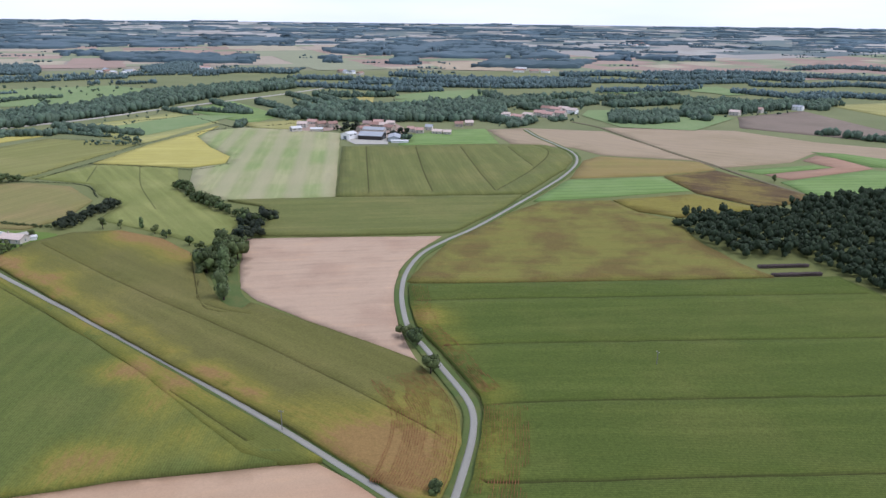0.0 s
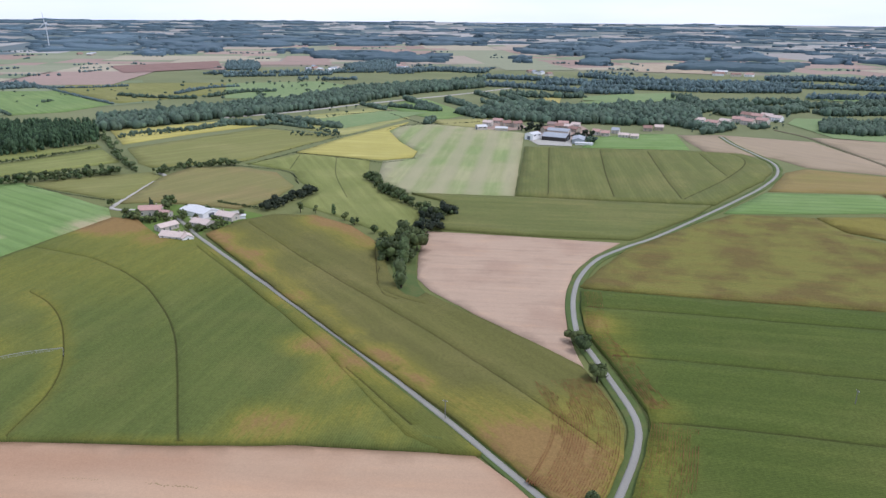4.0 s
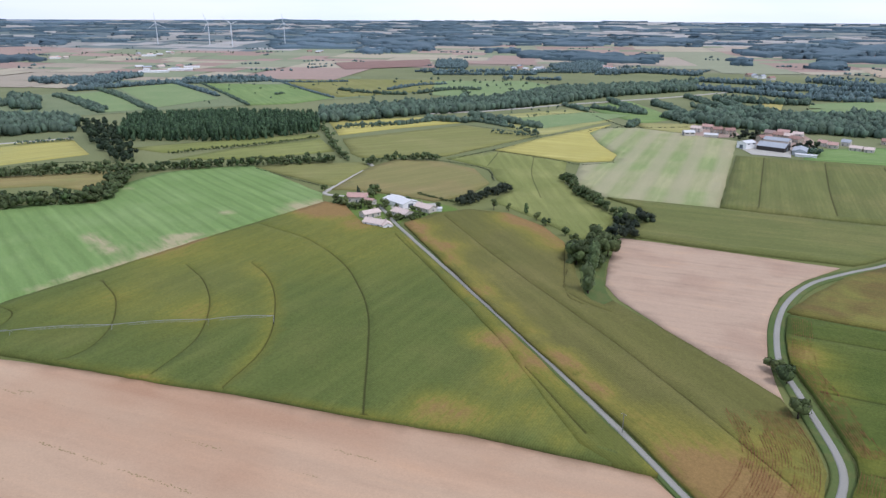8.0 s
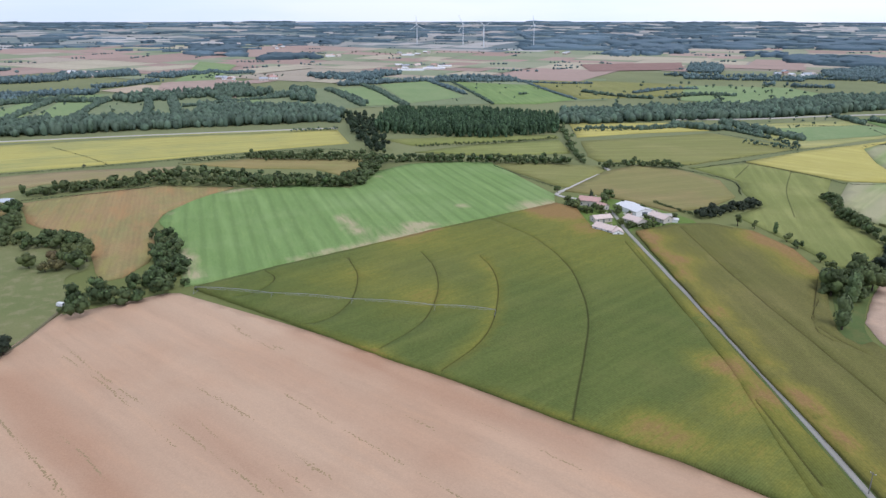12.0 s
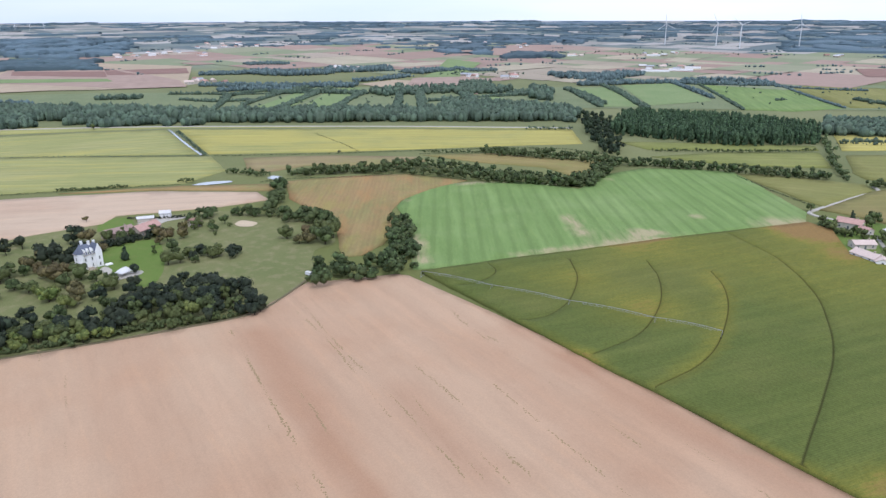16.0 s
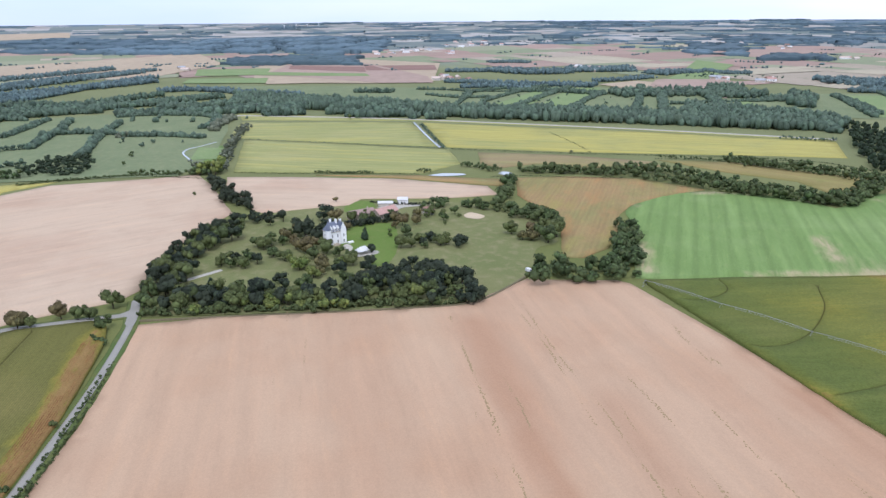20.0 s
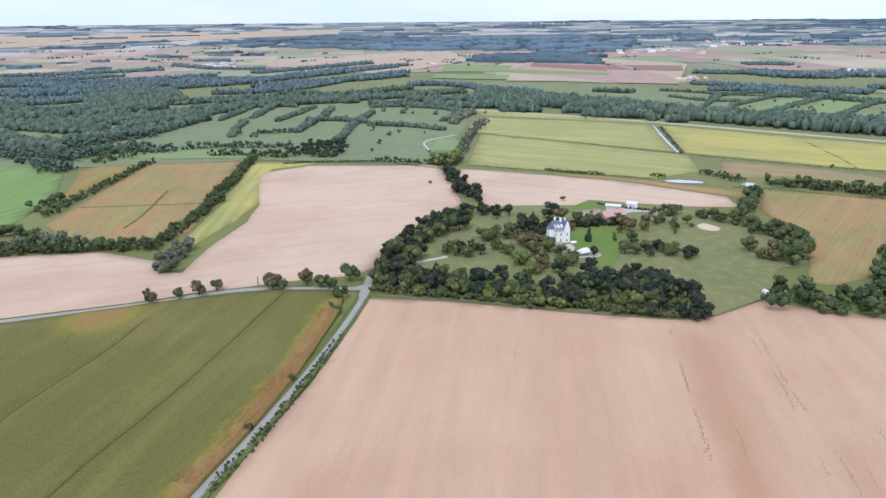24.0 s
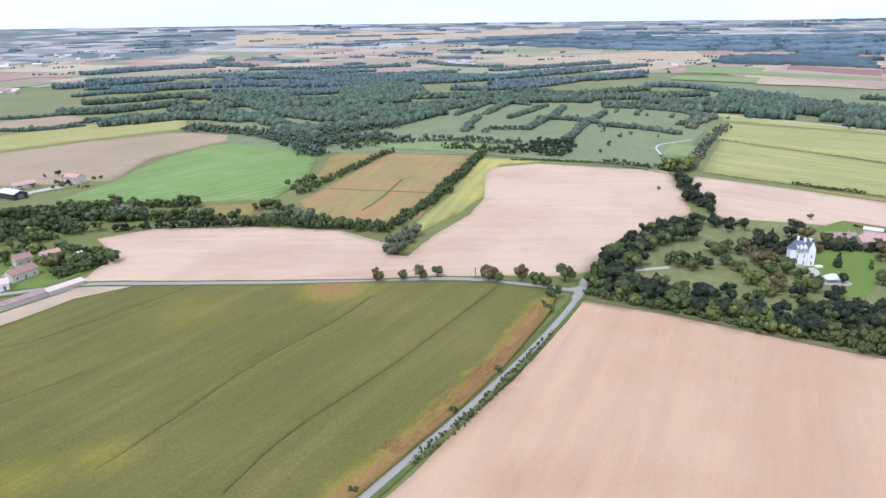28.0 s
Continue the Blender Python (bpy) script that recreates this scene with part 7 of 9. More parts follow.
house("house", "cream farmhouse with a faded pink roof", -156.5, 831.7, 173, 12.7, 8, 3.6, 6, "pink", "render")
house("barn", "very long white poultry shed on the plain", -1350, 1005, 233, 70, 16, 3.5, 5.5, "white", "white")
house("barn", "long white poultry shed on the plain", -1353, 1077, 231, 60, 16, 3.5, 5.5, "white", "white")
house("barn", "white farm barn on the plain", -1400, 1148, 231, 40, 16, 3.5, 5.5, "white", "white")
house("barn", "long white barn on the plain", -1821, 1345, 234, 45, 16, 3.5, 5.5, "white", "white")
far_house("distant village house with a red tile roof", -739, 1565, 85, 21, "tile", "stone")
far_house("distant white farm building", -685, 1525, 99, 16, "white", "white")
far_house("distant house with a grey roof", -695, 1572, 71, 24, "grey", "white")
far_house("distant house with a grey roof", -763, 1615, 133, 22, "grey", "white")
far_house("distant house with a grey roof", -742, 1536, 54, 14, "grey", "render")
far_house("distant village house with a pale roof", -685, 1583, 129, 25, "pale", "white")
far_house("distant white farm building", -710, 1535, 158, 15, "white", "render")
far_house("distant village house with a pale roof", -581, 1718, 140, 24, "pale", "white")
far_house("distant house with a grey roof", -538, 1655, 96, 19, "grey", "white")
far_house("distant village house with a pink roof", -569, 1707, 178, 22, "pink", "white")
far_house("distant house with a grey roof", -556, 1649, 102, 23, "grey", "stone")
far_house("distant house with a grey roof", -553, 1653, 51, 15, "grey", "white")
far_house("distant village house with a pink roof", 242, 1724, 144, 19, "pink", "white")
far_house("distant white farm building", 193, 1797, 8, 21, "white", "render")
far_house("distant village house with a red tile roof", 179, 1745, 159, 26, "tile", "stone")
far_house("distant village house with a red tile roof", 213, 1718, 14, 21, "tile", "render")
far_house("distant white farm building", 184, 1807, 110, 16, "white", "white")
far_house("distant village house with a red tile roof", 177, 1727, 173, 25, "tile", "white")
far_house("distant house with a grey roof", -226, 1637, 116, 21, "grey", "white")
far_house("distant house with a grey roof", -210, 1623, 78, 23, "grey", "white")
far_house("distant village house with a red tile roof", -239, 1652, 55, 18, "tile", "stone")
far_house("distant village house with a red tile roof", -188, 1589, 68, 21, "tile", "render")
far_house("distant village house with a red tile roof", 787, 2989, 64, 25, "tile", "white")
far_house("distant white farm building", 1037, 3076, 106, 25, "white", "render")
far_house("distant village house with a pale roof", 748, 3044, 54, 21, "pale", "white")
far_house("distant village house with a red tile roof", 834, 3090, 48, 23, "tile", "stone")
far_house("distant house with a grey roof", 764, 2950, 132, 18, "grey", "stone")
far_house("distant village house with a pale roof", 819, 2955, 34, 19, "pale", "white")
far_house("distant village house with a red tile roof", -575, 3081, 121, 17, "tile", "white")
far_house("distant village house with a pink roof", -542, 2957, 134, 17, "pink", "white")
far_house("distant village house with a pink roof", -582, 3052, 95, 16, "pink", "render")
far_house("distant village house with a pale roof", 1469, 2762, 61, 24, "pale", "white")
far_house("distant house with a grey roof", 1185, 2824, 76, 20, "grey", "render")
far_house("distant village house with a pale roof", 1536, 2855, 52, 21, "pale", "white")
far_house("distant village house with a pale roof", 1185, 2879, 86, 24, "pale", "render")
far_house("distant house with a grey roof", -1401, 567, 40, 23, "grey", "stone")
far_house("distant house with a grey roof", -1380, 573, 98, 25, "grey", "white")
far_house("distant village house with a red tile roof", -1365, 569, 146, 15, "tile", "render")
far_house("distant village house with a pale roof", -1375, 576, 104, 14, "pale", "white")
far_house("distant village house with a red tile roof", -1364, 657, 119, 20, "tile", "render")
far_house("distant house with a grey roof", -1317, 618, 61, 17, "grey", "render")
far_house("distant village house with a pink roof", -1338, 650, 40, 15, "pink", "white")
far_house("distant village house with a pale roof", -1364, 664, 166, 24, "pale", "white")
far_house("distant village house with a pale roof", -1432, 1147, 155, 15, "pale", "stone")
far_house("distant house with a grey roof", -1456, 1067, 76, 20, "grey", "stone")
far_house("distant village house with a pink roof", -1436, 1142, 8, 15, "pink", "render")
far_house("distant village house with a pale roof", -1460, 1107, 93, 20, "pale", "render")
far_house("distant white farm building", -1486, 1068, 70, 18, "white", "stone")
far_house("distant white farm building", -1388, 1016, 23, 14, "white", "render")
far_house("distant house with a grey roof", -1367, 1077, 8, 20, "grey", "render")
far_house("distant village house with a pale roof", -1901, 1142, 112, 19, "pale", "render")
far_house("distant village house with a pale roof", -1922, 1121, 76, 22, "pale", "white")
far_house("distant house with a grey roof", -1938, 1141, 125, 15, "grey", "white")
far_house("distant village house with a pink roof", -1925, 1129, 67, 25, "pink", "white")
far_house("distant white farm building", -1869, 1457, 22, 24, "white", "stone")
far_house("distant white farm building", -1810, 1375, 20, 18, "white", "stone")
far_house("distant village house with a pale roof", -1836, 1360, 85, 17, "pale", "render")
far_house("distant house with a grey roof", -1891, 1362, 119, 19, "grey", "render")
far_house("distant village house with a pink roof", -1856, 1454, 152, 22, "pink", "render")
far_house("distant house with a grey roof", -2360, 1168, 144, 14, "grey", "white")
far_house("distant village house with a pale roof", -2438, 1197, 19, 23, "pale", "render")
far_house("distant village house with a red tile roof", -2504, 1253, 32, 15, "tile", "stone")
far_house("distant white farm building", -2399, 1209, 126, 25, "white", "stone")
far_house("distant village house with a red tile roof", -1581, 1766, 75, 15, "tile", "stone")
far_house("distant white farm building", -1538, 1757, 174, 19, "white", "stone")
far_house("distant house with a grey roof", -1560, 1793, 87, 22, "grey", "stone")
far_house("distant village house with a pink roof", -1690, 416, 135, 25, "pink", "white")
far_house("distant village house with a pale roof", -1674, 377, 25, 23, "pale", "render")
far_house("distant village house with a pale roof", -1687, 347, 97, 23, "pale", "stone")
far_house("distant house with a grey roof", -1613, 376, 105, 17, "grey", "stone")
far_house("distant white farm building", -1749, 368, 36, 21, "white", "white")
far_house("distant village house with a pale roof", -1472, 31, 178, 20, "pale", "white")
far_house("distant village house with a pale roof", -1462, 61, 5, 26, "pale", "stone")
far_house("distant village house with a pale roof", -1431, 16, 84, 17, "pale", "render")
far_house("distant village house with a pale roof", -1448, 30, 173, 24, "pale", "render")
far_house("distant village house with a red tile roof", -1504, 32, 34, 22, "tile", "render")
far_house("distant village house with a red tile roof", -1410, 79, 156, 18, "tile", "render")
far_house("distant village house with a pink roof", -1441, 45, 17, 24, "pink", "render")
far_house("distant house with a grey roof", -1484, 36, 122, 14, "grey", "stone")
far_house("distant white farm building", -2472, -84, 38, 21, "white", "render")
far_house("distant house with a grey roof", -2431, 84, 21, 17, "grey", "white")
far_house("distant house with a grey roof", -2515, 6, 17, 25, "grey", "white")
far_house("distant white farm building", -2400, -72, 119, 22, "white", "white")
far_house("distant village house with a pink roof", -2344, 77, 121, 20, "pink", "white")
far_house("distant village house with a red tile roof", -2477, -142, 129, 22, "tile", "render")
far_house("distant village house with a pale roof", -2508, -21, 114, 16, "pale", "stone")
far_house("distant village house with a pink roof", -2381, 64, 168, 16, "pink", "render")
far_house("distant house with a grey roof", -1692, 372, 100, 22, "grey", "white")
far_house("distant village house with a pale roof", -1719, 388, 12, 23, "pale", "stone")
far_house("distant village house with a pale roof", -1692, 407, 65, 17, "pale", "white")
far_house("distant village house with a pink roof", -1679, 373, 91, 17, "pink", "white")
far_house("distant village house with a red tile roof", -2978, 232, 81, 24, "tile", "white")
far_house("distant village house with a pink roof", -2980, 113, 49, 15, "pink", "render")
far_house("distant village house with a pale roof", -2920, 117, 33, 16, "pale", "render")
far_house("distant village house with a pale roof", -2913, 167, 107, 16, "pale", "render")
far_house("distant house with a grey roof", -2717, 1111, 102, 16, "grey", "render")
far_house("distant village house with a pink roof", -2579, 1020, 160, 25, "pink", "white")
far_house("distant house with a grey roof", -2625, 1070, 114, 26, "grey", "white")
far_house("distant village house with a pale roof", -2662, 1159, 5, 16, "pale", "white")
far_house("distant village house with a pale roof", -1671, -1159, 89, 20, "pale", "render")
far_house("distant house with a grey roof", -1655, -1185, 7, 20, "grey", "render")
far_house("distant house with a grey roof", -1637, -1134, 173, 25, "grey", "white")
far_house("distant house with a grey roof", -1580, -1199, 5, 21, "grey", "render")
far_house("distant village house with a pink roof", -1626, -1155, 58, 24, "pink", "white")
far_house("distant house with a grey roof", -1671, -1146, 129, 23, "grey", "render")
far_house("distant village house with a pink roof", -2362, -119, 79, 23, "pink", "render")
far_house("distant village house with a pink roof", -2516, -86, 14, 16, "pink", "white")
far_house("distant village house with a pale roof", -2422, -175, 97, 19, "pale", "render")
far_house("distant white farm building", -2477, -38, 136, 19, "white", "white")
far_house("distant village house with a pale roof", -2338, -163, 66, 18, "pale", "white")
far_house("distant village house with a pale roof", -2412, -70, 145, 17, "pale", "render")
far_house("distant house with a grey roof", -2353, -111, 29, 14, "grey", "render")
far_house("distant village house with a pale roof", -2433, -55, 25, 21, "pale", "render")
far_house("distant village house with a pink roof", -2791, 168, 81, 19, "pink", "white")
far_house("distant white farm building", -2818, 228, 71, 14, "white", "render")
far_house("distant village house with a pink roof", -2787, 284, 85, 16, "pink", "white")
far_house("distant village house with a pink roof", -2762, 206, 9, 23, "pink", "stone")
far_house("distant white farm building", -2680, 125, 88, 21, "white", "white")
far_house("distant village house with a red tile roof", -2759, 72, 17, 22, "tile", "white")
far_house("distant village house with a pink roof", -1063, -2093, 5, 15, "pink", "render")
far_house("distant village house with a pink roof", -1014, -2502, 118, 25, "pink", "render")
far_house("distant white farm building", -875, -2152, 145, 25, "white", "white")
far_house("distant village house with a red tile roof", -1161, -2300, 114, 19, "tile", "stone")
far_house("distant white farm building", -1133, -2242, 91, 21, "white", "render")
far_house("distant white farm building", -959, -2137, 151, 24, "white", "render")
far_house("distant village house with a red tile roof", -911, -2121, 65, 19, "tile", "render")
far_house("distant white farm building", -908, -2211, 49, 16, "white", "white")
far_house("distant village house with a pale roof", -1018, -2150, 70, 20, "pale", "stone")
far_house("distant village house with a pink roof", -1167, -2412, 17, 22, "pink", "white")
far_house("distant house with a grey roof", -1287, -2381, 10, 21, "grey", "stone")
far_house("distant village house with a pale roof", -1176, -2485, 60, 18, "pale", "stone")
far_house("distant village house with a pink roof", -1186, -2493, 102, 15, "pink", "white")
far_house("distant village house with a pale roof", -1162, -2440, 9, 16, "pale", "stone")
far_house("distant village house with a pink roof", -1255, -2332, 41, 26, "pink", "render")
far_house("distant white farm building", -1193, -2428, 141, 21, "white", "stone")
far_house("distant village house with a pale roof", -1283, -2310, 32, 15, "pale", "white")
far_house("distant village house with a pink roof", -1669, -1124, 36, 25, "pink", "render")
far_house("distant village house with a pale roof", -1613, -1169, 111, 22, "pale", "stone")
far_house("distant village house with a red tile roof", -1613, -1093, 109, 19, "tile", "white")
far_house("distant house with a grey roof", -1589, -1149, 147, 16, "grey", "white")
far_house("distant village house with a pale roof", -1777, -601, 14, 18, "pale", "stone")
far_house("distant house with a grey roof", -1819, -619, 132, 19, "grey", "stone")
far_house("distant village house with a pale roof", -1764, -591, 63, 26, "pale", "render")
far_house("distant village house with a pink roof", -570, -1430, 39, 16, "pink", "white")
far_house("distant village house with a pale roof", -572, -1379, 83, 23, "pale", "stone")
far_house("distant village house with a pale roof", -584, -1415, 171, 20, "pale", "stone")
far_house("distant house with a grey roof", -581, -1415, 53, 25, "grey", "render")
far_house("distant village house with a pale roof", 751, 3106, 53, 20, "pale", "render")
far_house("distant village house with a pale roof", 933, 3127, 50, 19, "pale", "render")
far_house("distant village house with a pale roof", 777, 2966, 26, 19, "pale", "white")
far_house("distant village house with a pale roof", 1009, 3039, 88, 24, "pale", "render")
far_house("distant village house with a pale roof", 775, 3045, 170, 19, "pale", "white")
chateau(-373.8, -54.3, 125)
marquee(-354.6, -36.3, 135)
van(-322.2, 48.7, 30)
turbine(-2265, 1718, 74)
turbine(-2127, 1836, 77)
turbine(-1979, 1809, 78)
turbine(-1973, 2067, 74)
turbine(-4080, -793, 24)
turbine(-4140, -740, 24)
turbine(-4201, -685, 24)
turbine(-4203, -621, 24)
pole(-48.5, 184.8, 7.1)
pole(78.1, 227.9, 6.8)
pole(-264.2, -177.1, 5.6)
pole(-135.2, -350.4, 4.0)
pole(-262.5, -175.7, 5.9)
pole(-944.6, -228.2, 12.0)
irrigator((-300.6, 99.5), (-195.4, 187.9))
log_pile([(162.6, 338.8), (189.5, 341.5)])
log_pile([(164.1, 326.4), (189.6, 328.9)])

# ---- hedges and woods ----
hedge("hedge", "tall leafy hedge along the creek", 9, 9,
      [(-190.9, 496.5), (-173.7, 468.8), (-146.9, 440.9), (-116.9, 409.0), (-107.0, 418.2)])
hedge("hedge", "dark trees at the bend of the creek", 9, 12,
      [(-108.8, 417.1), (-114.7, 401.9), (-114.1, 373.0)])
hedge("hedge", "dense creekside trees", 11, 14,
      [(-115.9, 364.5), (-117.4, 346.0), (-113.2, 322.1)])
hedge("hedge", "dark clump of hedge trees", 8, 10,
      [(-223.7, 392.0), (-223.7, 417.4), (-216.1, 441.8)])
hedge("hedge", "hedgerow behind the hamlet", 8, 9,
      [(-359.3, 464.5), (-355.3, 493.3), (-340.7, 502.7), (-322.4, 517.6)])
hedge("hedge", "tall hedge beside the green field", 10, 12,
      [(-487.9, 210.6), (-478.3, 226.7), (-459.2, 245.7), (-444.1, 264.1), (-445.7, 279.7), (-473.4, 309.0), (-495.8, 334.5)])
hedge("hedge", "thick hedge behind the green field", 9, 14,
      [(-500.2, 341.7), (-475.2, 373.4), (-436.9, 411.7), (-405.9, 440.1), (-391.2, 461.2)])
hedge("hedge", "thick wooded hedge by the orange field", 10, 14,
      [(-554.5, 75.8), (-551.6, 100.5), (-545.9, 129.8), (-530.6, 166.1), (-494.7, 204.3), (-464.6, 235.5), (-443.2, 267.6)])
hedge("hedge", "rounded trees at the field corner", 9, 12,
      [(-437.4, 268.9), (-452.0, 287.3), (-478.3, 315.4)])
hedge("hedge", "leafy hedge in the meadows", 8, 12,
      [(-594.4, 258.6), (-556.7, 284.0), (-531.5, 315.1), (-502.0, 331.3)])
hedge("hedge", "leafy hedge in the meadows", 8, 12,
      [(-491.6, 348.0), (-472.7, 383.3), (-445.6, 412.6), (-396.7, 460.8)])
hedge("hedge", "row of low bushes", 4, 3,
      [(-538.4, 406.5), (-521.8, 444.1), (-499.5, 487.4), (-486.0, 547.9)])
hedge("hedge", "light green hedge", 8, 8,
      [(-530.6, 606.7), (-461.4, 539.3), (-411.4, 491.9), (-380.5, 468.1)])
hedge("hedge", "row of small round trees", 5, 2.5,
      [(-512.9, 613.2), (-495.7, 645.1), (-473.6, 670.2), (-437.6, 738.8)])
hedge("hedge", "row of small round trees", 5, 2.5,
      [(-426.0, 746.5), (-379.5, 732.0), (-351.1, 719.3)])
hedge("hedge", "row of slim trees", 7, 3,
      [(-351.1, 719.3), (-327.0, 705.6), (-298.6, 687.4)])
hedge("hedge", "park trees behind the farmhouse", 9, 10,
      [(-442.1, -4.0), (-450.0, 11.0), (-446.2, 29.6), (-435.5, 47.3)])
hedge("hedge", "park trees", 10, 14,
      [(-435.3, 50.9), (-421.4, 60.1), (-414.5, 69.7), (-401.9, 76.2)])
hedge("hedge", "thick shrubs along the orange field", 10, 22,
      [(-319.2, 51.9), (-317.1, 65.4), (-316.4, 81.9), (-322.2, 95.9)])
hedge("hedge", "tall shrubs along the orange field", 9, 12,
      [(-330.4, 98.1), (-367.2, 108.0), (-394.1, 117.6)])
hedge("hedge", "tall trees at the field corner", 11, 9,
      [(-449.7, 46.8), (-488.9, 56.8), (-525.1, 63.0)])
hedge("hedge", "row of dark round oaks", 10, 8,
      [(-533.4, -170.1), (-499.3, -150.7), (-473.8, -137.8), (-450.3, -118.5)])
hedge("hedge", "clump of willow trees", 11, 14,
      [(-570.0, -193.4), (-569.3, -181.6), (-575.6, -173.1)])
hedge("hedge", "pond hedge", 6, 10,
      [(-580.6, 28.7), (-572.9, 42.5), (-558.7, 55.3)])
hedge("hedge", "wooded hedge", 10, 12,
      [(-555.4, 75.7), (-556.7, 92.0), (-553.6, 109.9), (-545.7, 135.6), (-550.6, 164.3), (-547.3, 186.2)])
hedge("hedge", "wooded hedge", 9, 12,
      [(-547.0, 190.7), (-521.2, 212.8), (-497.9, 224.9), (-479.2, 249.5), (-449.4, 269.6)])
hedge("hedge", "hedge trees", 10, 14,
      [(-446.0, 277.2), (-460.3, 299.2), (-484.2, 319.8)])
hedge("hedge", "low hedge dividing meadows", 4, 4,
      [(-613.1, 204.7), (-593.0, 240.2), (-589.2, 263.3)])
hedge("hedge", "thick meadow hedge", 9, 14,
      [(-579.7, 256.9), (-559.3, 288.2), (-548.7, 320.0), (-514.1, 348.1)])
hedge("hedge", "bushy lane verge", 1.9, 1.7,
      [(-130.0, -109.5), (-152.6, -109.9), (-193.6, -113.1), (-220.7, -116.6)])
hedge("hedge", "bushy lane verge", 1.9, 1.7,
      [(-130.0, -107.7), (-154.1, -107.9), (-196.7, -111.4), (-232.9, -117.1)])
hedge("hedge", "hedge between fallow fields", 6, 7,
      [(-311.3, -267.3), (-366.5, -283.5), (-424.0, -305.7), (-540.9, -354.1)])
hedge("hedge", "hedge between fallow fields", 6, 7,
      [(-333.4, -376.8), (-395.0, -397.5), (-498.0, -431.5)])
hedge("hedge", "thick hedge beyond the bare field", 9, 11,
      [(-162.4, -498.6), (-193.6, -476.0), (-206.3, -450.0), (-231.8, -407.5), (-249.8, -385.5), (-264.4, -347.7)])
hedge("hedge", "thick hedge beyond the bare field", 8, 9,
      [(-263.9, -341.7), (-280.0, -313.5), (-291.3, -286.1), (-300.2, -262.4)])
hedge("hedge", "silvery willow clump", 10, 12,
      [(-273.0, -341.9), (-282.8, -332.0), (-288.1, -319.6)])
hedge("hedge", "silvery willow clump", 8, 9,
      [(-269.9, -232.5), (-287.9, -241.4), (-302.4, -249.0)])
hedge("hedge", "roadside trees at the hamlet", 9, 14,
      [(-140.2, -439.5), (-159.8, -429.3), (-171.9, -421.2)])
hedge("hedge", "roadside trees at the hamlet", 8, 10,
      [(-153.8, -369.6), (-161.7, -350.4), (-176.5, -352.3)])
hedge("hedge", "hedge beside the green field", 6, 8,
      [(-188.3, -496.2), (-217.2, -479.1), (-240.8, -449.4), (-271.8, -413.9)])
wood("forest", "dark dense broadleaf wood at the field edge", 11, 4.9,
      [(142.7, 412.0), (161.9, 430.7), (200.3, 437.7), (238.6, 456.3), (262.1, 480.4), (321.9, 494.7), (479.9, 519.8), (230.4, 228.0), (212.4, 261.2), (206.9, 303.0), (195.5, 325.0), (197.7, 350.7), (161.3, 351.2), (149.8, 378.3)])
wood("wood", "dark green conifer plantation", 13, 6,
      [(-640.4, 422.8), (-530.1, 494.6), (-511.1, 580.4), (-575.2, 648.1), (-681.1, 602.0), (-749.1, 516.4)])
wood("wood", "leafy riverside wood", 12, 7,
      [(-772.0, 463.6), (-622.3, 389.6), (-540.2, 353.7), (-520.2, 361.0), (-616.8, 418.8), (-726.1, 478.4)])
wood("wood", "riverside wood", 13, 8,
      [(-875.4, 319.7), (-793.6, 391.0), (-728.8, 433.4), (-798.5, 483.8), (-879.7, 435.9), (-957.6, 352.1)])
wood("wood", "long riverside belt of trees", 12, 9,
      [(-556.4, 626.6), (-523.6, 670.6), (-485.5, 762.7), (-423.5, 865.7), (-389.1, 982.9), (-348.4, 1121.1), (-265.6, 1262.9), (-294.5, 1393.7), (-458.5, 1154.8), (-485.6, 953.0), (-540.3, 848.8), (-610.6, 699.6)])
wood("wood", "wood behind the farm", 12, 9,
      [(-221.8, 900.3), (-156.6, 858.7), (-100.2, 848.6), (-4.6, 861.2), (66.6, 887.3), (86.8, 956.0), (62.6, 1074.6), (-68.9, 991.9), (-151.1, 1010.8), (-184.5, 931.9)])
wood("wood", "small copse", 10, 6,
      [(205.0, 868.2), (242.5, 851.9), (292.6, 880.2), (315.4, 964.3), (273.1, 937.3), (251.3, 970.6), (219.5, 932.7)])
wood("wood", "copse by the village", 11, 8,
      [(331.4, 990.2), (397.0, 965.4), (529.8, 1047.7), (543.4, 1009.2), (606.8, 1098.1), (437.0, 1067.0), (362.2, 1059.9)])
wood("wood", "dark wood on the plain", 12, 14,
      [(-929.7, 1949.3), (-724.9, 1892.2), (-522.6, 1913.7), (-575.5, 2175.4), (-843.5, 2209.1), (-1023.3, 2157.5)])
wood("wood", "dark wood on the plain", 12, 14,
      [(-1109.0, 2082.2), (-1005.9, 2112.9), (-1082.9, 2270.6), (-1176.9, 2212.7)])
wood("wood", "round copse", 12, 10,
      [(-330.8, 1971.9), (-288.6, 1979.7), (-317.4, 2181.3), (-360.5, 2172.7)])
wood("wood", "wide dark forest", 13, 20,
      [(-431.2, 2421.1), (-265.2, 2292.7), (-6.7, 2212.5), (389.9, 2242.7), (354.9, 2646.7), (211.6, 2959.7), (29.0, 3157.3), (-337.6, 2928.2)])
wood("wood", "copse", 11, 10,
      [(-920.1, 1478.7), (-842.4, 1490.3), (-945.4, 1672.5), (-1017.7, 1639.8)])
wood("wood", "copse", 11, 10,
      [(-150.4, 1960.9), (-72.4, 1931.6), (-83.1, 2128.2), (-148.9, 2164.3)])
wood("wood", "copse by the village", 10, 8,
      [(-652.3, 1567.2), (-558.3, 1581.6), (-604.3, 1796.6), (-683.5, 1901.2), (-719.4, 1699.2)])
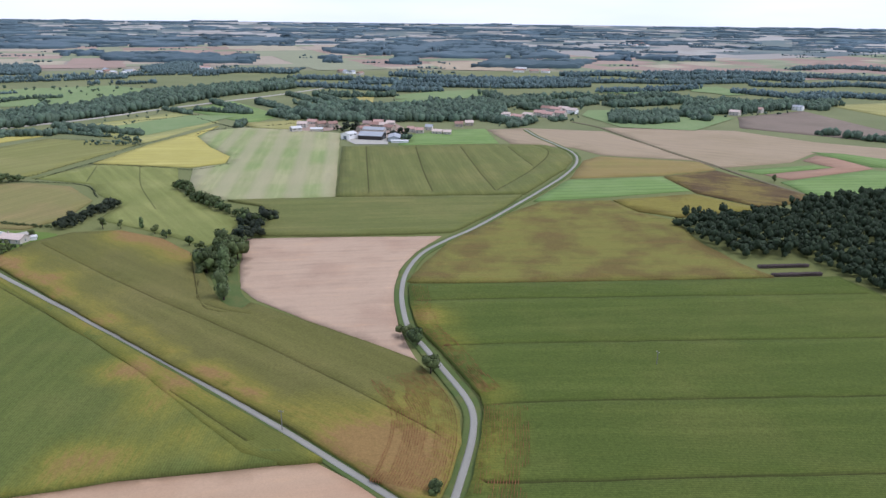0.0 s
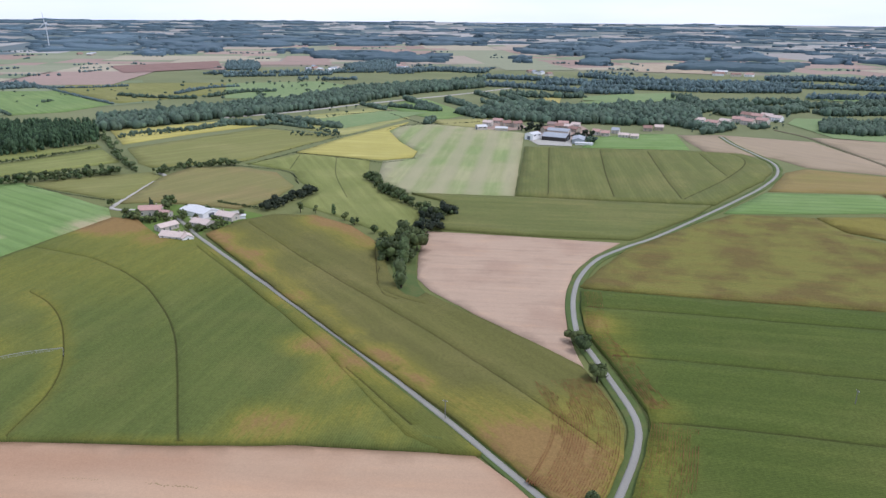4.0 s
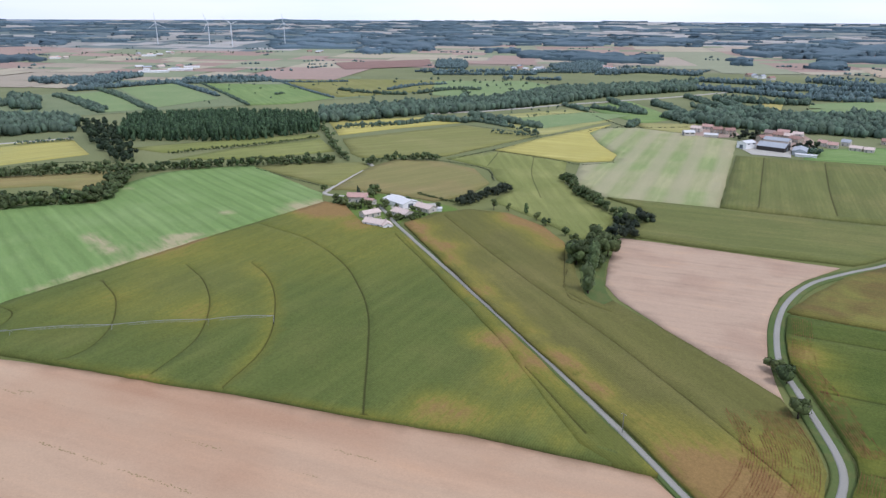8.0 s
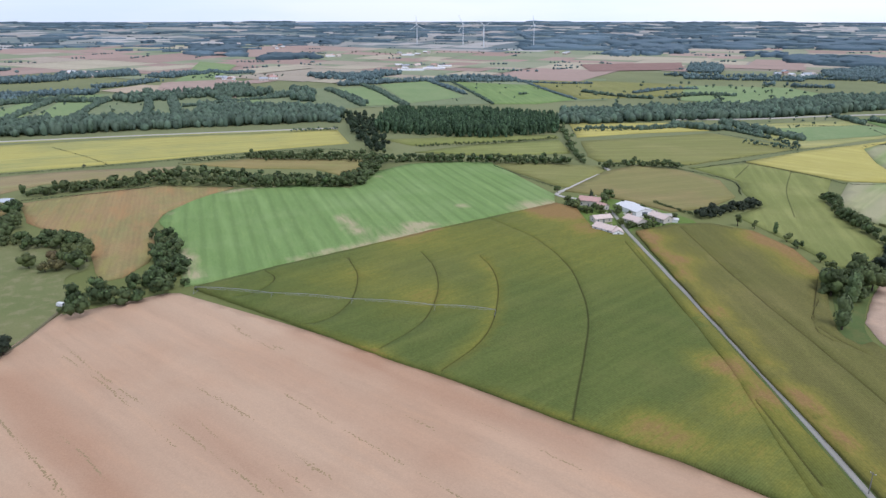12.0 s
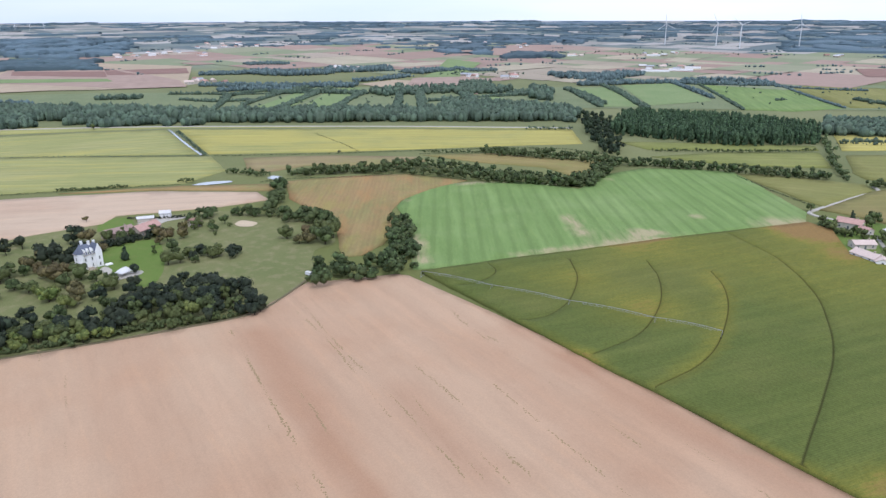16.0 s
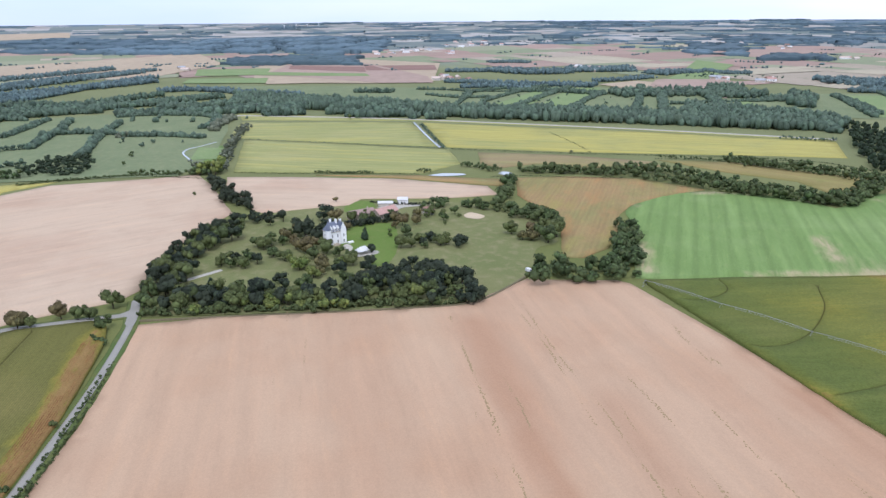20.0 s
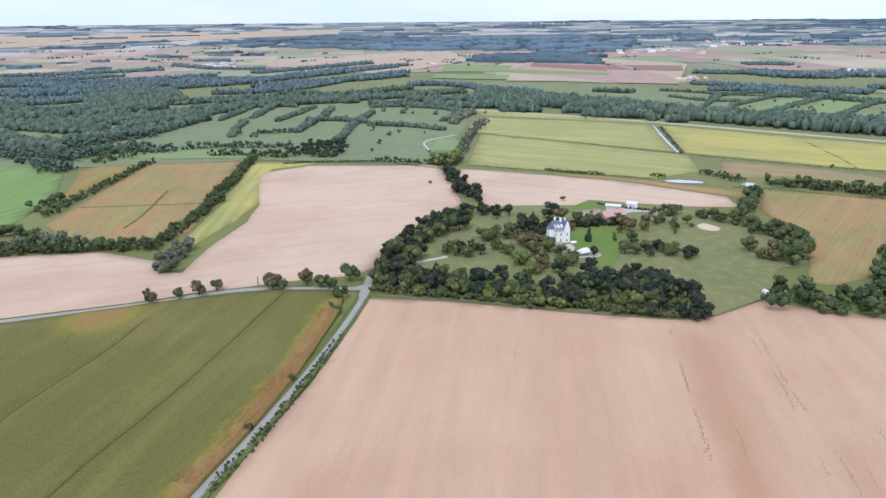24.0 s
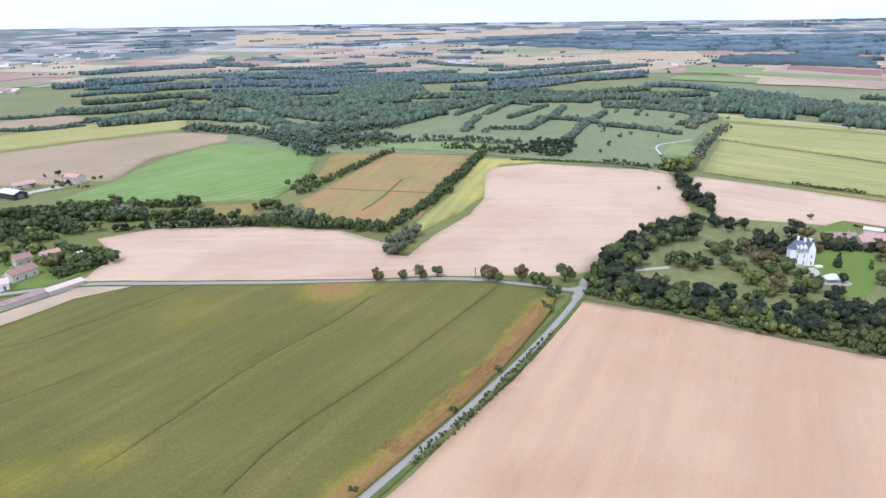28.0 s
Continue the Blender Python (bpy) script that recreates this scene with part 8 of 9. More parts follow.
wood("wood", "valley wood belt", 13, 8,
      [(-1037.3, -282.4), (-968.3, -147.4), (-937.5, -82.1), (-877.2, 45.8), (-832.3, 173.1), (-795.7, 292.4), (-762.5, 363.9), (-743.7, 437.9), (-810.4, 468.0), (-858.5, 315.5), (-919.4, 191.8), (-951.2, 50.7), (-1030.1, -88.5), (-1120.6, -237.0), (-1149.7, -310.5)])
wood("wood", "copse", 12, 9,
      [(-1070.5, 416.9), (-1064.7, 478.2), (-1212.4, 539.7), (-1233.4, 488.2)])
wood("wood", "copse", 12, 8,
      [(-976.0, 499.3), (-929.4, 514.8), (-1037.1, 570.6), (-1108.3, 570.6)])
wood("wood", "dark forest", 13, 16,
      [(-2466.5, -773.6), (-2398.7, -481.3), (-2290.7, -249.5), (-2503.3, -148.7), (-3267.2, -171.8), (-3388.4, -420.5), (-3202.7, -632.3), (-3114.7, -967.1)])
wood("wood", "dark wood", 12, 12,
      [(-1976.5, -375.3), (-1874.6, -181.5), (-2137.2, -234.3), (-2212.9, -419.8)])
wood("wood", "dark forest belt", 13, 18,
      [(-2381.0, -1092.5), (-2325.9, -795.2), (-2571.8, -576.4), (-2610.1, -278.4), (-3279.9, -327.9), (-3245.0, -728.4), (-2847.4, -972.9), (-2623.5, -1178.6)])
wood("wood", "dark wood", 12, 12,
      [(-1908.7, -525.1), (-1904.1, -200.7), (-2164.0, -212.8), (-2205.0, -422.6), (-2104.8, -575.6)])
hedge("hedge", "pasture hedge", 6, 7,
      [(-1042.9, 79.9), (-1148.5, 132.4), (-1275.1, 212.3)])
hedge("hedge", "pasture hedge", 6, 7,
      [(-973.5, 118.3), (-1104.2, 178.5), (-1239.6, 245.7)])
hedge("hedge", "pasture hedge", 6, 7,
      [(-933.6, 187.3), (-1042.5, 231.2), (-1152.1, 284.7)])
hedge("hedge", "pasture hedge", 6, 7,
      [(-1255.5, 374.4), (-1050.2, 313.6), (-914.4, 267.9)])
hedge("hedge", "pasture hedge", 6, 7,
      [(-1163.2, 382.1), (-907.2, 302.4)])
hedge("hedge", "pasture hedge", 7, 9,
      [(-1137.0, 447.0), (-906.4, 388.6)])
hedge("hedge", "pasture hedge", 6, 7,
      [(-1066.3, 622.4), (-845.1, 543.0)])
hedge("hedge", "pasture hedge", 6, 7,
      [(-1055.3, 701.7), (-811.6, 593.4)])
hedge("hedge", "pasture hedge", 6, 7,
      [(-1064.5, 844.8), (-872.1, 759.2)])
hedge("hedge", "pasture hedge", 6, 7,
      [(-1245.5, -19.0), (-1192.8, 66.5), (-1011.1, 39.8)])
hedge("hedge", "field hedge", 7, 9,
      [(-339.7, 1034.5), (-293.1, 970.9), (-254.5, 914.2)])
hedge("hedge", "field hedge", 7, 9,
      [(-275.6, 1055.7), (-220.4, 958.8), (-192.3, 897.4)])
hedge("hedge", "field hedge", 7, 9,
      [(-254.9, 1155.9), (-190.2, 1049.4), (-145.4, 971.9)])
hedge("hedge", "field hedge", 7, 9,
      [(-435.9, 785.5), (-379.5, 760.6), (-319.2, 733.8)])
hedge("hedge", "field hedge", 7, 9,
      [(-457.6, 716.6), (-416.6, 726.9), (-412.2, 758.1)])
hedge("hedge", "field trees", 8, 8,
      [(423.4, 787.0), (442.0, 788.3)])
hedge("hedge", "field trees", 8, 8,
      [(442.8, 768.8), (454.8, 765.8)])
hedge("hedge", "field trees", 8, 8,
      [(454.6, 754.6), (487.5, 738.7)])
hedge("hedge", "copse by the village", 9, 12,
      [(51.7, 875.8), (71.4, 857.5), (101.7, 850.3)])
hedge("hedge", "garden trees of the village", 8, 10,
      [(75.1, 820.5), (93.8, 840.2), (112.2, 880.8)])
hedge("hedge", "garden trees of the village", 7, 8,
      [(153.4, 894.5), (136.5, 877.7)])
hedge("hedge", "trees at the village edge", 9, 12,
      [(319.8, 908.3), (338.4, 899.3)])
hedge("hedge", "garden hedge of the hamlet", 4, 4,
      [(-298.0, 348.2), (-283.0, 347.5), (-275.0, 349.2)])
hedge("hedge", "garden hedge of the hamlet", 3, 3,
      [(-239.5, 337.2), (-234.8, 355.3), (-227.3, 357.0)])
hedge("hedge", "garden hedge of the hamlet", 2.5, 2,
      [(-264.7, 400.9), (-248.6, 397.8), (-229.2, 395.5)])
hedge("hedge", "dark farm trees", 9, 14,
      [(-118.5, 778.9), (-103.5, 788.7), (-94.9, 785.9)])
hedge("hedge", "dark farm trees", 9, 12,
      [(-59.7, 754.3), (-42.2, 751.2)])
hedge("hedge", "farm trees", 8, 10,
      [(-36.9, 714.3), (-46.3, 741.6)])
hedge("hedge", "trees along the river road", 8, 8,
      [(-234.4, 795.8), (-236.8, 825.8)])
hedge("hedge", "farm trees", 7, 8,
      [(-248.1, -554.3), (-253.1, -546.8)])
hedge("hedge", "farm garden hedge", 4, 4,
      [(-251.9, -531.5), (-259.7, -529.8)])
hedge("hedge", "thick roadside thicket", 9, 14,
      [(-153.3, -458.3), (-172.3, -450.9), (-189.1, -436.8), (-192.9, -410.2)])
hedge("hedge", "thick roadside thicket", 10, 12,
      [(-184.1, -455.2), (-190.2, -446.2), (-201.6, -440.7)])
hedge("hedge", "willow thicket", 9, 12,
      [(-214.6, -437.6), (-226.5, -424.8), (-233.3, -410.0)])
hedge("hedge", "dark hedge below the meadow", 6, 6,
      [(-205.8, -401.6), (-222.9, -386.9), (-238.9, -369.8), (-258.7, -340.6)])
hedge("hedge", "garden trees", 6, 8,
      [(-146.3, -348.1), (-157.8, -348.5), (-171.5, -351.7)])
hedge("hedge", "light garden trees", 7, 8,
      [(-157.5, -396.6), (-162.6, -397.8)])
hedge("hedge", "clipped dark garden hedge", 2.2, 2,
      [(-463.1, -40.5), (-456.7, -20.9), (-455.0, -6.6)])
hedge("hedge", "roadside bushes", 3, 3,
      [(-253.0, -134.0), (-246.9, -126.6)])
hedge("hedge", "meadow willow bush", 4, 4,
      [(-633.8, 130.2), (-639.3, 132.3)])
hedge("hedge", "low marsh bushes", 3, 4,
      [(-562.3, -92.3), (-559.1, -73.5), (-557.6, -45.9)])
hedge("hedge", "creek scrub", 4, 6,
      [(-562.2, -9.2), (-557.3, 0.0)])
hedge("hedge", "bushes along the ditch", 4, 3,
      [(-820.1, -9.2), (-737.9, 3.5), (-670.1, 14.0)])
hedge("hedge", "tree row on the embankment", 6, 4,
      [(-701.0, 356.8), (-677.9, 401.9)])
hedge("hedge", "river road bushes", 5, 5,
      [(-571.7, 686.6), (-531.2, 752.3), (-481.5, 812.8)])
bocage("wood", "wooded plain edge", 11, 11, 60, 0.6, 5,
      [(-887.9, 1260.7), (-795.0, 1272.5), (-466.0, 1314.2), (-486.8, 1592.6), (-617.7, 1606.7), (-775.5, 1426.3), (-964.3, 1372.5)])
wood("wood", "dark forest along the horizon", 9, 26,
      [(-1802.7, 1814.7), (-1647.0, 1901.0), (-1420.2, 2264.8), (-1101.8, 2486.3), (-561.2, 2775.5), (-668.8, 3306.3), (-1583.5, 2976.3), (-2409.6, 2610.6), (-2447.0, 2479.2)])
wood("wood", "dark wood on the plain", 12, 14,
      [(-1439.8, 1820.8), (-1352.0, 1837.4), (-1289.5, 2053.3), (-1389.6, 2215.3), (-1484.5, 2198.8), (-1538.7, 1986.9)])
wood("wood", "copse on the plain", 11, 10,
      [(-936.0, 1494.0), (-858.7, 1520.3), (-977.8, 1720.0), (-1036.7, 1696.9)])
wood("wood", "wood on the plain", 12, 14,
      [(69.1, 1871.5), (354.9, 1880.7), (444.5, 2132.7), (136.6, 2073.7)])
wood("wood", "long wood on the plain", 11, 16,
      [(453.2, 2176.4), (805.2, 2190.4), (868.2, 2368.4), (502.4, 2343.1)])
wood("wood", "dark wood band", 11, 14,
      [(-1908.4, 884.9), (-1856.1, 1046.0), (-2026.8, 1133.8), (-2084.8, 986.2)])
wood("wood", "dark forest", 11, 18,
      [(-2236.1, 792.5), (-2072.1, 927.3), (-2533.8, 1107.0), (-2762.6, 995.0)])
wood("wood", "dark forest", 10, 22,
      [(-2713.3, 1068.6), (-2464.0, 1466.4), (-2785.5, 1716.1), (-3056.5, 1327.7)])
wood("wood", "dark forest band", 10, 22,
      [(-2321.3, -1533.0), (-2381.2, -1390.7), (-2343.0, -1100.6), (-2557.1, -747.3), (-3153.9, -1110.4), (-3265.6, -1645.8), (-2885.4, -1677.2), (-2795.8, -1837.9)])
bocage("wood", "wooded belt by the marsh", 11, 9, 30, 0.9, 4,
      [(-923.4, -271.5), (-903.1, -143.6), (-860.6, 17.5), (-953.1, 19.5), (-1043.1, -131.5), (-1085.4, -291.2)])
hedge("hedge", "pasture hedge", 6, 7,
      [(-1074.1, 621.7), (-975.0, 598.4), (-865.4, 562.8)])
hedge("hedge", "pasture hedge", 6, 7,
      [(-1121.4, 719.6), (-980.7, 666.2), (-803.8, 589.0)])
hedge("hedge", "pasture hedge", 6, 7,
      [(-1138.3, 875.8), (-936.5, 792.9)])
hedge("hedge", "pasture hedge", 6, 7,
      [(-1092.8, 429.9), (-943.8, 398.2), (-853.3, 387.6)])
hedge("hedge", "pasture hedge", 6, 7,
      [(-1254.4, 380.6), (-964.5, 287.0)])
hedge("hedge", "pasture hedge", 6, 7,
      [(-1175.8, 389.0), (-960.1, 322.8)])
hedge("hedge", "pasture hedge", 6, 7,
      [(-1152.2, 56.7), (-1221.1, 108.7), (-1262.8, 202.9)])
hedge("hedge", "hedge along the pink field", 3, 3,
      [(-404.5, -882.4), (-444.0, -891.5), (-480.9, -890.6)])
hedge("hedge", "field bush", 5, 5,
      [(-377.3, -892.0), (-378.8, -889.6)])
hedge("hedge", "field bushes", 4, 5,
      [(-446.0, -888.3), (-451.5, -889.0)])
hedge("hedge", "field bushes", 4, 5,
      [(-461.4, -882.6), (-467.0, -883.3)])
hedge("hedge", "pasture hedge", 4, 4,
      [(-1087.8, 904.3), (-880.1, 782.1), (-747.2, 702.7)])
hedge("hedge", "pasture hedge", 4, 4,
      [(-1008.6, 1018.2), (-825.2, 905.3), (-708.7, 839.5)])
hedge("hedge", "pasture hedge", 5, 6,
      [(-815.4, 825.9), (-817.0, 845.4)])
hedge("hedge", "row of pasture trees", 6, 6,
      [(-707.1, 985.7), (-712.0, 1080.5), (-681.1, 1128.4)])
hedge("hedge", "row of pasture trees", 6, 6,
      [(-778.1, 937.4), (-698.1, 925.9), (-642.9, 942.5)])
hedge("hedge", "row of pasture trees", 7, 7,
      [(-637.3, 967.0), (-619.5, 1045.2), (-579.5, 1072.5)])
hedge("hedge", "row of meadow trees", 7, 5,
      [(-348.5, 672.8), (-321.3, 672.5), (-296.6, 675.6)])
hedge("hedge", "row of meadow trees", 6, 5,
      [(-506.5, 597.7), (-485.2, 631.3), (-468.5, 662.9)])
hedge("hedge", "row of meadow trees", 6, 5,
      [(-465.7, 664.7), (-450.3, 707.5)])
hedge("hedge", "hedge of the river meadows", 6, 7,
      [(-402.9, 761.7), (-361.6, 733.1)])
hedge("hedge", "hedge of the river meadows", 6, 6,
      [(-373.5, 944.3), (-324.7, 902.9)])
hedge("hedge", "low hedge above the bare field", 2.5, 3,
      [(-527.2, -315.1), (-548.3, -273.2), (-564.8, -203.2)])
hedge("hedge", "low bushes between the marsh meadows", 1.6, 1.5,
      [(-732.4, -192.1), (-715.1, -138.4), (-702.0, -90.6), (-679.1, -32.8), (-663.8, 16.5)])
hedge("hedge", "low bushes between the marsh meadows", 1.6, 1.5,
      [(-565.9, -159.4), (-559.4, -119.3), (-557.0, -73.2), (-551.4, -9.1)])
hedge("hedge", "low bushes between the marsh meadows", 1.8, 2,
      [(-660.5, 21.8), (-634.1, 125.0), (-614.7, 223.0), (-593.8, 314.8)])
hedge("hedge", "creekside willow scrub", 5, 8,
      [(-606.5, -205.1), (-583.3, -189.8), (-582.5, -176.5)])

def belts(label, high, wide, *rows):
    """Rows of hedge trees, one thing each."""
    for pts in rows:
        hedge("hedge", label, high, wide, pts)


belts("thick hedge of the wet meadows", 8, 10,
      [(-560.4, -443.9), (-577.5, -425.6), (-585.6, -399.9), (-593.8, -373.7), (-604.6, -353.6)],
      [(-543.3, -401.9), (-550.6, -377.4), (-555.7, -351.2), (-551.8, -326.9)])
belts("slanting hedge between wet meadows", 6, 6,
      [(-772.0, -501.0), (-835.0, -522.0), (-891.0, -538.0)],
      [(-755.9, -456.6), (-825.0, -465.0), (-891.0, -477.0)],
      [(-687.2, -390.1), (-733.2, -402.3), (-803.0, -418.0), (-886.0, -447.0)],
      [(-635.6, -319.9), (-678.3, -329.6), (-757.1, -353.1), (-865.0, -376.0)],
      [(-747.0, -530.0), (-816.0, -548.0), (-886.0, -569.0)],
      [(-639.1, -443.3), (-686.0, -467.4), (-739.8, -491.1)])
belts("hedge along the wet meadows", 6, 6,
      [(-768.5, -424.0), (-781.4, -383.9), (-769.4, -338.9)],
      [(-757.4, -330.6), (-757.9, -289.0), (-742.9, -239.8)],
      [(-914.0, -400.0), (-931.0, -352.0), (-914.0, -285.0), (-866.0, -256.0)],
      [(-663.7, -432.6), (-676.9, -411.1), (-690.5, -391.9)],
      [(-565.1, -245.6), (-559.4, -202.4), (-562.2, -179.3)],
      [(-808.7, -260.1), (-850.9, -258.9), (-903.0, -267.0)],
      [(-864.0, -624.0), (-886.0, -592.0), (-902.0, -556.0), (-891.0, -504.0)])
belts("round willow clump in the meadow", 7, 8,
      [(-645.0, -443.8), (-663.4, -451.0)],
      [(-645.5, -418.5), (-651.5, -419.3)],
      [(-749.5, -330.5), (-757.4, -327.4)])
belts("single marsh tree", 6, 4,
      [(-598.8, -263.0), (-601.3, -263.0)],
      [(-639.4, -273.2), (-645.3, -273.4)],
      [(-692.2, -284.0), (-699.0, -285.4)],
      [(-716.0, -314.6), (-719.6, -315.5)],
      [(-713.0, -280.0), (-716.5, -280.7)],
      [(-876.0, -367.0), (-881.0, -368.0)],
      [(-866.0, -334.0), (-871.0, -335.0)],
      [(-866.0, -321.0), (-871.0, -321.0)],
      [(-713.4, -250.5), (-716.9, -251.1)],
      [(-903.0, -346.0), (-903.0, -343.0)],
      [(-866.0, -291.0), (-866.0, -288.0)],
      [(-892.0, -230.0), (-892.0, -229.0)],
      [(-803.2, -387.2), (-807.6, -387.2)])
wood("wood", "willow scrub", 7, 6,
      [(-556.3, -326.0), (-556.7, -310.1), (-559.6, -283.7), (-600.8, -288.7), (-641.6, -311.1), (-635.4, -334.6), (-607.4, -347.1), (-574.6, -342.1)])
belts("wooded belt of the marsh", 9, 22,
      [(-908.0, -654.0), (-931.0, -589.0), (-949.0, -519.0), (-968.0, -447.0)],
      [(-1023.0, -734.0), (-1051.0, -672.0), (-1131.0, -634.0), (-1264.0, -621.0)],
      [(-1082.0, -681.0), (-1185.0, -643.0), (-1353.0, -618.0), (-1542.0, -587.0)],
      [(-962.0, -567.0), (-1036.0, -512.0), (-1096.0, -476.0), (-1182.0, -443.0)],
      [(-968.0, -512.0), (-1014.0, -442.0), (-1079.0, -388.0), (-1144.0, -335.0)],
      [(-993.0, -375.0), (-1027.0, -302.0), (-1078.0, -228.0), (-1093.0, -178.0)],
      [(-937.0, -409.0), (-943.0, -317.0), (-961.0, -236.0), (-993.0, -162.0)],
      [(-1267.0, -805.0), (-1408.0, -784.0), (-1549.0, -757.0), (-1749.0, -664.0)],
      [(-1240.0, -465.0), (-1259.0, -399.0), (-1188.0, -289.0), (-1160.0, -207.0)])
belts("thick wooded belt by the green field", 9, 22,
      [(-479.6, -728.1), (-493.8, -673.2), (-496.7, -608.5), (-476.3, -540.8), (-445.6, -476.1)],
      [(-440.0, -843.0), (-490.0, -827.0), (-543.0, -809.0), (-561.0, -740.0)],
      [(-507.3, -621.0), (-509.6, -560.0), (-500.6, -509.0)])
belts("wooded belt of the marsh", 9, 20,
      [(-551.0, -727.0), (-618.0, -719.0), (-622.0, -660.0), (-626.3, -605.1)],
      [(-479.6, -511.5), (-530.3, -513.7), (-566.8, -490.3)],
      [(-527.4, -552.7), (-586.1, -549.1), (-626.9, -533.0)],
      [(-485.7, -478.7), (-533.6, -469.5)],
      [(-471.0, -1004.0), (-508.0, -967.0), (-572.0, -960.0), (-637.0, -959.0)],
      [(-549.0, -1093.0), (-609.0, -1067.0), (-677.0, -1064.0), (-733.0, -1020.0)],
      [(-570.0, -900.0), (-624.0, -872.0), (-673.0, -856.0)],
      [(-674.0, -940.0), (-737.0, -895.0), (-751.0, -795.0), (-815.0, -761.0)],
      [(-625.0, -750.0), (-679.0, -719.0), (-689.0, -644.0), (-691.0, -587.0)],
      [(-713.0, -710.0), (-737.0, -646.0), (-790.0, -608.0)],
      [(-664.0, -845.0), (-717.0, -782.0), (-770.0, -719.0), (-839.0, -689.0)])
belts("wooded belt of the marsh", 10, 34,
      [(-796.0, -1041.0), (-821.0, -922.0), (-897.0, -863.0), (-976.0, -827.0)],
      [(-680.0, -1245.0), (-766.0, -1200.0), (-856.0, -1152.0), (-928.0, -1072.0)],
      [(-660.0, -1411.0), (-764.0, -1394.0), (-889.0, -1389.0)],
      [(-940.0, -1263.0), (-1050.0, -1211.0), (-1057.0, -1047.0), (-1124.0, -922.0)],
      [(-870.0, -1708.0), (-1029.0, -1703.0), (-1164.0, -1731.0)],
      [(-681.0, -1023.0), (-747.0, -978.0), (-783.0, -881.0)],
      [(-896.0, -1036.0), (-965.0, -957.0), (-1043.0, -912.0)])
belts("farm hedge of the plain", 5, 5,
      [(-350.0, -904.0), (-386.0, -870.0), (-428.0, -862.0)],
      [(-399.0, -1024.0), (-430.0, -996.0), (-472.0, -991.0)],
      [(-450.0, -902.0), (-481.0, -891.0), (-524.0, -895.0)])
wood("wood", "dense marsh wood", 10, 9,
      [(-774.0, -770.0), (-842.0, -714.0), (-908.0, -698.0), (-1056.0, -839.0), (-1071.0, -966.0), (-938.0, -916.0)])
belts("hedge of the river meadows", 7, 8,
      [(-334.0, 943.0), (-296.0, 928.0), (-255.0, 915.0)],
      [(-273.0, 1027.0), (-223.0, 972.0)],
      [(-225.0, 906.0), (-181.5, 862.1)],
      [(-216.0, 1033.0), (-177.0, 976.0), (-142.0, 948.0)],
      [(-192.0, 1112.0), (-151.0, 1039.0), (-118.0, 1008.0)])
belts("wooded belt of the valley", 10, 26,
      [(-309.0, 1226.0), (-271.0, 1294.0), (-190.0, 1282.0), (-85.0, 1232.0), (-7.0, 1241.0)],
      [(-207.0, 1144.0), (-133.0, 1135.0), (-80.0, 1158.0)],
      [(-91.0, 1316.0), (13.0, 1329.0), (118.0, 1319.0), (272.0, 1361.0)],
      [(69.0, 1192.0), (99.0, 1102.0), (147.0, 1131.0), (242.0, 1175.0)],
      [(-306.0, 1465.0), (-192.0, 1453.0), (-98.0, 1412.0)],
      [(-5.0, 960.0), (58.0, 985.0), (95.0, 1049.0), (150.0, 1084.0)],
      [(114.0, 996.0), (176.0, 1036.0), (222.0, 1076.0)],
      [(-179.0, 1352.0), (-96.0, 1387.0), (-8.0, 1424.0), (82.0, 1423.0)],
      [(297.0, 1451.0), (384.0, 1462.0), (472.0, 1447.0), (641.0, 1495.0)],
      [(271.0, 1253.0), (367.0, 1274.0), (474.0, 1351.0)],
      [(244.0, 1042.0), (310.0, 1070.0), (373.0, 1106.0)],
      [(357.0, 1205.0), (381.0, 1131.0), (413.0, 1095.0), (456.0, 1114.0)],
      [(320.0, 930.0), (347.0, 956.0), (397.0, 997.0)],
      [(440.0, 1097.0), (478.0, 1064.0), (509.0, 1039.0)],
      [(517.0, 1271.0), (558.0, 1227.0), (593.0, 1177.0), (643.0, 1165.0)],
      [(607.0, 1414.0), (702.0, 1401.0), (811.0, 1439.0), (863.0, 1397.0)],
      [(620.0, 1234.0), (688.0, 1213.0), (735.0, 1183.0)],
      [(232.0, 1123.0), (304.0, 1147.0), (352.0, 1187.0)],
      [(534.0, 1091.0), (572.0, 1080.0), (607.0, 1099.0)])
belts("wooded belt of the valley", 11, 40,
      [(-109.0, 1584.0), (-33.0, 1518.0), (61.0, 1460.0), (247.0, 1471.0)],
      [(80.0, 1397.0), (193.0, 1411.0), (305.0, 1492.0)],
      [(477.0, 1671.0), (629.0, 1727.0), (756.0, 1708.0), (856.0, 1640.0), (972.0, 1579.0)],
      [(902.0, 1874.0), (1053.0, 1938.0), (1135.0, 1852.0)],
      [(479.0, 1544.0), (652.0, 1614.0), (769.0, 1540.0)],
      [(-525.0, 1555.0), (-460.0, 1633.0), (-337.0, 1617.0)],
      [(269.0, 1607.0), (382.0, 1657.0), (462.0, 1572.0)])
patch("pasture", "bright green pasture among woods", GREENP, 0.95, [(-77.0, 1108.0), (-6.0, 1115.0), (59.0, 1173.0), (58.0, 1269.0), (-17.0, 1230.0), (-80.0, 1158.0)])
patch("pasture", "bright green pasture among woods", GREENP, 0.95, [(461.0, 1361.0), (516.0, 1379.0), (524.0, 1262.0), (496.0, 1230.0), (446.0, 1283.0)])
patch("pasture", "green pasture among woods", GREENP, 1.05, [(90.0, 1093.0), (143.0, 1099.0), (159.0, 1158.0), (104.0, 1160.0)])
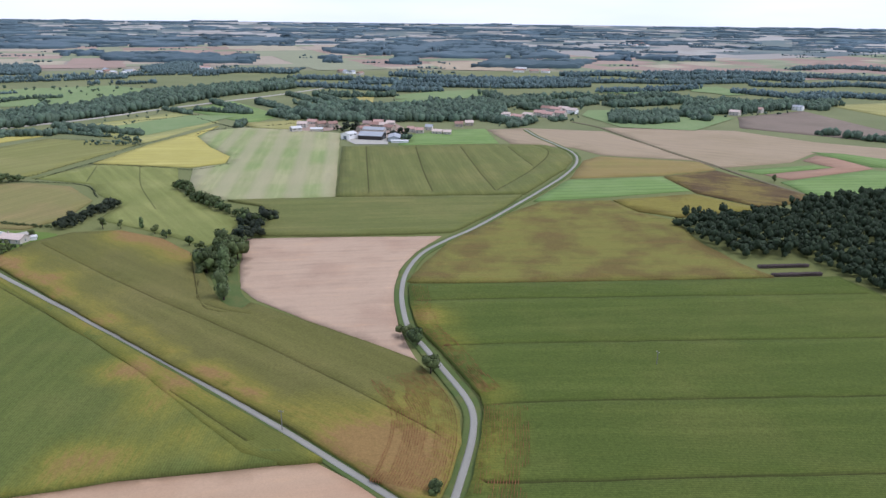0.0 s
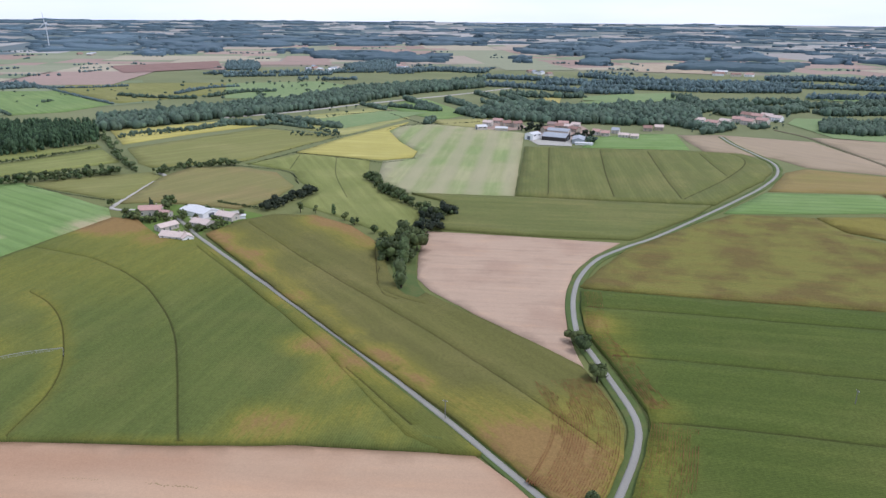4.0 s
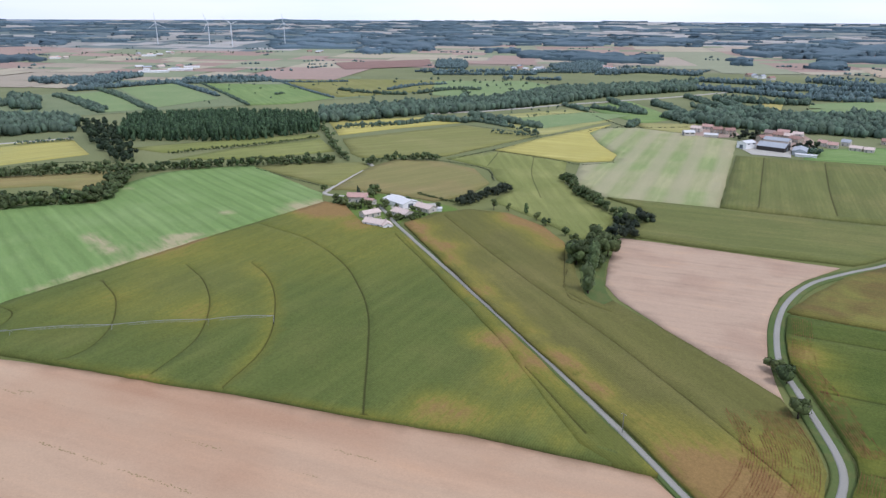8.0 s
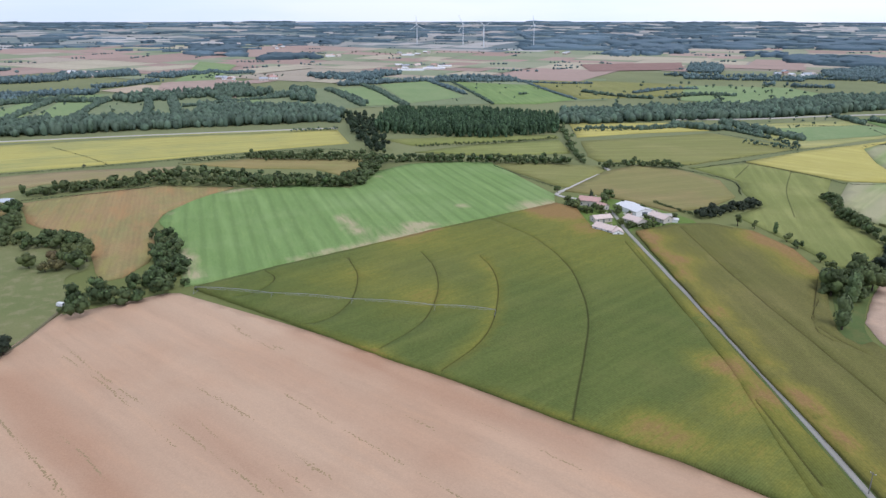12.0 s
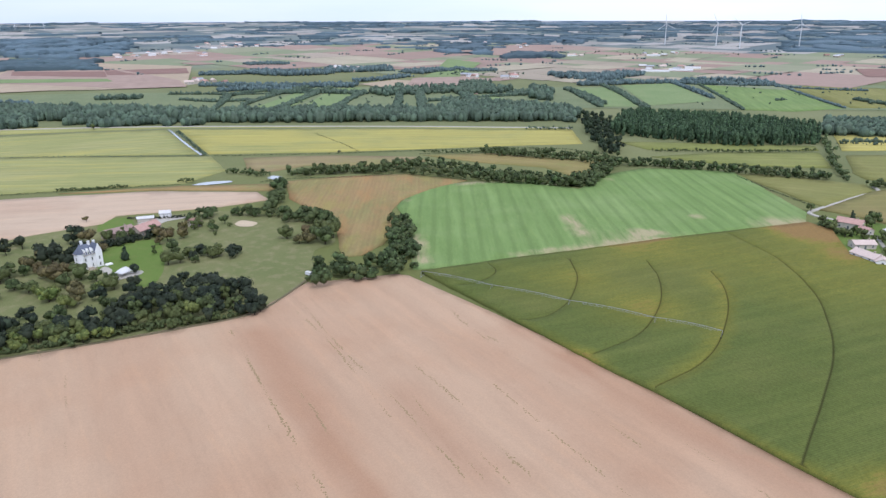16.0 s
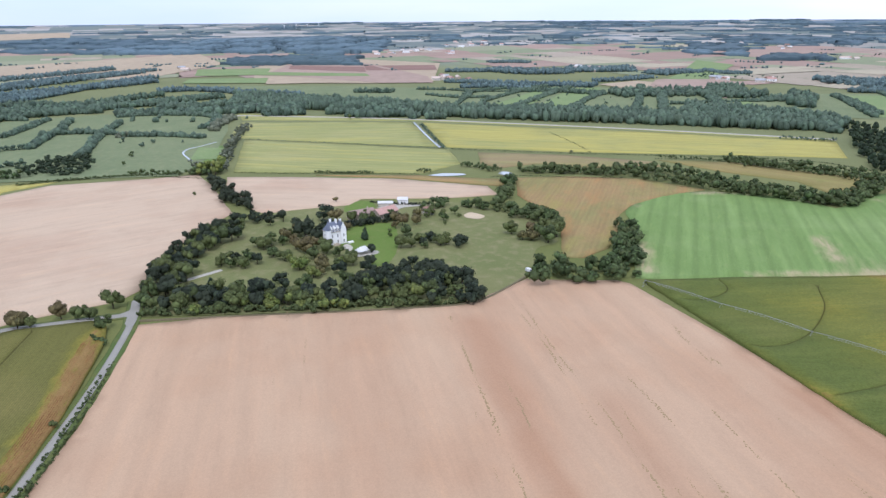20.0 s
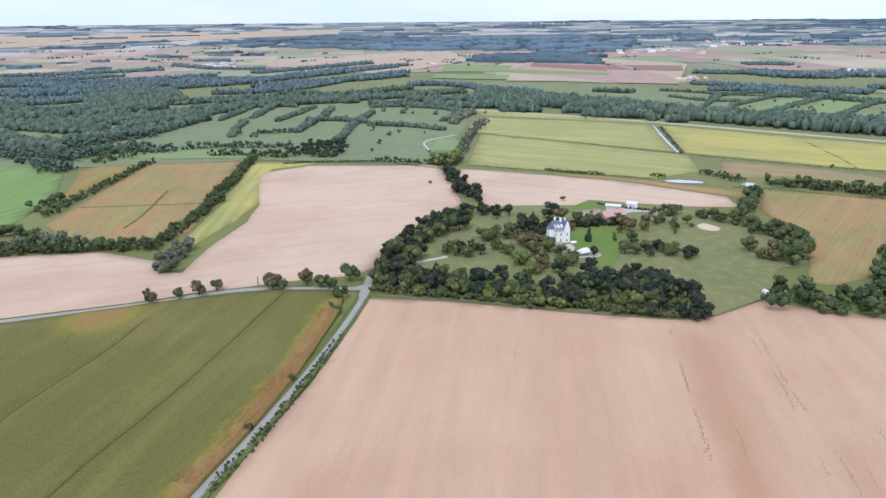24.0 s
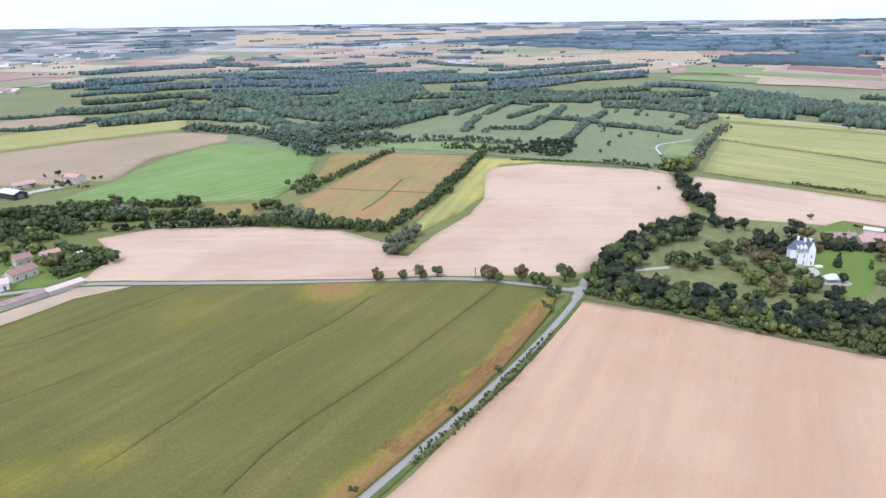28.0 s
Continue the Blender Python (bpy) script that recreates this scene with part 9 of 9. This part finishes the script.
patch("pasture", "green pasture among woods", GREENP, 1.05, [(259.0, 1242.0), (333.0, 1221.0), (386.0, 1286.0), (325.0, 1311.0)])
patch("plain", "small yellow field in the valley", YELLOWP, 1.15, [(-132.0, 1041.0), (-106.0, 1044.0), (-113.0, 1137.0), (-140.0, 1134.0)])

belts("wooded belt of the marsh", 9, 18,
      [(-493.9, -526.8), (-528.8, -489.9), (-553.1, -448.2)],
      [(-497.6, -589.1), (-571.7, -581.9), (-637.8, -546.1), (-748.0, -557.0)],
      [(-637.6, -586.7), (-737.0, -592.0), (-835.0, -572.0)],
      [(-698.0, -981.0), (-700.0, -871.0), (-754.0, -803.0), (-809.0, -739.0)],
      [(-776.0, -1087.0), (-837.0, -972.0), (-927.0, -880.0), (-1000.0, -798.0)],
      [(-788.0, -805.0), (-868.0, -716.0), (-939.0, -641.0), (-1022.0, -566.0)],
      [(-716.0, -638.0), (-802.0, -614.0), (-885.0, -566.0), (-965.0, -477.0)],
      [(-1051.0, -626.0), (-1043.0, -495.0), (-1039.0, -367.0)],
      [(-596.0, -843.0), (-580.0, -745.0), (-551.4, -641.5), (-503.1, -536.1)],
      [(-657.0, -819.0), (-641.0, -704.0), (-638.1, -612.4)])
belts("wooded belt of the marsh", 10, 32,
      [(-874.0, -1220.0), (-975.0, -1057.0), (-1129.0, -926.0), (-1257.0, -800.0)],
      [(-998.0, -1388.0), (-1099.0, -1268.0), (-1244.0, -1175.0)],
      [(-1086.0, -866.0), (-1233.0, -786.0), (-1479.0, -729.0), (-1686.0, -672.0)],
      [(-1129.0, -720.0), (-1277.0, -630.0), (-1443.0, -549.0)],
      [(-1432.0, -911.0), (-1643.0, -841.0), (-1803.0, -785.0)])
belts("tree belt at the edge of the pastures", 9, 22,
      [(-1131.0, 682.0), (-1128.0, 767.0), (-1111.0, 858.0), (-1064.0, 901.0), (-991.0, 998.0)],
      [(-1206.0, 746.0), (-1215.0, 818.0)],
      [(-1137.0, 919.0), (-1108.0, 980.0), (-1031.0, 1023.0)])
belts("hedge of the far pastures", 5, 6,
      [(-1014.0, 391.0), (-1017.0, 459.0), (-1023.0, 522.0)],
      [(-975.0, 982.0), (-909.0, 1022.0), (-864.0, 1067.0)],
      [(-994.0, 330.0), (-1000.0, 386.0)],
      [(-1197.0, 81.0), (-1192.0, 131.0), (-1178.0, 200.0)],
      [(-1152.0, -1.0), (-1108.0, 43.0), (-1105.0, 97.0)])

belts("light willow hedge along the creek", 7, 9,
      [(-573.8, -173.0), (-644.0, -186.5), (-721.2, -199.9), (-813.6, -210.8)],
      [(-791.3, -241.5), (-850.9, -248.3), (-887.0, -244.0)])
belts("yellow-green light trees by the creek", 9, 12,
      [(-566.5, -189.3), (-562.2, -179.3), (-566.9, -172.0)])
belts("dark grassy ditch between fields", 1.1, 1.3,
      [(-323.1, 527.5), (-316.4, 569.0), (-303.7, 634.0), (-294.0, 686.6), (-269.6, 745.3), (-241.5, 805.3)],
      [(-311.6, 520.2), (-302.8, 569.8), (-294.0, 612.6), (-288.7, 670.9)],
      [(-299.2, 581.8), (-263.5, 576.7), (-227.6, 569.4), (-204.6, 563.8), (-184.0, 588.4)],
      [(-262.8, 734.4), (-261.1, 765.7), (-234.7, 792.7)],
      [(-306.0, 872.0), (-272.2, 830.4), (-239.0, 796.7)],
      [(-229.6, 797.4), (-201.1, 812.9), (-179.0, 833.1)],
      [(-394.3, 707.1), (-343.5, 696.7), (-292.8, 676.9)],
      [(-332.9, 511.3), (-308.2, 512.6), (-265.5, 503.5), (-239.7, 468.6)],
      [(-375.0, 836.0), (-339.0, 864.0), (-315.0, 898.0)])
belts("dark grassy ditch between fields", 1.1, 1.3,
      [(-538.4, 48.3), (-541.2, 77.6), (-530.4, 118.7), (-529.1, 150.0)],
      [(-426.0, 403.2), (-376.9, 391.1), (-338.8, 384.5)],
      [(-603.4, 198.5), (-594.9, 262.5), (-583.3, 328.7), (-544.7, 355.2)],
      [(-758.9, 130.9), (-684.2, 144.4), (-635.9, 149.2)])
belts("low hedge along the beige field", 1.6, 1.6,
      [(-538.9, -319.7), (-544.3, -277.3), (-558.3, -245.3), (-548.4, -198.6), (-540.8, -163.6)])

belts("thick trees beside the green field", 9, 10,
      [(-339.2, -395.0), (-350.6, -394.0), (-373.5, -403.5)],
      [(-280.5, -328.8), (-289.8, -328.4), (-290.4, -315.9)],
      [(-287.7, -368.3), (-296.7, -361.4), (-293.8, -343.2)])

belts("wooded belt across the plain", 8, 40,
      [(-1945.0, 169.0), (-1959.0, 220.0), (-1931.0, 271.0)],
      [(-1663.0, 43.0), (-1654.0, 121.0), (-1677.0, 222.0)])
belts("wooded belt across the plain", 8, 24,
      [(-1366.0, 323.0), (-1385.0, 377.0), (-1444.0, 450.0)],
      [(-1383.0, 35.0), (-1351.0, 109.0), (-1323.0, 155.0)])
belts("wooded belt across the plain", 9, 60,
      [(-1528.0, 482.0), (-1554.0, 533.0), (-1581.0, 583.0)])
belts("wooded belt across the plain", 9, 36,
      [(-1301.0, 157.0), (-1293.0, 228.0), (-1265.0, 294.0)])
belts("wooded belt across the plain", 7, 20,
      [(-1777.0, 354.0), (-1710.0, 409.0), (-1759.0, 490.0)])
belts("ragged wooded belt of the far marsh", 9, 50,
      [(-950.0, -1750.0), (-1053.0, -1731.0), (-1194.0, -1654.0)],
      [(-1237.0, -1737.0), (-1256.0, -1575.0)])
belts("ragged wooded belt of the far marsh", 8, 24,
      [(-776.0, -1521.0), (-886.0, -1441.0), (-1014.0, -1332.0)])
belts("ragged wooded belt of the far marsh", 8, 34,
      [(-1180.0, -1482.0), (-1315.0, -1326.0), (-1477.0, -1202.0)])
belts("ragged wooded belt of the far marsh", 8, 28,
      [(-1030.0, -1297.0), (-1143.0, -1121.0), (-1353.0, -968.0)])
belts("ragged wooded belt of the far marsh", 8, 26,
      [(-1624.0, -1280.0), (-1543.0, -1103.0), (-1559.0, -967.0)],
      [(-1141.0, -1053.0), (-1216.0, -960.0), (-1302.0, -842.0)])
belts("ragged wooded belt of the far marsh", 8, 22,
      [(-1137.0, -1329.0), (-1201.0, -1268.0), (-1290.0, -1154.0)])
belts("ragged wooded belt of the far marsh", 7, 18,
      [(-678.0, -1335.0), (-752.0, -1300.0), (-866.0, -1243.0)])
belts("ragged wooded belt of the far marsh", 7, 16,
      [(-602.0, -1224.0), (-658.0, -1226.0), (-721.0, -1180.0)])
belts("light garden trees of the hamlet", 5, 6,
      [(-170.0, -424.0), (-178.1, -414.0)],
      [(-170.6, -395.1), (-174.8, -378.4)],
      [(-151.3, -402.4), (-161.2, -398.1)])
belts("dark garden trees of the hamlet", 5, 6,
      [(-164.0, -446.6), (-181.4, -441.8), (-188.9, -422.3)],
      [(-159.1, -374.5), (-168.9, -370.0), (-177.3, -371.2)])
belts("long copse on the plain", 11, 60,
      [(-1682.0, 155.0), (-1580.0, 224.0), (-1606.0, 313.0)],
      [(-1639.0, 320.0), (-1639.0, 397.0), (-1623.0, 471.0)],
      [(-1122.0, 297.0), (-1132.0, 377.0), (-1125.0, 455.0), (-1071.0, 504.0)],
      [(-1352.0, 765.0), (-1249.0, 779.0), (-1313.0, 918.0)])
belts("tree belt on the plain", 8, 24,
      [(-1196.0, 141.0), (-1182.0, 210.0), (-1129.0, 281.0)],
      [(-1610.0, 623.0), (-1520.0, 644.0), (-1519.0, 686.0)],
      [(-1210.0, -122.0), (-1197.0, -62.0)],
      [(-1264.0, 60.0), (-1278.0, 114.0), (-1212.0, 169.0)],
      [(-1020.0, 490.0), (-1043.0, 542.0), (-1023.0, 563.0)])

# ---- single trees ----
trees("oak", 8, [(-14.4, 251.6), (-9.6, 244.1), (-3.9, 222.5)])
trees("oak", 6, [(-1.6, 154.4)])
trees("oak", 12, [(-106.5, 341.9), (-116.2, 322.2)])
trees("poplar", 15, [(-97.2, 287.2), (-105.9, 316.9)])
trees("autumn", 8, [(-233.6, -213.3), (-247.4, -197.4), (-264.1, -169.2), (-264.1, -169.2), (-273.8, -156.4)])
trees("oak", 7, [(-242.1, -203.7), (-255.0, -193.2), (-265.1, -165.0), (-272.0, -148.6), (-272.5, -144.0), (-262.8, -133.6)])
trees("oak", 10, [(-284.8, -139.2)])
trees("oak", 4, [(-110.3, -112.6), (-189.6, -117.4)])
trees("oak", 8, [(-325.6, 371.9), (-290.0, 384.8)])
trees("autumn", 9, [(-374.9, 52.2), (-374.6, 57.0), (-385.4, 58.5)])
trees("oak", 10, [(-385.9, 47.1), (-379.7, 62.6), (-369.1, 65.7), (-379.3, 72.3), (-396.4, 66.8), (-408.1, 73.9)])
trees("autumn", 8, [(-416.2, -21.4), (-420.6, -7.5), (-418.5, -16.2)])
trees("oak", 7, [(-421.9, -35.8), (-426.0, -39.7), (-417.4, 8.4), (-430.1, 15.9), (-425.4, -25.4)])
trees("oak", 7, [(-286.5, 373.6), (-286.1, 377.6), (-276.9, 354.7), (-270.3, 352.2), (-276.4, 345.0), (-287.9, 347.7), (-293.0, 348.0), (-254.7, 358.8), (-262.5, 357.1)])
trees("conifer", 10, [(-293.4, 369.2)])
trees("oak", 6, [(-231.1, 348.5), (-255.9, 375.0), (-231.3, 373.6)])
trees("oak", 8, [(-232.9, 801.9), (-234.1, 816.8)])
trees("oak", 8, [(-873.9, -97.2)])
trees("oak", 3, [(-489.9, -168.2)])
trees("autumn", 5, [(-465.6, -64.2)])
trees("lime", 8, [(-157.9, -396.1), (-151.2, -373.3), (-160.6, -359.7)])
trees("oak", 8, [(-140.1, -389.5), (-155.0, -417.9), (-157.2, -405.8), (-155.5, -367.1), (-163.4, -371.3), (-166.3, -359.2)])
trees("autumn", 9, [(-241.4, -464.8), (-150.3, -362.4)])
trees("willow", 9, [(-217.8, -440.1), (-231.2, -413.0), (-228.3, -424.6)])
trees("dark", 8, [(-270.3, -421.6), (-273.7, -416.6), (-239.7, -451.0), (-246.8, -445.7)])
trees("oak", 3, [(-158.1, -114.4)])
trees("oak", 6, [(262.4, 543.6)])
trees("oak", 6, [(-292.9, 355.0), (-300.0, 354.1), (-279.4, 354.9), (-245.3, 339.4), (-239.4, 340.2), (-242.3, 360.1), (-235.6, 357.9), (-231.3, 342.4), (-271.4, 375.9), (-264.6, 352.5)])
trees("dark", 5, [(-262.9, -575.4), (-260.4, -564.1), (-266.8, -592.7)])
trees("oak", 4, [(-255.9, -593.6), (-240.8, -548.2), (-273.6, -551.6), (-279.7, -549.9), (-235.0, -567.2), (-221.2, -554.8)])
trees("poplar", 10, [(-193.6, -459.3), (-213.0, -464.7)])
trees("oak", 10, [(-214.7, -452.0), (-229.4, -450.5), (-265.7, -417.5), (-268.3, -408.3), (-246.6, -424.9), (-234.8, -432.2)])
trees("lime", 7, [(-172.6, -429.9), (-172.8, -419.8), (-165.8, -381.1), (-166.9, -366.2)])
trees("oak", 6, [(-169.4, -359.4), (-175.5, -362.0), (-170.7, -380.8)])
hedge("hedge", "low shrubby edge of the park", 4, 4,
      [(-275.5, -124.5), (-276.5, -104.7), (-278.1, -83.5), (-279.7, -59.5), (-281.4, -40.2), (-283.0, -15.6), (-284.0, 9.2), (-290.6, 22.7)], gaps=0.02)
hedge("hedge", "dark belt of oaks around the park lawn", 8, 8,
      [(-301.3, -130.4), (-331.7, -135.4), (-356.3, -138.2), (-375.8, -135.5), (-397.3, -130.1), (-411.0, -121.1), (-421.6, -108.1), (-427.4, -93.4)])
hedge("hedge", "dark shrubs behind the castle", 5, 6,
      [(-405.4, -51.6), (-409.8, -41.8), (-416.5, -24.9), (-423.9, -19.9)])
trees("oak", 9, [(-282.8, -54.5), (-280.7, -120.6), (-282.3, -107.2), (-282.7, -84.6), (-285.8, -20.5), (-290.0, -10.9), (-289.1, -14.6), (-285.5, -58.3), (-284.2, -81.3), (-280.5, -109.6), (-285.1, -27.4), (-289.5, -0.2), (-291.9, 10.9)])
trees("dark", 8.5, [(-280.2, -114.6), (-285.7, -31.8), (-281.8, -74.6), (-283.9, -40.9), (-289.7, 4.3), (-283.8, -90.4), (-284.1, -94.4), (-292.0, 18.0), (-281.9, -98.9), (-283.9, -37.7)])
trees("lime", 7.5, [(-284.9, -68.4), (-285.2, -63.0), (-285.6, -48.9), (-290.9, -6.2)])
trees("oak", 10, [(-294.5, -125.9), (-297.5, -114.9), (-292.2, -106.0), (-297.1, -97.4), (-292.2, -85.4), (-289.4, -71.6), (-288.1, -61.3), (-288.0, -50.6), (-292.1, -38.9), (-298.0, -30.3), (-300.6, -22.4), (-303.2, -12.7), (-303.8, -2.4), (-304.4, 7.4)])
trees("dark", 10.5, [(-297.3, -120.7), (-291.9, -108.7), (-293.6, -100.3), (-290.9, -90.1), (-290.9, -77.9), (-287.6, -65.3), (-288.2, -53.6), (-291.6, -45.5), (-292.8, -35.1), (-299.7, -26.4), (-296.0, -15.7), (-301.1, -5.5), (-300.7, 2.9), (-307.8, -30.6), (-310.8, -24.0), (-311.0, -20.5), (-309.6, -13.9), (-308.0, -7.5), (-308.0, -1.2), (-309.1, 3.4), (-307.2, 10.4), (-306.9, 14.7)])
trees("oak", 9.5, [(-302.8, -130.5), (-326.6, -134.2), (-333.8, -132.8), (-327.4, -129.5), (-342.2, -125.8), (-354.3, -123.6), (-352.6, -127.6), (-362.6, -120.6), (-375.9, -117.9), (-385.5, -110.6), (-305.3, -120.0), (-319.5, -119.5)])
trees("dark", 9.5, [(-312.9, -132.3), (-325.4, -131.8), (-325.6, -132.3), (-337.7, -129.3), (-352.8, -125.6), (-366.1, -123.5), (-350.8, -122.9), (-370.2, -119.6), (-379.4, -112.4), (-300.0, -120.8), (-311.1, -119.6), (-326.6, -117.9)])
trees("dark", 12, [(-385.3, -71.5), (-420.9, -66.3)])
trees("autumn", 9.5, [(-378.3, -81.4), (-364.5, -71.7), (-336.5, -56.1), (-416.9, -57.7), (-356.0, -66.7)])
trees("oak", 8.5, [(-351.3, -83.1), (-344.8, -75.9), (-362.5, -90.7), (-347.8, -61.1), (-355.5, -55.4), (-349.9, -48.3), (-345.9, -41.4), (-368.4, -95.6), (-415.7, -47.5), (-413.9, -40.4)])
trees("lime", 8, [(-329.7, -65.6), (-337.1, -70.6)])
trees("dark", 9, [(-324.2, -44.7), (-339.8, -89.0), (-409.5, -97.2), (-418.4, -91.0), (-415.5, -106.4), (-324.6, -32.0), (-401.8, -79.1)])
trees("oak", 7.2, [(-284.7, -125.8)])
trees("oak", 8, [(-367.6, -131.3), (-377.6, -128.1), (-390.2, -123.8), (-396.8, -120.7), (-404.7, -114.3), (-383.1, -134.6), (-393.9, -129.7)])
trees("dark", 8, [(-331.2, -123.9), (-382.8, -128.1), (-399.3, -124.7), (-401.3, -116.8)])
trees("autumn", 6.4, [(-294.5, -128.3), (-302.6, -126.7), (-339.8, -129.7), (-300.4, -107.3), (-315.3, -119.5)])
trees("lime", 5.2, [(-319.2, -120.8), (-281.7, -97.1), (-279.4, -100.8), (-277.0, -101.3)])
trees("conifer", 7.2, [(-298.8, -100.4), (-411.3, -74.7), (-378.9, -37.1)])
trees("dark", 7.2, [(-299.4, -80.4), (-306.4, -80.2), (-302.6, -74.7), (-311.9, -71.5), (-304.5, -68.0)])
trees("lime", 6, [(-281.7, -81.5), (-285.8, -73.1), (-280.9, -75.7), (-280.7, -69.5), (-280.2, -55.9), (-278.6, -46.7), (-281.5, -41.4), (-279.5, -38.0), (-284.6, -40.1)])
trees("oak", 6.4, [(-277.2, -90.5), (-275.7, -50.4), (-298.4, -56.5), (-304.2, -61.3), (-309.2, -58.2)])
trees("dark", 8, [(-319.3, -26.8), (-335.8, -30.9), (-334.9, -9.2), (-322.6, -12.3), (-318.4, -4.8), (-326.0, 4.4), (-283.0, 0.5), (-330.3, -0.6), (-285.7, 13.0), (-282.3, 18.6), (-285.4, 21.3), (-299.0, 18.8)])
trees("oak", 7.2, [(-280.4, -14.3), (-282.1, -8.2), (-312.2, -41.2), (-308.4, -38.1), (-282.9, 3.0)])
trees("autumn", 7.2, [(-373.3, -76.5), (-391.5, -76.5), (-364.6, -62.5), (-328.4, -53.7), (-322.0, -54.7)])
trees("oak", 8, [(-370.7, -88.5), (-386.2, -82.1), (-332.2, -46.3), (-336.1, -39.6), (-370.5, -82.2)])
trees("dark", 8.8, [(-380.1, -64.9), (-387.5, -62.1), (-402.3, -61.4)])
trees("lime", 6.8, [(-330.5, -65.0), (-337.2, -64.7), (-336.4, -45.3), (-318.9, -57.0)])
trees("oak", 6.4, [(-334.4, -101.4), (-336.8, -98.0), (-333.3, -93.7), (-343.2, -106.1), (-345.4, -94.9), (-337.2, -106.7)])
trees("dark", 5.6, [(-345.7, -102.3)])
trees("autumn", 7.2, [(-396.1, -53.3), (-398.2, -49.2), (-400.5, -20.7), (-406.2, -16.8), (-408.3, -8.0)])
trees("oak", 7.2, [(-362.6, -16.0), (-374.6, -12.6), (-364.4, -10.5), (-370.2, -6.2), (-362.1, -3.0), (-385.4, -14.2), (-366.7, 5.7), (-371.9, 3.3), (-369.6, 8.9), (-424.4, -2.1), (-430.9, 1.5), (-427.9, 8.7)])
trees("dark", 7.2, [(-364.2, 15.6), (-369.2, 18.4), (-367.1, -3.6), (-372.0, 0.1), (-355.6, -31.5)])
trees("oak", 3.2, [(-383.6, -23.2), (-407.5, 9.2), (-423.5, 18.2), (-392.5, -23.7)])
trees("lime", 13, [(-559.8, -185.7), (-564.4, -180.9), (-560.1, -173.4), (-569.2, -171.7)])
trees("oak", 7, [(-201.2, 394.5), (-191.2, 395.9), (-167.2, 386.1), (-157.7, 378.9), (-139.9, 365.7), (-131.5, 358.4)])
trees("poplar", 7, [(-178.7, 395.8)])
